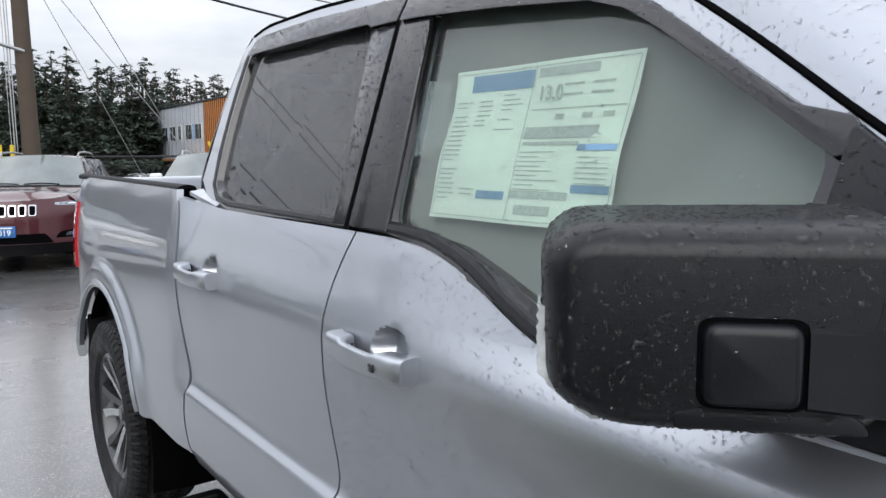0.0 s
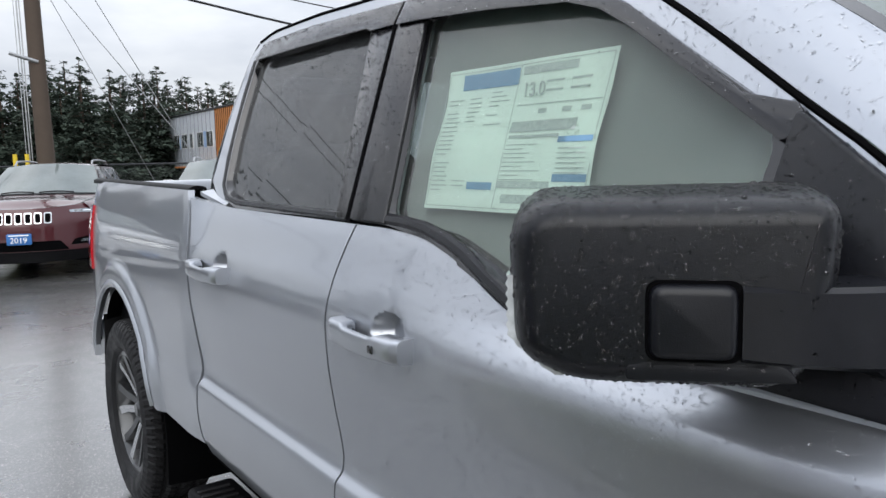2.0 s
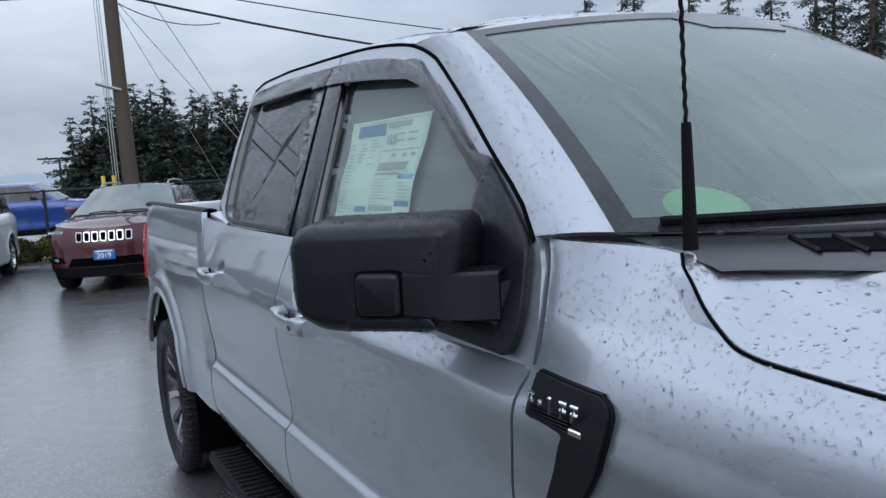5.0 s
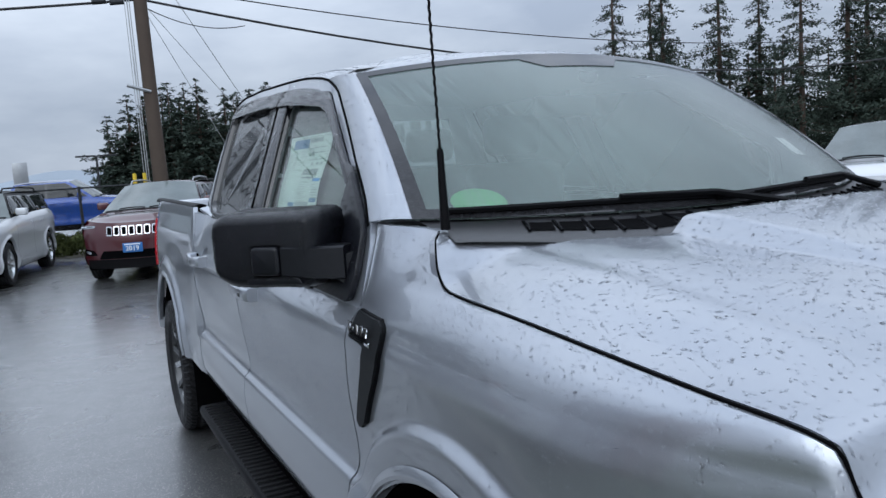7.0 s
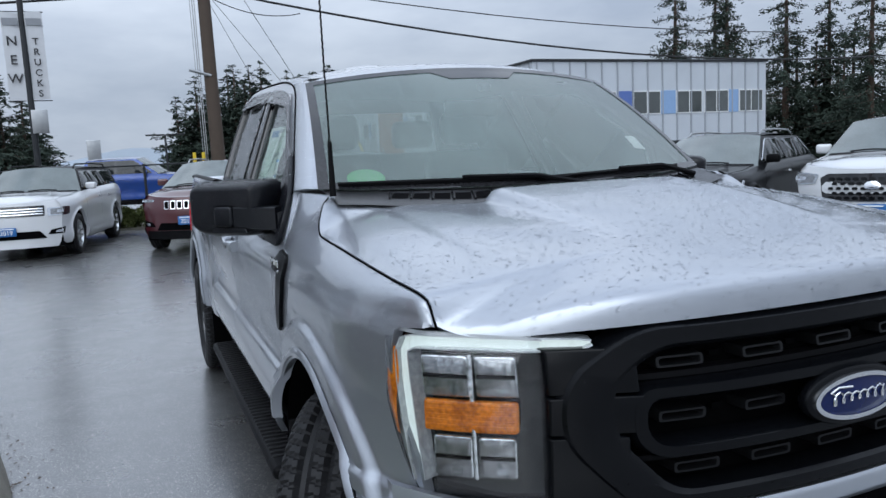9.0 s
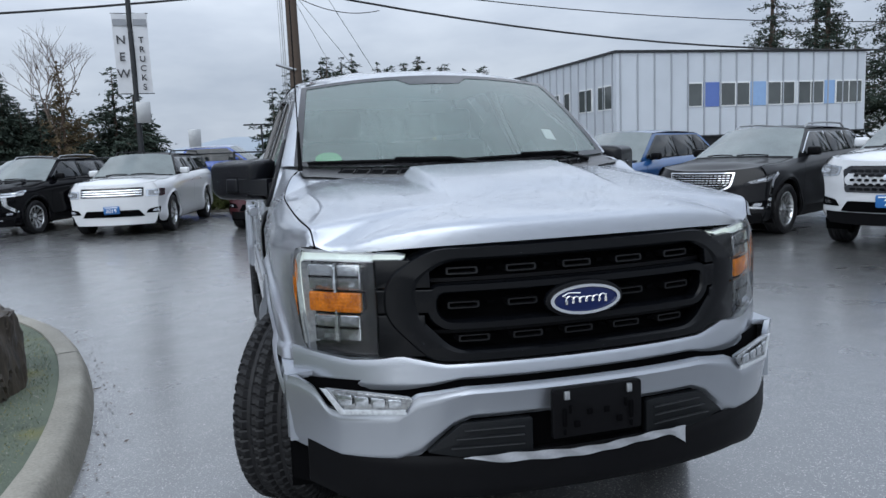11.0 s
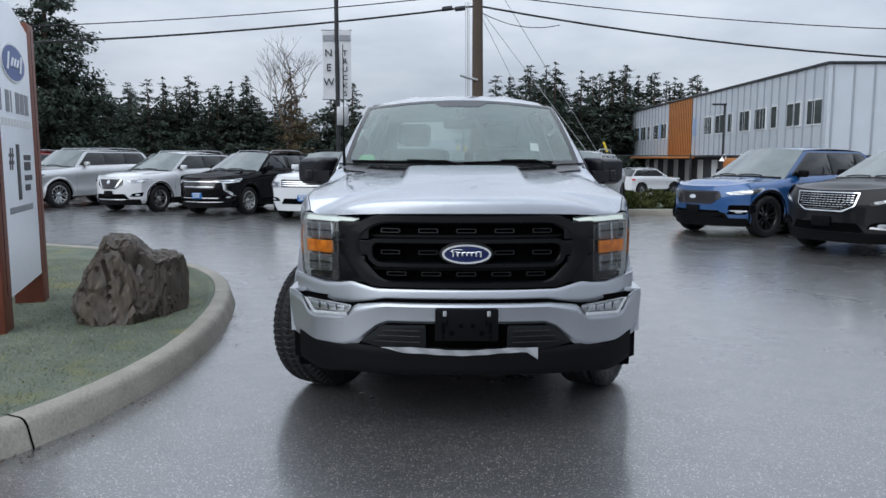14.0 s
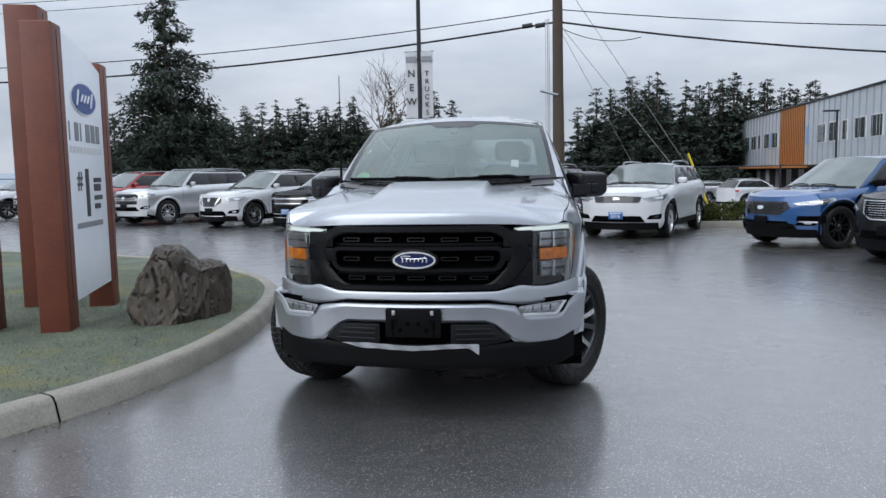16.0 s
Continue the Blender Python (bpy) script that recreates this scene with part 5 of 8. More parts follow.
        return O_ + A * (a * (1 - 0.06 * d / 0.15)) + Vector((0, 0, b * sh)) + N_ * (d - 0.10)
    C = [Vector(p) for p in resample(rounded([(-0.170, 0.098), (0.160, 0.100), (0.162, 0.025), (0.142, -0.074), (0.108, -0.106), (-0.105, -0.106), (-0.166, -0.074)], 0.055, 8), 96)]

    def shrink(d):
        out = []
        for i, p in enumerate(C):
            t = (C[(i + 1) % 96] - C[i - 1]).normalized()
            n = Vector((-t.y, t.x))
            c = Vector((-0.02, 0.0)) - p
            out.append(p + (n if n.dot(c) > 0 else -n) * d)
        return out
    bm = bmesh.new()
    R_ = 0.048
    steps = [(0.004, 0.0), (0.0, 0.006), (0.0, 0.102)] + [(0.6 * R_ * (1 - math.cos(a)), 0.102 + R_ * math.sin(a)) for a in (0.2, 0.4, 0.6, 0.8, 1.0, 1.2, 1.4, 1.57)]
    loft(bm, [[mir(p.x, p.y, d) for p in shrink(i_)] for i_, d in steps])
    bmesh.ops.holes_fill(bm, edges=[e for e in bm.edges if e.is_boundary])
    bmesh.ops.recalc_face_normals(bm, faces=bm.faces)
    mirror = part("side_mirror", bm, M["mirror_plastic"], truck, "large black towing mirror beaded with rain", smooth=50)
    bm = prism(rounded([(-0.0275, -0.0655), (0.062, -0.0655), (0.062, 0.0135), (-0.0275, 0.0135)], 0.014), 0.006, lambda a, b, d: O_ + A * a + Vector((0, 0, b)) + N_ * (0.046 + d))
    part("mirror_groove", bm, M["gap"], mirror)
    bm = prism(rounded([(-0.024, -0.062), (0.056, -0.062), (0.056, 0.010), (-0.024, 0.010)], 0.014), 0.020, lambda a, b, d: O_ + A * a + Vector((0, 0, b)) + N_ * (0.044 + d), r=0.009, seg=3)
    part("mirror_lamp_cover", bm, M["mirror_plastic"], mirror)
    bm = prism([(-0.152, -0.090), (0.130, -0.090), (0.150, 0.085), (-0.150, 0.085)], 0.02, lambda a, b, d: O_ + A * a + Vector((0, 0, b)) + N_ * (d - 0.112))
    part("mirror_back", bm, M["gap"], mirror)
    bm = prism(rounded([(-0.135, -0.082), (0.125, -0.082), (0.130, 0.080), (-0.135, 0.080)], 0.02), 0.006, lambda a, b, d: O_ + A * a + Vector((0, 0, b)) + N_ * (d - 0.120))
    part("mirror_glass", bm, M["chrome"], mirror)
    bm = bmesh.new()
    grid(bm, lambda u, v: O_ + A * (-0.1645 - 0.003 * u + 0.15 * max(0, 0.42 - v) ** 1.3 + 0.0012 * math.sin(v * 60)) + Vector((0, 0, -0.092 + 0.104 * v)) + N_ * (0.020 - 0.055 * u), 6, 60)
    lip(bm, A * 0.01)
    part("mirror_lamp", bm, M["lens_pale"], mirror, "clear ribbed mirror lamp")
    bm = prism(rounded([(-0.046, -0.086), (0.112, -0.084), (0.104, -0.070), (0.088, -0.064), (-0.026, -0.064), (-0.046, -0.070)], 0.006), 0.030, lambda a, b, d: O_ + A * a + Vector((0, 0, b)) + N_ * (0.020 + d), r=0.008, seg=3)
    part("mirror_lip", bm, M["mirror_plastic"], mirror)
    for za, zb in ((-0.064, 0.008),):
        bm = bmesh.new()
        p0, p1 = O_ + A * 0.060 + N_ * 0.027, Vector((s * 0.895, 0.640, 1.335))
        loops = []
        for t in (0, 0.2, 0.4, 0.6, 0.8, 1.0):
            c = p0.lerp(p1, t) + N_ * (0.010 * 4 * t * (1 - t))
            up = Vector((0, 0, 1))
            hh = (zb - za) / 2 + 0.006 * t
            mid = (za + zb) / 2
            d = N_ * (0.030 + 0.010 * t)
            ring_ = [c + up * (mid - hh) - d, c + up * (mid - hh) + d * 0.8, c + up * (mid - hh * 0.88) + d, c + up * (mid + hh * 0.88) + d, c + up * (mid + hh) + d * 0.8, c + up * (mid + hh) - d]
            loops.append(ring_)
        loft(bm, loops)
        bmesh.ops.holes_fill(bm, edges=[e for e in bm.edges if e.is_boundary])
        bmesh.ops.recalc_face_normals(bm, faces=bm.faces)
        part("mirror_arm", bm, M["mirror_plastic"], mirror, smooth=25)
    bm = bmesh.new()
    loft(bm, [[Vector((s * 0.89, y, z)) for y, z in ((0.61, 1.225), (0.79, 1.235), (0.79, 1.32), (0.61, 1.335))], [Vector((s * 0.935, y, z)) for y, z in ((0.63, 1.265), (0.73, 1.275), (0.73, 1.31), (0.63, 1.322))]])
    bmesh.ops.holes_fill(bm, edges=[e for e in bm.edges if e.is_boundary])
    bmesh.ops.recalc_face_normals(bm, faces=bm.faces)
    part("mirror_foot", bm, M["mirror_plastic"], mirror, smooth=25)

# bed floor, front wall, tailgate, rear bumper, underbody
bm = bmesh.new()
box(bm, (-0.84, 2.90, 0.88), (0.84, 4.40, 0.90))
box(bm, (-0.86, 2.885, 0.88), (0.86, 2.91, 1.395))
for s in (-1, 1):
    box(bm, (s * 0.86 - 0.02, 2.90, 0.60), (s * 0.86 + 0.02, 4.40, 1.40))
part("bed_liner", bm, M["black_plastic"], truck)
part("tailgate", rbox((-0.86, 4.38, 0.80), (0.86, 4.44, 1.41), 0.015), M["silver"], truck)
part("rear_bumper", rbox((-0.94, 4.42, 0.52), (0.94, 4.60, 0.72), 0.03), M["silver"], truck)
# plain near-black boxes fill the body, shade painted as colour
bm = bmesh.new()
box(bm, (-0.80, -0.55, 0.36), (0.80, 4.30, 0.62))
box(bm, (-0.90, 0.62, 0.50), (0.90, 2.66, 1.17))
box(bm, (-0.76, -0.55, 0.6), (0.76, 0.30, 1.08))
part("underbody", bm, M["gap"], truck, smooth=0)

# cabin: dashboard, wheel, seats
part("dashboard", rbox((-0.74, 0.50, 1.02), (0.74, 0.98, 1.30), 0.06, 4), M["trim_grey"], truck)
bm = bmesh.new()
lathe(bm, [(0.175 + 0.014 * math.cos(a), 0.014 * math.sin(a)) for a in (2 * math.pi * k / 10 for k in range(11))], 32)
bm.transform(Matrix.Translation((0.38, 1.12, 1.20)) @ Matrix.Rotation(radians(90), 4, "Z") @ Matrix.Rotation(radians(24), 4, "Y"))
part("steering_wheel", bm, M["trim_grey"], truck)
for x, y in ((-0.38, 1.55), (0.38, 1.55), (-0.40, 2.45), (0.40, 2.45)):
    w = 0.25 if y < 2 else 0.33
    seat = part("seat", rbox((x - w, y - 0.28, 0.92), (x + w, y + 0.22, 1.06), 0.05, 3), M["seat_cloth"], truck, "dark grey cloth seat")
    part("backrest", rbox((x - w, y + 0.14, 1.0), (x + w, y + 0.28, 1.52), 0.06, 3, Matrix.Translation((0, 0.10, 0)) @ Matrix.Rotation(0, 4, "X")), M["seat_cloth"], seat)
    part("headrest", rbox((x - 0.14, y + 0.27, 1.55), (x + 0.14, y + 0.38, 1.73), 0.045, 3), M["seat_cloth"], seat)


# ---- wheels ----
def tyre_mesh(R, r_rim, half, blocks=60):
    bm = bmesh.new()
    prof = [(r_rim, -half * 0.80), (r_rim + 0.025, -half * 0.96), (r_rim + (R - r_rim) * 0.55, -half * 1.06), (R - 0.030, -half * 1.0), (R - 0.010, -half * 0.90)]
    n_t = 17
    cross = prof + [(R, half * (-0.82 + 1.64 * k / (n_t - 1))) for k in range(n_t)] + [(r, -x) for r, x in prof[::-1]]
    n = blocks * (6 if blocks > 40 else 3)

    def pt(u, v):
        i = round(v * (len(cross) - 1))
        r, x = cross[i]
        k = round(u * n) % n
        j = i - len(prof)
        if 0 <= j < n_t:
            groove = j in (3, 4, 8, 12, 13)
            lug = (k + (j if j < 9 else -j)) % 6 == 0
            r -= 0.013 if groove else (0.011 if lug else 0.0)
            r -= 0.010 * (x / half) ** 4
        elif r > R - 0.04 and k % 6 < 2:
            r -= 0.009
        a = 2 * math.pi * k / n
        return (x, r * math.cos(a), r * math.sin(a))
    grid(bm, pt, n, len(cross) - 1, flip=True, closed_u=True)
    return bm


def wheel(parent, m, R, r_rim, half, spokes, rim, face, twin=True, blocks=60, label="", style=0):
    """A tyre with its alloy rim; the outer face looks along local +x."""
    bm = tyre_mesh(R, r_rim, half, blocks)
    bm.transform(m)
    wh = part("wheel", bm, M["rubber"], parent, label or "wet black tyre on an alloy rim", smooth=14)
    bm = bmesh.new()
    lathe(bm, [(r_rim + 0.006, half * 0.84), (r_rim - 0.012, half * 0.86), (r_rim - 0.022, half * 0.70), (r_rim - 0.03, -half * 0.6), (0.06, -half * 0.6)], 48)
    bm.transform(m)
    part("rim", bm, M[rim], wh)
    bm = bmesh.new()
    lathe(bm, [(0.0, half * 0.66), (0.028, half * 0.66), (0.038, half * 0.58), (0.075, half * 0.52), (0.085, half * 0.30)], 32)
    bm.transform(m)
    part("hub_cap", bm, M[rim], wh)
    for k in range(spokes):
        for d in ((-1, 1) if twin else (0,)):
            a = 2 * math.pi * k / spokes
            sp = bmesh.new()
            w0, w1 = (0.016, 0.020) if twin else (0.030, 0.040)
            for q, (rr, off, w) in enumerate(((0.06, 0.018, w0), (0.5 * (0.06 + r_rim), 0.034, w0 * 1.05), (r_rim - 0.018, 0.062, w1))):
                for t in (-1, 1):
                    for x in (half * (0.50 + 0.16 * q) - 0.03, half * (0.50 + 0.16 * q)):
                        c = Vector((x, rr, d * off + t * w))
                        sp.verts.new(Matrix.Rotation(a, 3, "X") @ c)
            sp.verts.ensure_lookup_table()
            V = sp.verts
            for q in (0, 4):
                for f in ((0, 1, 5, 4), (2, 6, 7, 3), (1, 3, 7, 5)):
                    sp.faces.new([V[q + i] for i in f])
            bmesh.ops.recalc_face_normals(sp, faces=sp.faces)
            sp.transform(m)
            part("spoke", sp, M[face if (d != -1 or style == 0) else rim], wh, smooth=0)
    return wh


STEER = -29
for s in (-1, 1):
    m = Matrix.Translation((s * 0.845, AXLE_F, TYRE_R)) @ Matrix.Rotation(radians(STEER), 4, "Z") @ Matrix.Rotation(0 if s > 0 else math.pi, 4, "Z")
    wheel(truck, m, TYRE_R, 0.262, 0.138, 6, "rim_dark", "rim_silver", True, 64, "wet all-terrain tyre on a dark six-spoke rim", 1)
    m = Matrix.Translation((s * 0.845, AXLE_R, TYRE_R)) @ Matrix.Rotation(0 if s > 0 else math.pi, 4, "Z")
    wheel(truck, m, TYRE_R, 0.262, 0.138, 6, "rim_dark", "rim_silver", True, 64, "wet all-terrain tyre on a dark six-spoke rim", 1)

# headlight outlines: across in half widths (past about 0.9 round the corner), up from the nose
LAMPS = {
    "bars": [(0.55, -0.12), (0.66, -0.19), (0.98, -0.17), (1.20, -0.08), (1.18, -0.04), (0.85, -0.06)],
    "edge": [(0.60, -0.13), (0.68, -0.165), (1.02, -0.15), (1.26, -0.075), (1.22, -0.035), (0.92, -0.065)],
    "shield": [(0.64, -0.20), (0.70, -0.235), (0.98, -0.18), (1.16, -0.10), (1.14, -0.05), (0.98, -0.08)],
    "vee": [(0.56, -0.10), (0.70, -0.18), (0.98, -0.16), (1.22, -0.09), (1.20, -0.05), (0.85, -0.07)],
    "dyn": [(0.42, -0.09), (0.55, -0.135), (0.98, -0.13), (1.26, -0.06), (1.24, -0.03), (0.85, -0.065)],
    "truck": [(0.62, -0.08), (0.66, -0.19), (0.92, -0.21), (1.12, -0.16), (1.14, -0.07), (0.9, -0.05)],
    "slots": [(0.64, -0.05), (0.66, -0.085), (0.98, -0.10), (1.16, -0.08), (1.16, -0.05), (0.95, -0.04)],
    "flex": [(0.66, -0.12), (0.66, -0.26), (0.98, -0.26), (1.13, -0.25), (1.13, -0.12), (0.95, -0.11)],
    "tiger": [(0.54, -0.13), (0.72, -0.21), (1.0, -0.17), (1.24, -0.08), (1.22, -0.03), (0.85, -0.08)],
}


# ---- parked cars: built about the middle of the front axle, nose to -y ----
def car(name, label, colour, at, turn, W=1.86, H=1.68, fo=0.90, wb=2.70, ro=0.92, R=0.36, nose=0.92, cowl=1.08, belt_z=1.12, yc=0.45, yt=1.25, yr=3.0, yb=3.45,
        clear=0.24, bow=0.34, trim="black_plastic", rim="rim_dark", face="rim_silver", spokes=5, twin=True, style="bars", plate="", rails=True, bed=False, roof_mat=None, light="lens_clear", group="parked cars",
        lamp=None, screen_mat="glass_sky_pale", chrome_line=False):
    tot = wb + ro
    ob = thing(name, label, "car", group, pose(*at, 0, 0, turn))
    P = M[colour]
    hw = W / 2
    top = table([-fo, -fo + 0.12, -fo + 0.35, 0.0, yc, yc + 0.5, tot - 0.6, tot], [nose - 0.06, nose, nose + 0.035, nose + (cowl - nose) * 0.55, cowl, belt_z, belt_z + 0.05, belt_z + 0.02])
    vprof = table([0, 0.06, 0.18, 0.38, 0.55, 0.78, 0.92, 1.0], [0.925, 0.965, 0.99, 0.968, 0.975, 1.0, 0.965, 0.90])

    def half(y, z):
        v = (z - clear) / (top(y) - clear)
        w = hw * vprof(min(1, max(0, v)))
        if y < 0.1:
            w -= 0.17 * ((0.1 - y) / (fo + 0.1)) ** 2.2
        if y > wb:
            w -= 0.11 * ((y - wb) / ro) ** 2.2
        for ya in (0, wb):
            r = math.hypot(y - ya, z - R)
            w += 0.018 * smoothstep(R + 0.14, R + 0.10, r)
        return w

    def low(y):
        z = clear
        for ya in (0.0, wb):
            d = abs(y - ya)
            if d < R + 0.065:
                z = max(z, R + math.sqrt((R + 0.065) ** 2 - d * d))
        return z
    y0, y1 = -fo + bow, tot - 0.16
    bm = bmesh.new()
    for s in (-1, 1):
        def side(u, v):
            y = y0 + (y1 - y0) * u
            lo = low(y)
            z = lo + (top(y) - lo) * v
            return (s * half(y, z), y, z)
        grid(bm, side, 72, 14, flip=(s > 0))

    def fy(x, z=0.6):
        e = half(y0, min(z, top(y0)))
        return -fo + bow * min(1.0, abs(x) / e) ** 2.4 + 0.05 * smoothstep(0.6, 1.0, (z - clear) / (nose - clear)) + 0.04 * smoothstep(0.35, 0.0, (z - clear) / (nose - clear))

    def wrap(a, z, off):
        e = half(y0, min(z, top(y0)))
        if abs(a) <= e:
            return (a, fy(a, z) - off, z)
        y = y0 + abs(a) - e
        return (math.copysign(half(y, min(z, top(y) - 0.005)) + off, a), y, z)

    def wrap_patch(nm, pts, mt, off=0.012, depth=0.02, parent=None, r=0.0, label=""):
        """A piece laid on the curved front, bent to it."""
        return part(nm, prism(rounded(pts, 0.02, 3), depth, lambda a, b, d: wrap(a, b, off - depth + d), r=r, step=0.055), M[mt], parent or ob, label)

    def front(u, v):
        t = 2 * u - 1
        zt = nose - 0.02 + (top(y0) - nose + 0.02) * abs(t) ** 2.4
        z = clear + (zt - clear) * v
        x = t * half(y0, z)
        return (x, fy(x, z), z)
    grid(bm, front, 32, 14)

    def rear(u, v):
        t = 2 * u - 1
        z = clear + 0.1 + (top(y1) - clear - 0.1) * v
        x = t * half(y1, z)
        return (x, y1 + 0.16 * (1 - abs(t) ** 2.6), z)
    grid(bm, rear, 16, 8, flip=True)
    bmesh.ops.remove_doubles(bm, verts=bm.verts, dist=0.002)
    body = part("body", bm, P, ob, smooth=40)
    bm = bmesh.new()

    def hood_f(u, v):
        t = 2 * u - 1
        zt = nose - 0.02 + (top(y0) - nose + 0.02) * abs(t) ** 2.4
        xe = half(y0, zt) * t
        ya = fy(xe, zt)
        yb_ = yc + 0.06 - 0.22 * (1 - t * t)
        y = ya + (yb_ - ya) * v
        x = t * half(max(y, y0), top(max(y, y0)))
        if y < y0:
            x = xe
        k = 1 - t * t
        z = (zt * (1 - smoothstep(0, 0.25, v)) + top(max(y, y0)) * smoothstep(0, 0.25, v)) + 0.045 * k * smoothstep(0, 0.3, v) + 0.012 * smoothstep(0.62, 0.5, abs(t)) * smoothstep(0.05, 0.4, v)
        return (x, y, z)
    grid(bm, hood_f, 30, 20)
    part("hood", bm, P, ob, smooth=40)
    for s in (-1, 1):
        bm = bmesh.new()
        tube(bm, [Vector(hood_f(0.5 + s * 0.462, 0.06 + 0.90 * k / 14)) + Vector((0, 0, 0.0005)) for k in range(15)], 0.004, 4)
        part("hood_seam", bm, M["gap"], ob)
    # greenhouse
    wr = hw * 0.68
    zroof = H - 0.07

    def gx(y, z):
        k = (z - belt_z) / (zroof - belt_z)
        wb_ = half(min(max(y, yc), y1), top(min(max(y, yc), y1))) - 0.01
        return wb_ + (wr - wb_) * k - 0.03 * k * (1 - k) * -1
    zb0, zb1 = cowl, top(min(yb, y1)) - 0.02
    outline = rounded([(yc + 0.02, zb0), (yt, zroof), (yr, zroof - 0.02), (yb, zb1)], 0.12)
    for s in (-1, 1):
        bm = sheet_with_holes(outline, [], lambda a, b: (s * gx(a, b), a, b))
        bmesh.ops.subdivide_edges(bm, edges=bm.edges, cuts=1)
        part("cab_side", bm, M[roof_mat] if roof_mat else P, ob, smooth=40)
        # three side windows, set in one dark band
        c0, c1 = zb0 + 0.045, zroof - 0.045
        slope = lambda z: yc + 0.16 + (yt - yc + 0.0) * (z - zb0) / (zroof - zb0)
        rear_s = lambda z: yb - 0.13 - (yb - yr) * (z - zb1) / (zroof - zb1)
        yB, yC = yt + 0.62, yt + 1.42
        zl = belt_z + 0.035
        wins = [[(slope(zl), zl), (yB - 0.03, zl), (yB - 0.03, c1), (slope(c1) + 0.02, c1)]]
        if bed:
            wins.append([(yB + 0.03, zl), (rear_s(zl) - 0.02, zl), (rear_s(c1), c1), (yB + 0.03, c1)])
        else:
            wins.append([(yB + 0.03, zl), (yC - 0.03, zl + 0.005), (yC - 0.03, c1), (yB + 0.03, c1)])
            wins.append([(yC + 0.03, zl + 0.01), (rear_s(zl) - 0.02, zl + 0.03), (rear_s(c1) - 0.04, c1 - 0.01), (yC + 0.03, c1)])
        big = [wins[0][0], *( [wins[-1][1]]), wins[-1][2], wins[0][3]]
        cx = Vector((sum(p[0] for p in big) / 4, sum(p[1] for p in big) / 4))
        big = [Vector(p) + (Vector(p) - cx).normalized() * 0.03 for p in big]
        bm = prism(rounded(big, 0.06), 0.006, lambda a, b, d: (s * (gx(a, b) + 0.002 + d), a, b))
        band = part("window_surround", bm, M["chrome" if chrome_line else "gloss_black"], ob)
        for w_ in wins:
            bm = prism(rounded(w_, 0.04), 0.006, lambda a, b, d: (s * (gx(a, b) + 0.006 + d), a, b), r=0.002)
            part("side_window", bm, M["glass_car"], ob, "dark tinted side glass")
        # mirror, handles, door seams
        mx = gx(yc + 0.42, belt_z + 0.05)
        bm = rbox((-0.10, -0.055, -0.065), (0.10, 0.055, 0.065), 0.035, 3, Matrix.Translation((s * (mx + 0.13), yc + 0.42, belt_z + 0.07)) @ Matrix.Rotation(s * -0.18, 4, "Z"))
        mr = part("side_mirror", bm, M["black_plastic"] if colour in ("black_paint", "grey_paint", "blue_paint") else P, ob)
        part("mirror_arm", rbox((s * (mx + 0.02) - 0.05, yc + 0.39, belt_z - 0.005), (s * (mx + 0.02) + 0.05, yc + 0.45, belt_z + 0.03), 0.01), M["black_plastic"], mr)
        for ya in (yB - 0.16, yC - 0.14 if not bed else yB + 0.62):
            zz = belt_z - 0.15
            part("door_handle", rbox((s * (half(ya, zz) + 0.012) - 0.012, ya - 0.09, zz - 0.014), (s * (half(ya, zz) + 0.012) + 0.012, ya + 0.09, zz + 0.014), 0.008), P if not chrome_line else M["chrome"], body)
        for ya, bend in ((R + 0.20, 0.0), (yB, 0.0), (min(yC + 0.02, wb - R + 0.05) if not bed else yB + 0.85, 0.12)):
            bm = bmesh.new()
            grid(bm, lambda u, v: (s * (half(ya, clear + 0.08 + (top(ya) - clear - 0.1) * v) + 0.0015), ya + 0.006 * u + bend * v, clear + 0.08 + (top(ya) - clear - 0.1) * v), 1, 12, flip=(s > 0))
            part("door_seam", bm, M["gap"], body, smooth=0)
        # cladding at sill and arches
        bm = bmesh.new()
        grid(bm, lambda u, v: (s * (half(R + 0.08 + (wb - 2 * R - 0.16) * u, clear + 0.14 * v) + 0.010), R + 0.08 + (wb - 2 * R - 0.16) * u, clear + 0.14 * v), 16, 4, flip=(s > 0))
        lip(bm, (-s * 0.03, 0, 0))
        part("sill", bm, M[trim], ob)
        for ya in (0.0, wb):
            bm = bmesh.new()

            def ring_(u, v):
                a = -0.25 + (math.pi + 0.5) * u
                r = R + 0.062 + 0.05 * v
                y, z = ya + r * math.cos(a), R + r * math.sin(a)
                return (s * (half(min(max(y, y0), y1), max(z, clear)) + (0.012 if 0 < v < 1 else -0.03 if v == 0 else 0.0)), y, max(z, clear - 0.02))
            grid(bm, ring_, 28, 3, flip=(s < 0))
            part("wheel_arch", bm, M[trim], ob)
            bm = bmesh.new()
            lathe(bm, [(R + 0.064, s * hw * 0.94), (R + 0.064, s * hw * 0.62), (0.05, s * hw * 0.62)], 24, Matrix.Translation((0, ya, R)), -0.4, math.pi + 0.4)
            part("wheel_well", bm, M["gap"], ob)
            m = Matrix.Translation((s * (hw - 0.135), ya, R)) @ Matrix.Rotation(0 if s > 0 else math.pi, 4, "Z")
            wheel(ob, m, R, R * 0.66, 0.115, spokes, rim, face, twin, 16, "wet black tyre on an alloy rim")
        # lamps, wrapped round the corner on to the flank
        pts = [(s * hw * fx, nose + dz) for fx, dz in LAMPS.get(style, LAMPS["bars"])]
        hl = wrap_patch("headlight", pts, light, 0.010, 0.02, label="clear headlight")
        cx = sum(p[0] for p in pts) / len(pts)
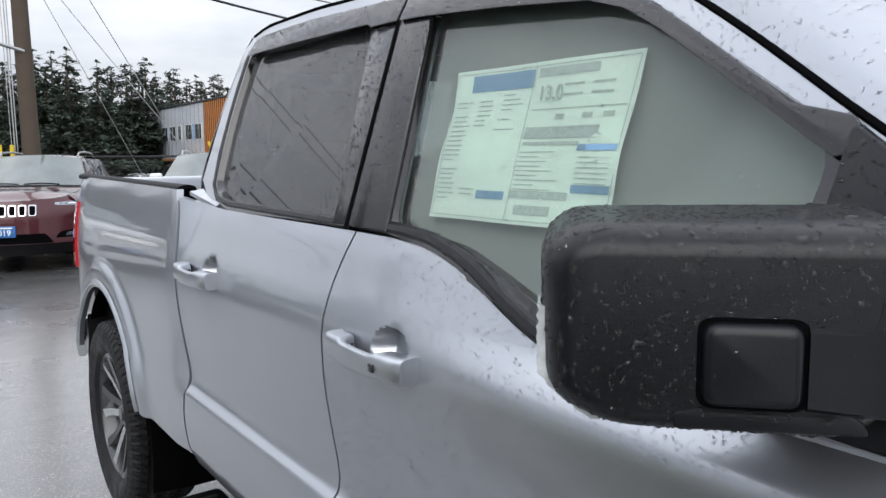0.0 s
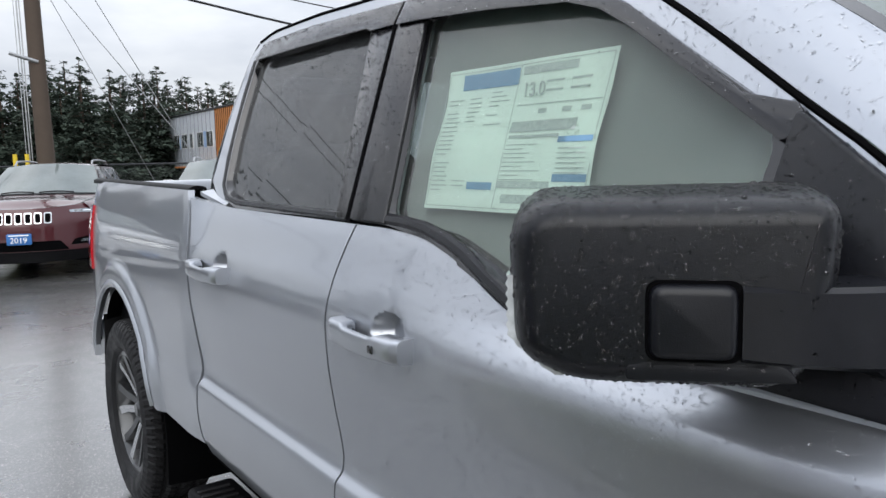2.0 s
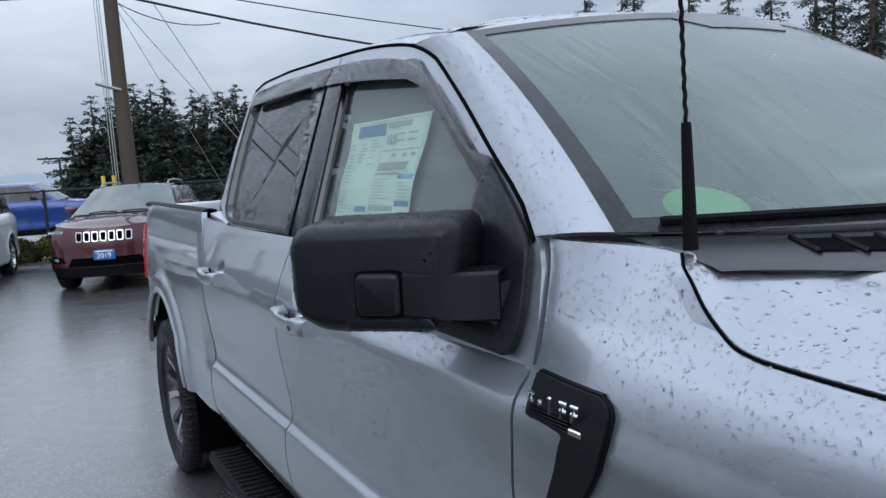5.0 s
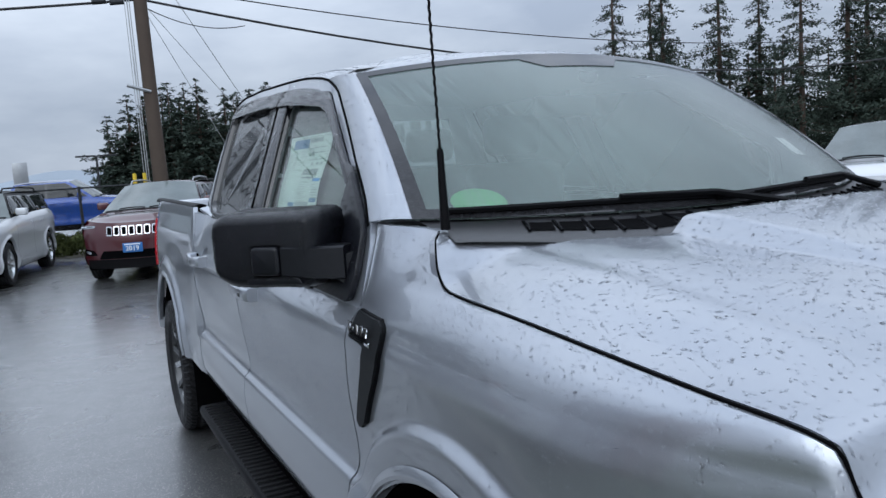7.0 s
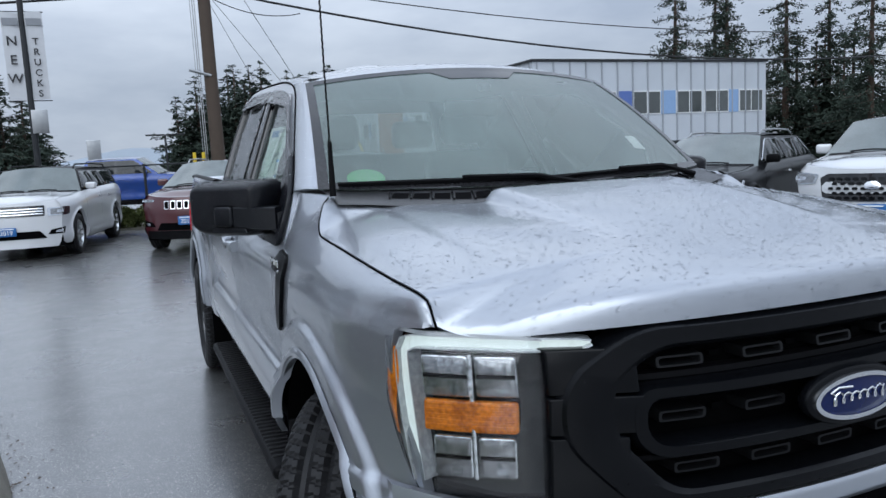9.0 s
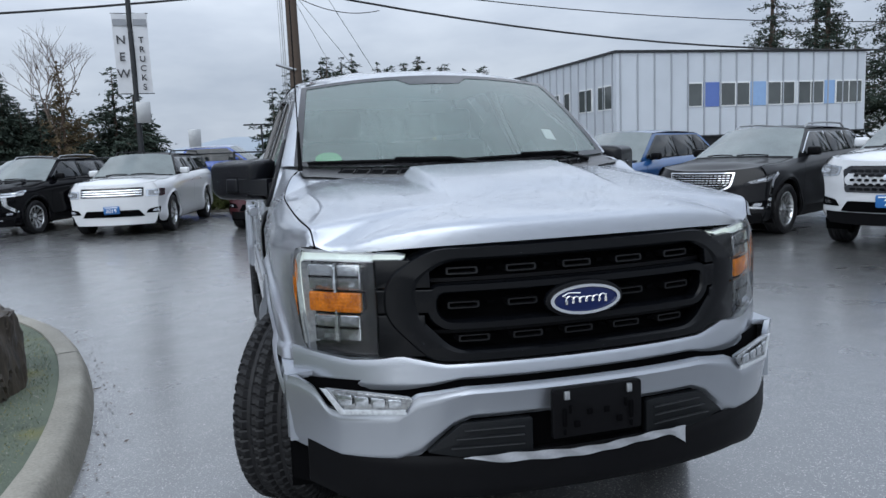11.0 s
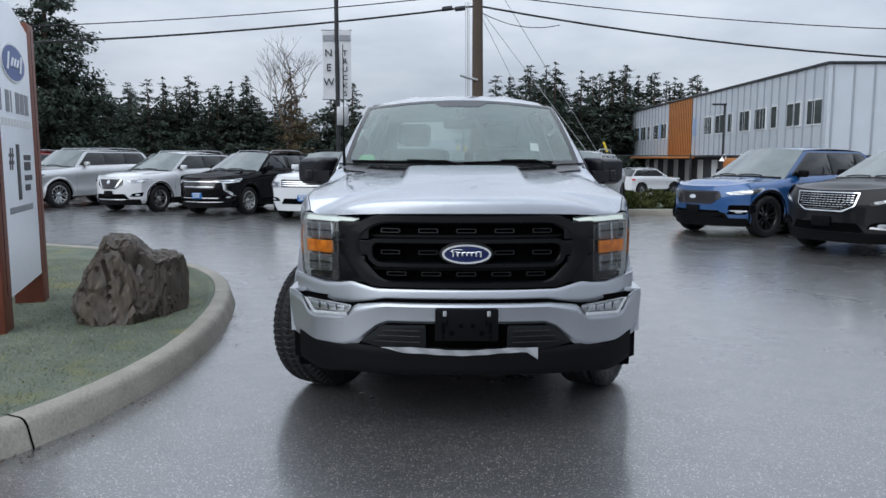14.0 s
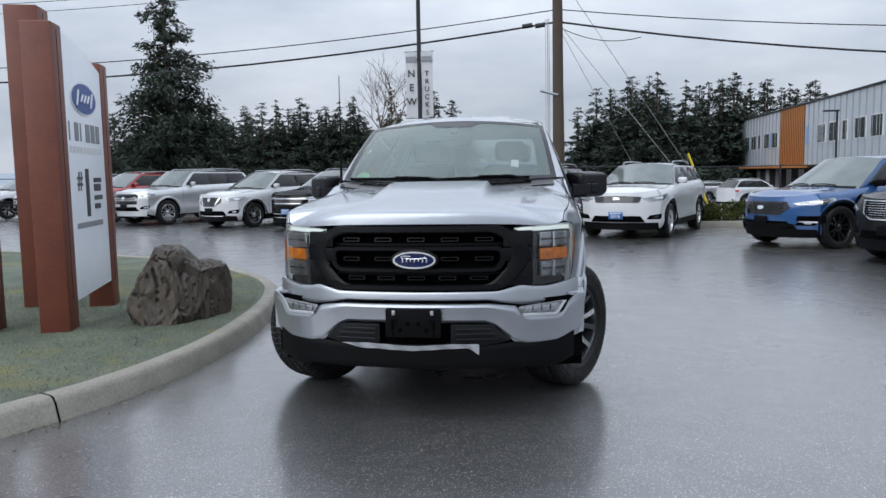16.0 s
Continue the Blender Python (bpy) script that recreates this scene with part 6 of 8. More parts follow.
        cz = sum(p[1] for p in pts) / len(pts)
        for k, (q, mt) in enumerate(((0.80, "lens_grey"), (0.42, "chrome_wet"))):
            wrap_patch("reflector", [(cx + (x - cx) * q, cz + (z - cz) * (q - 0.08)) for x, z in pts], mt, 0.013 + 0.004 * k, 0.01, hl)
        fog = wrap_patch("fog_lamp", [(s * hw * 0.64, clear + 0.19), (s * hw * 0.90, clear + 0.19), (s * hw * 0.96, clear + 0.31), (s * hw * 0.70, clear + 0.27)], "gap", 0.008)
        wrap_patch("lens", [(s * hw * 0.76, clear + 0.215), (s * hw * 0.86, clear + 0.215), (s * hw * 0.88, clear + 0.265), (s * hw * 0.78, clear + 0.26)], "chrome_wet", 0.014, 0.012, fog)
        bm = bmesh.new()
        grid(bm, lambda u, v: (s * (half(y1 - 0.22 + 0.24 * u if u < 0.9 else y1, belt_z - 0.2 + 0.2 * v) + 0.006), y1 - 0.22 + 0.24 * u, belt_z - 0.22 + 0.2 * v), 5, 4, flip=(s > 0))
        part("tail_lamp", bm, M["red_lens"], ob, "red tail lamp")
        if rails:
            bm = bmesh.new()
            xr = wr - 0.07
            tube(bm, [(s * xr, yt + 0.15, H - 0.05), (s * xr, yt + 0.28, H + 0.02), (s * xr, (yt + yr) / 2, H + 0.035), (s * xr, yr - 0.25, H + 0.015), (s * xr, yr - 0.10, H - 0.05)], 0.016, 8)
            part("roof_rail", bm, M["steel" if rails == 1 else "black_plastic"], ob)
    # windscreen, roof, rear glass
    def a_edge(v):
        return Vector((gx(yc, zb0) * (1 - v) + wr * v, (yc + 0.02) * (1 - v) + yt * v, zb0 * (1 - v) + (zroof - 0.0) * v))

    def wscr(u, v):
        t = 2 * u - 1
        e = a_edge(v)
        return (e.x * t, e.y - (0.26 - 0.13 * v) * (1 - t * t), e.z + (0.02 + 0.03 * v) * (1 - t * t))
    # windscreen sheet, its pale colour stands in for mirrored sky
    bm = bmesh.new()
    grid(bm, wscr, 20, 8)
    ws_ = part("windscreen", bm, M[screen_mat], ob, "wet windscreen, reflected sky in its pale tint")
    bm = bmesh.new()
    grid(bm, lambda u, v: Vector(wscr(0.03 + 0.94 * u, 0.055 * v)) + Vector((0, -0.004, 0.005)), 20, 1)
    part("cowl", bm, M["black_plastic"], ob)
    for xa in (-0.62, 0.02):
        bm = bmesh.new()
        tube(bm, [Vector(wscr(0.5 + (xa + 0.55 * k / 6) * 0.5, 0.06 + 0.03 * math.sin(k / 6 * 3.1))) + Vector((0, -0.012, 0.014)) for k in range(7)], 0.010, 5)
        part("wiper", bm, M["black_plastic"], ob)

    def roof_f(u, v):
        t = 2 * u - 1
        e0 = Vector(wscr(u, 1.0))
        y = e0.y * (1 - v) + (yr - 0.02) * v
        z = e0.z * (1 - v) + (zroof - 0.02 + 0.05 * (1 - t * t)) * v + 0.035 * math.sin(math.pi * min(1, v * 1.0)) ** 0.8
        return (wr * t, y, z)
    bm = bmesh.new()
    grid(bm, roof_f, 20, 14)
    part("roof", bm, M[roof_mat] if roof_mat else P, ob)
    bm = bmesh.new()

    def rglass(u, v):
        t = 2 * u - 1
        return (t * (gx(yb, zb1) * v + wr * (1 - v)), (yr - 0.02) * (1 - v) + yb * v + 0.08 * (1 - t * t) * v, (zroof - 0.02) * (1 - v) + zb1 * v + 0.05 * (1 - t * t) * (1 - v))
    grid(bm, rglass, 12, 6)
    part("rear_glass", bm, M["glass_car"], ob)
    bm = bmesh.new()
    grid(bm, lambda u, v: ((2 * u - 1) * (half(min(yc + (y1 - yc) * v, y1), top(yc + (y1 - yc) * v)) - 0.002), yc - 0.2 * (1 - v) + (y1 + 0.1 - yc) * v, top(yc + (y1 - yc) * v) - 0.03), 6, 10)
    part("deck", bm, M["black_plastic"], ob)
    bm = bmesh.new()
    box(bm, (-hw * 0.86, y0, clear - 0.03), (hw * 0.86, y1, clear + 0.28))
    part("underbody", bm, M["gap"], ob, smooth=0)
    # front: lower intake, chin, grille, plate
    face_patch = wrap_patch
    bm = bmesh.new()
    grid(bm, lambda u, v: ((2 * u - 1) * (half(y0, clear + 0.02) * 0.99), fy((2 * u - 1) * half(y0, clear + 0.02) * 0.99, clear + 0.1 * v) - 0.012, clear - 0.03 + 0.15 * v), 24, 3)
    lip(bm, (0, 0.03, 0))
    part("chin", bm, M[trim], ob)
    face_patch("lower_intake", [(-hw * 0.62, clear + 0.13), (hw * 0.62, clear + 0.13), (hw * 0.52, clear + 0.26), (-hw * 0.52, clear + 0.26)], "gap")
    gz0, gz1 = nose - 0.27, nose - 0.07
    if style == "slots":
        for k in range(7):
            x = (k - 3) * 0.118
            sl = face_patch("grille_slot", [(x - 0.044, gz0 + 0.05), (x + 0.044, gz0 + 0.05), (x + 0.046, gz1), (x - 0.046, gz1)], "chrome", 0.014)
            face_patch("slot_opening", [(x - 0.032, gz0 + 0.065), (x + 0.032, gz0 + 0.065), (x + 0.034, gz1 - 0.015), (x - 0.034, gz1 - 0.015)], "gap", 0.020, parent=sl)
    elif style == "flex":
        face_patch("grille", [(-hw * 0.62, gz0 + 0.02), (hw * 0.62, gz0 + 0.02), (hw * 0.62, gz1), (-hw * 0.62, gz1)], "gloss_black")
        for z in (gz0 + 0.055, gz0 + 0.10, gz0 + 0.145):
            face_patch("grille_bar", [(-hw * 0.60, z - 0.013), (hw * 0.60, z - 0.013), (hw * 0.60, z + 0.013), (-hw * 0.60, z + 0.013)], "chrome", 0.022, 0.02, r=0.004)
    elif style == "shield":
        g = face_patch("grille", [(-hw * 0.33, gz0 - 0.06), (hw * 0.33, gz0 - 0.06), (hw * 0.50, gz0 + 0.03), (hw * 0.54, gz1 + 0.03), (-hw * 0.54, gz1 + 0.03), (-hw * 0.50, gz0 + 0.03)], "chrome", 0.016)
        face_patch("grille_field", [(-hw * 0.31, gz0 - 0.04), (hw * 0.31, gz0 - 0.04), (hw * 0.475, gz0 + 0.04), (hw * 0.51, gz1 + 0.012), (-hw * 0.51, gz1 + 0.012), (-hw * 0.475, gz0 + 0.04)], "gap", 0.022, parent=g)
        for i in range(7):
            z = gz0 - 0.02 + i * 0.034
            w_ = hw * (0.30 + 0.19 * min(1, (z - gz0 + 0.05) / 0.12))
            for k in range(16):
                xa = -w_ + 2 * w_ * k / 16
                face_patch("mesh_bar", [(xa + 0.006, z - 0.0045), (xa + 2 * w_ / 16 - 0.009, z - 0.0045), (xa + 2 * w_ / 16 - 0.009, z + 0.0045), (xa + 0.006, z + 0.0045)], "chrome", 0.030, 0.012, parent=g, r=0.0)
        for s in (-1, 1):
            face_patch("chrome_blade", [(s * hw * 0.68, clear + 0.19), (s * hw * 0.98, clear + 0.17), (s * hw * 1.02, clear + 0.34), (s * hw * 0.97, clear + 0.33), (s * hw * 0.94, clear + 0.20), (s * hw * 0.70, clear + 0.22)], "chrome", 0.018)
            face_patch("light_blade", [(s * hw * 0.99, clear + 0.36), (s * hw * 1.03, clear + 0.36), (s * hw * 1.08, nose - 0.17), (s * hw * 1.20, nose - 0.08), (s * hw * 1.17, nose - 0.05), (s * hw * 1.02, nose - 0.16)], "chrome", 0.018)
    elif style == "vee":
        face_patch("grille", [(-hw * 0.48, gz0 + 0.06), (-hw * 0.25, gz0 - 0.06), (hw * 0.25, gz0 - 0.06), (hw * 0.48, gz0 + 0.06), (hw * 0.46, gz1), (-hw * 0.46, gz1)], "gloss_black")
        for s in (-1, 1):
            face_patch("grille_chrome", [(s * hw * 0.40, gz1), (s * hw * 0.46, gz1), (s * hw * 0.30, gz0 - 0.03), (s * hw * 0.22, gz0 - 0.03), (s * hw * 0.26, gz0 + 0.01)], "chrome", 0.020, r=0.003)
        face_patch("grille_badge", oval_pts(0, gz0 + 0.13, 0.055, 0.05), "chrome", 0.022)
        face_patch("lower_bar", [(-hw * 0.5, clear + 0.10), (hw * 0.5, clear + 0.10), (hw * 0.55, clear + 0.125), (-hw * 0.55, clear + 0.125)], "chrome", 0.026)
    elif style == "edge":
        g = face_patch("grille", [(-hw * 0.40, gz0 - 0.07), (hw * 0.40, gz0 - 0.07), (hw * 0.56, gz0 + 0.06), (hw * 0.50, gz1 - 0.03), (-hw * 0.50, gz1 - 0.03), (-hw * 0.56, gz0 + 0.06)], "gloss_black", 0.016, label="black mesh grille")
        for i in range(6):
            for k in range(13):
                x, z = (k - 6 + 0.5 * (i % 2)) * 0.066, gz0 - 0.045 + 0.034 * i
                if abs(x) < hw * (0.42 + 0.08 * min(1, i / 3)):
                    face_patch("mesh_cell", [(x - 0.026, z), (x, z - 0.013), (x + 0.026, z), (x, z + 0.013)], "gap", 0.019, 0.01, g)
        face_patch("grille_badge", oval_pts(0, gz0 + 0.06, 0.075, 0.035), "chrome", 0.030, parent=g)
        for s in (-1, 1):
            c = face_patch("side_vent", [(s * hw * 0.66, clear + 0.27), (s * hw * 1.02, clear + 0.25), (s * hw * 1.05, clear + 0.36), (s * hw * 0.68, clear + 0.36)], "gap", 0.012)
            face_patch("chrome_blade", [(s * hw * 0.70, clear + 0.245), (s * hw * 1.06, clear + 0.235), (s * hw * 1.05, clear + 0.35), (s * hw * 1.00, clear + 0.33), (s * hw * 0.98, clear + 0.265), (s * hw * 0.70, clear + 0.27)], "chrome", 0.018, parent=c)
        face_patch("lower_mask", [(-hw * 0.72, clear + 0.02), (hw * 0.72, clear + 0.02), (hw * 0.62, clear + 0.22), (-hw * 0.62, clear + 0.22)], "black_plastic", 0.016)
    elif style == "dyn":
        face_patch("grille", [(-hw * 0.50, gz0 - 0.02), (hw * 0.50, gz0 - 0.02), (hw * 0.56, gz1), (-hw * 0.56, gz1)], "gloss_black")
        for z in (gz0 + 0.02, gz1 - 0.05):
            face_patch("grille_bar", [(-hw * 0.50, z - 0.011), (hw * 0.50, z - 0.011), (hw * 0.52, z + 0.011), (-hw * 0.52, z + 0.011)], "chrome", 0.020, r=0.003)
        for s in (-1, 1):
            face_patch("chrome_blade", [(s * hw * 0.70, gz1 - 0.095), (s * hw * 1.16, gz1 - 0.055), (s * hw * 1.18, gz1 - 0.02), (s * hw * 0.70, gz1 - 0.07)], "chrome", 0.020)
            face_patch("chrome_blade", [(s * hw * 0.70, gz1 - 0.10), (s * hw * 0.80, gz1 - 0.10), (s * hw * 0.80, gz0 - 0.04), (s * hw * 1.0, gz0 - 0.20), (s * hw * 0.92, gz0 - 0.22), (s * hw * 0.73, gz0 - 0.06)], "chrome", 0.021)
        for z, k in ((clear + 0.10, 0.70), (clear + 0.20, 0.62)):
            face_patch("chin_chrome", [(-hw * k, z), (hw * k, z), (hw * k, z + 0.026), (-hw * k, z + 0.026)], "chrome", 0.024, r=0.003)
    elif style == "tiger":
        g = face_patch("grille", [(-hw * 0.50, gz0 + 0.05), (hw * 0.50, gz0 + 0.05), (hw * 0.54, gz1 - 0.03), (hw * 0.2, gz1 - 0.01), (-hw * 0.2, gz1 - 0.01), (-hw * 0.54, gz1 - 0.03)], "gloss_black")
        face_patch("grille_badge", [(-0.07, gz1 - 0.10), (0.07, gz1 - 0.10), (0.07, gz1 - 0.04), (-0.07, gz1 - 0.04)], "chrome", 0.022, r=0.004)
    elif style == "truck":
        g = face_patch("grille", [(-hw * 0.56, gz0 - 0.12), (hw * 0.56, gz0 - 0.12), (hw * 0.60, gz1 - 0.05), (hw * 0.5, gz1), (-hw * 0.5, gz1), (-hw * 0.60, gz1 - 0.05)], "gloss_black")
        for i in range(5):
            for k in range(11):
                x, z = (k - 5 + 0.5 * (i % 2)) * 0.088, gz0 - 0.08 + 0.055 * i
                if abs(x) < hw * 0.53:
                    face_patch("mesh_cell", [(x - 0.032, z - 0.017), (x + 0.032, z - 0.017), (x + 0.026, z + 0.017), (x - 0.026, z + 0.017)], "satin_grey", 0.024, 0.01, parent=g, r=0.0)
        face_patch("grille_badge", oval_pts(0, gz0 + 0.06, 0.085, 0.055), "chrome", 0.030, r=0.003)
    else:
        face_patch("grille", [(-hw * 0.46, gz0), (hw * 0.46, gz0), (hw * 0.52, gz1), (-hw * 0.52, gz1)], "gloss_black")
        face_patch("grille_bar", [(-hw * 0.46, gz0 + 0.09), (hw * 0.46, gz0 + 0.09), (hw * 0.48, gz0 + 0.12), (-hw * 0.48, gz0 + 0.12)], "satin_grey", 0.020, r=0.003)
        face_patch("grille_badge", oval_pts(0, gz0 + 0.105, 0.075, 0.032), "badge_blue", 0.024, r=0.003)
    pz = clear + 0.27 if style != "slots" else clear + 0.30
    pl = face_patch("year_plate" if plate else "plate_holder", [(-0.152, pz - 0.075), (0.152, pz - 0.075), (0.152, pz + 0.075), (-0.152, pz + 0.075)], "plate_blue" if plate else "black_plastic", 0.035, 0.02, r=0.003, label="blue dealer year plate" if plate else "black plate holder")
    if plate:
        digits = text_mesh("plate_text", plate, 0.105, M["white_plastic"], Matrix.Translation((0, 0, pz - 0.014)) @ Matrix.Rotation(radians(90), 4, "X"), pl, 0.001)
        for v in digits.data.vertices:
            v.co.y += fy(v.co.x, v.co.z) - 0.052
        part("plate_line", rbox((-0.12, fy(0, pz) - 0.043, pz + 0.045), (0.12, fy(0, pz) - 0.034, pz + 0.060), 0.001, 1), M["white_plastic"], pl, smooth=0)
    return ob


def oval_pts(x, z, a, b, n=20):
    return [(x + a * math.cos(2 * math.pi * k / n), z + b * math.sin(2 * math.pi * k / n)) for k in range(n)]


def front_at(wx, wy, turn, W):
    """Middle of the front axle of a car whose front wheel on its own left touches the ground near (wx, wy)."""
    a = radians(turn)
    k = W / 2 - 0.05
    return (wx - math.cos(a) * k, wy - math.sin(a) * k, 0)


car("parked_suv", "white boxy SUV with a dark roof and chrome grille bars", "white_paint", front_at(-2.34, 13.45, -11, 1.93), -11, W=1.93, H=1.63, fo=0.92, wb=2.99, ro=1.18, R=0.37, nose=1.02, cowl=1.12, belt_z=1.15, yc=0.55, yt=1.15, yr=3.95, yb=4.12, clear=0.25, bow=0.20, trim="white_paint", rim="rim_silver", spokes=5, style="flex", plate="2019", roof_mat="black_paint", rails=2, light="chrome_wet")
car("parked_suv", "glossy black SUV with chrome front blades, parked in a row", "black_paint", front_at(-5.20, 14.66, -22, 1.81), -22, W=1.81, H=1.63, fo=0.94, wb=2.67, ro=1.0, R=0.36, nose=0.98, cowl=1.10, belt_z=1.13, rim="rim_silver", spokes=9, style="dyn", plate="2022", light="chrome_wet", yr=3.1, yb=3.42)
car("parked_suv", "white crossover SUV with a V-shaped grille, parked in a row", "white_paint", front_at(-7.92, 15.78, -24, 1.84), -24, W=1.84, H=1.63, fo=0.93, wb=2.71, ro=1.02, R=0.36, nose=0.96, cowl=1.08, belt_z=1.12, rim="rim_silver", spokes=5, style="vee", light="lens_clear", yr=3.05, yb=3.45)
car("parked_suv", "silver off-road SUV with roof rails, parked in a row", "pale_silver", front_at(-11.4, 17.2, -24, 1.92), -24, W=1.92, H=1.73, fo=0.94, wb=2.79, ro=1.08, R=0.39, nose=1.06, cowl=1.17, belt_z=1.21, yc=0.55, yt=1.15, yr=3.45, yb=3.68, clear=0.33, bow=0.26, trim="pale_silver", rim="rim_silver", spokes=6, style="truck", light="lens_clear")
car("parked_suv", "red SUV standing behind the sign, parked in a row", "bright_red_paint", front_at(-14.2, 18.7, -24, 1.88), -24, W=1.88, H=1.69, nose=1.04, cowl=1.16, belt_z=1.20, R=0.38, clear=0.30, style="bars")
car("parked_suv", "white SUV at the far end of the row", "white_paint", front_at(-17.3, 20.0, -24, 1.88), -24, W=1.88, H=1.65, style="truck", light="red_lens")
car("parked_suv", "white SUV at the far end of the row", "white_paint", front_at(-20.3, 21.3, -24, 1.88), -24, W=1.88, H=1.65, style="bars")
car("parked_suv", "maroon compact SUV with seven chrome grille slots", "red_paint", front_at(0.62, 12.35, -20, 1.86), -20, W=1.86, H=1.61, fo=0.93, wb=2.71, ro=1.0, R=0.36, nose=0.99, cowl=1.10, belt_z=1.14, yr=3.05, yb=3.45, style="slots", plate="2019", rim="rim_dark", light="lens_clear", clear=0.27)
car("parked_suv", "white crossover SUV with a black grille, parked in a row", "white_paint", front_at(3.22, 11.62, -22, 1.89), -22, W=1.89, H=1.63, fo=0.95, wb=2.78, ro=1.05, R=0.37, nose=1.0, cowl=1.12, belt_z=1.15, yr=3.2, yb=3.62, style="tiger", plate="2016", rim="rim_silver", light="lens_clear")
car("parked_suv", "metallic blue SUV on black wheels, parked nose-in to the lane", "blue_paint", front_at(5.74, 9.02, -62, 1.93), -62, W=1.93, H=1.66, bow=0.46, fo=0.90, wb=2.85, ro=0.98, R=0.385, nose=0.95, cowl=1.06, belt_z=1.09, yr=3.0, yb=3.62, rim="rim_black", face="rim_black", spokes=5, twin=True, style="edge", rails=0, trim="black_plastic")
car("parked_suv", "dark grey luxury SUV with a chrome shield grille", "grey_paint", front_at(6.75, 6.20, -63, 1.90), -63, W=1.90, H=1.61, fo=0.92, wb=2.86, ro=1.04, R=0.375, nose=0.99, cowl=1.10, belt_z=1.13, yr=3.15, yb=3.60, rim="rim_silver", spokes=6, style="shield", chrome_line=True, light="lens_dark")
car("parked_pickup", "white pickup truck with a black honeycomb grille", "white_paint", front_at(7.62, 3.62, -62, 1.91), -62, W=1.91, H=1.73, fo=0.98, wb=3.24, ro=1.17, R=0.39, nose=1.12, cowl=1.22, belt_z=1.24, yc=0.62, yt=1.32, yr=2.55, yb=2.75, clear=0.36, style="truck", bed=True, plate="20", rails=0, trim="black_plastic", roof_mat=None)
car("parked_pickup", "royal blue pickup truck behind the fence", "royal_paint", (0.4, 24.4, 0), 80, W=2.0, H=1.88, fo=1.0, wb=3.6, ro=1.2, R=0.41, nose=1.18, cowl=1.30, belt_z=1.32, yc=0.75, yt=1.45, yr=2.95, yb=3.10, clear=0.40, style="truck", bed=True, rails=0)
car("parked_suv", "white SUV parked across the street behind shrubs", "white_paint", (14.3, 45.4, -0.9), 117, W=1.95, H=1.72, style="bars", nose=1.05, cowl=1.15, belt_z=1.18, R=0.38)
car("parked_suv", "pale silver car parked across the street behind shrubs", "pale_silver", (13.6, 53.0, -0.9), 117, W=1.85, H=1.50, style="bars")

# ---- ground, island, kerbs ----
bm = bmesh.new()
rows_y = [-1500, -300, -60, 0, 20, 26] + [27 + 0.9 * k for k in range(11)] + [40, 60, 120, 400, 1500]
lie = lambda y: -0.9 * smoothstep(26.5, 36, y)
grid(bm, lambda u, v: (-1500 + 3000 * u, rows_y[round(v * (len(rows_y) - 1))], lie(rows_y[round(v * (len(rows_y) - 1))])), 6, len(rows_y) - 1)
structure("ground", bm, M["asphalt"], "wet dark asphalt of a car lot", smooth=0)
ISLAND = [(-2.31, -1.38), (-2.06, -0.78), (-1.95, -0.2), (-1.90, 0.38), (-1.94, 1.10), (-2.05, 1.88), (-2.22, 2.65), (-2.52, 3.50), (-2.98, 4.28), (-3.85, 5.20), (-5.2, 6.30), (-6.85, 7.0), (-9.6, 7.75), (-16.0, 9.0), (-17.0, -6.0), (-6.0, -6.5), (-4.2, -4.6), (-3.1, -2.9)]
isl = [Vector((p.x, p.y, 0)) for p in resample(rounded([(x, y) for x, y in ISLAND], 0.30, 4), 170)]


def inset(loop, d):
    out = []
    for i, p in enumerate(loop):
        t = (loop[(i + 1) % len(loop)] - loop[i - 1]).normalized()
        out.append(p + Vector((-t.y, t.x, 0)) * d)
    return out


area = sum(a.x * b.y - b.x * a.y for a, b in zip(isl, isl[1:] + isl[:1]))
sgn = 1 if area > 0 else -1
lift = lambda loop, z: [Vector((p.x, p.y, z)) for p in loop]
bm = bmesh.new()
loft(bm, [lift(inset(isl, -sgn * 0.035), -0.02), lift(inset(isl, sgn * 0.004), 0.11), lift(inset(isl, sgn * 0.022), 0.135), lift(inset(isl, sgn * 0.045), 0.148), lift(inset(isl, sgn * 0.14), 0.150), lift(inset(isl, sgn * 0.155), 0.142), lift(inset(isl, sgn * 0.16), 0.05)])
kerb = structure("kerb", bm, M["concrete"], "pale weathered concrete kerb round a planted island")
first = min(range(170), key=lambda i: (isl[i] - Vector((-2.14, -1.10, 0))).length)
for k in range(first % 12, 170, 12):
    p, q = inset(isl, 0)[k], inset(isl, sgn * 0.17)[k]
    d = (q - p).normalized()
    t = Vector((-d.y, d.x, 0))
    bm = bmesh.new()
    prof = [(p + d * a, z) for a, z in ((-0.034, 0.0), (0.002, 0.112), (0.020, 0.138), (0.045, 0.151), (0.14, 0.153), (0.158, 0.145))]
    loft(bm, [[Vector((c.x, c.y, z)) + t * 0.006 for c, z in prof], [Vector((c.x, c.y, z)) - t * 0.006 for c, z in prof]], closed=False)
    part("joint", bm, M["gap"], kerb, smooth=0)
bm = bmesh.new()
inner = inset(isl, sgn * 0.15)
bm.faces.new([bm.verts.new((p.x, p.y, 0.13)) for p in inner])
bmesh.ops.triangulate(bm, faces=bm.faces)
structure("island_turf", bm, M["turf"], "grey-green mossy artificial turf on the island", smooth=0)

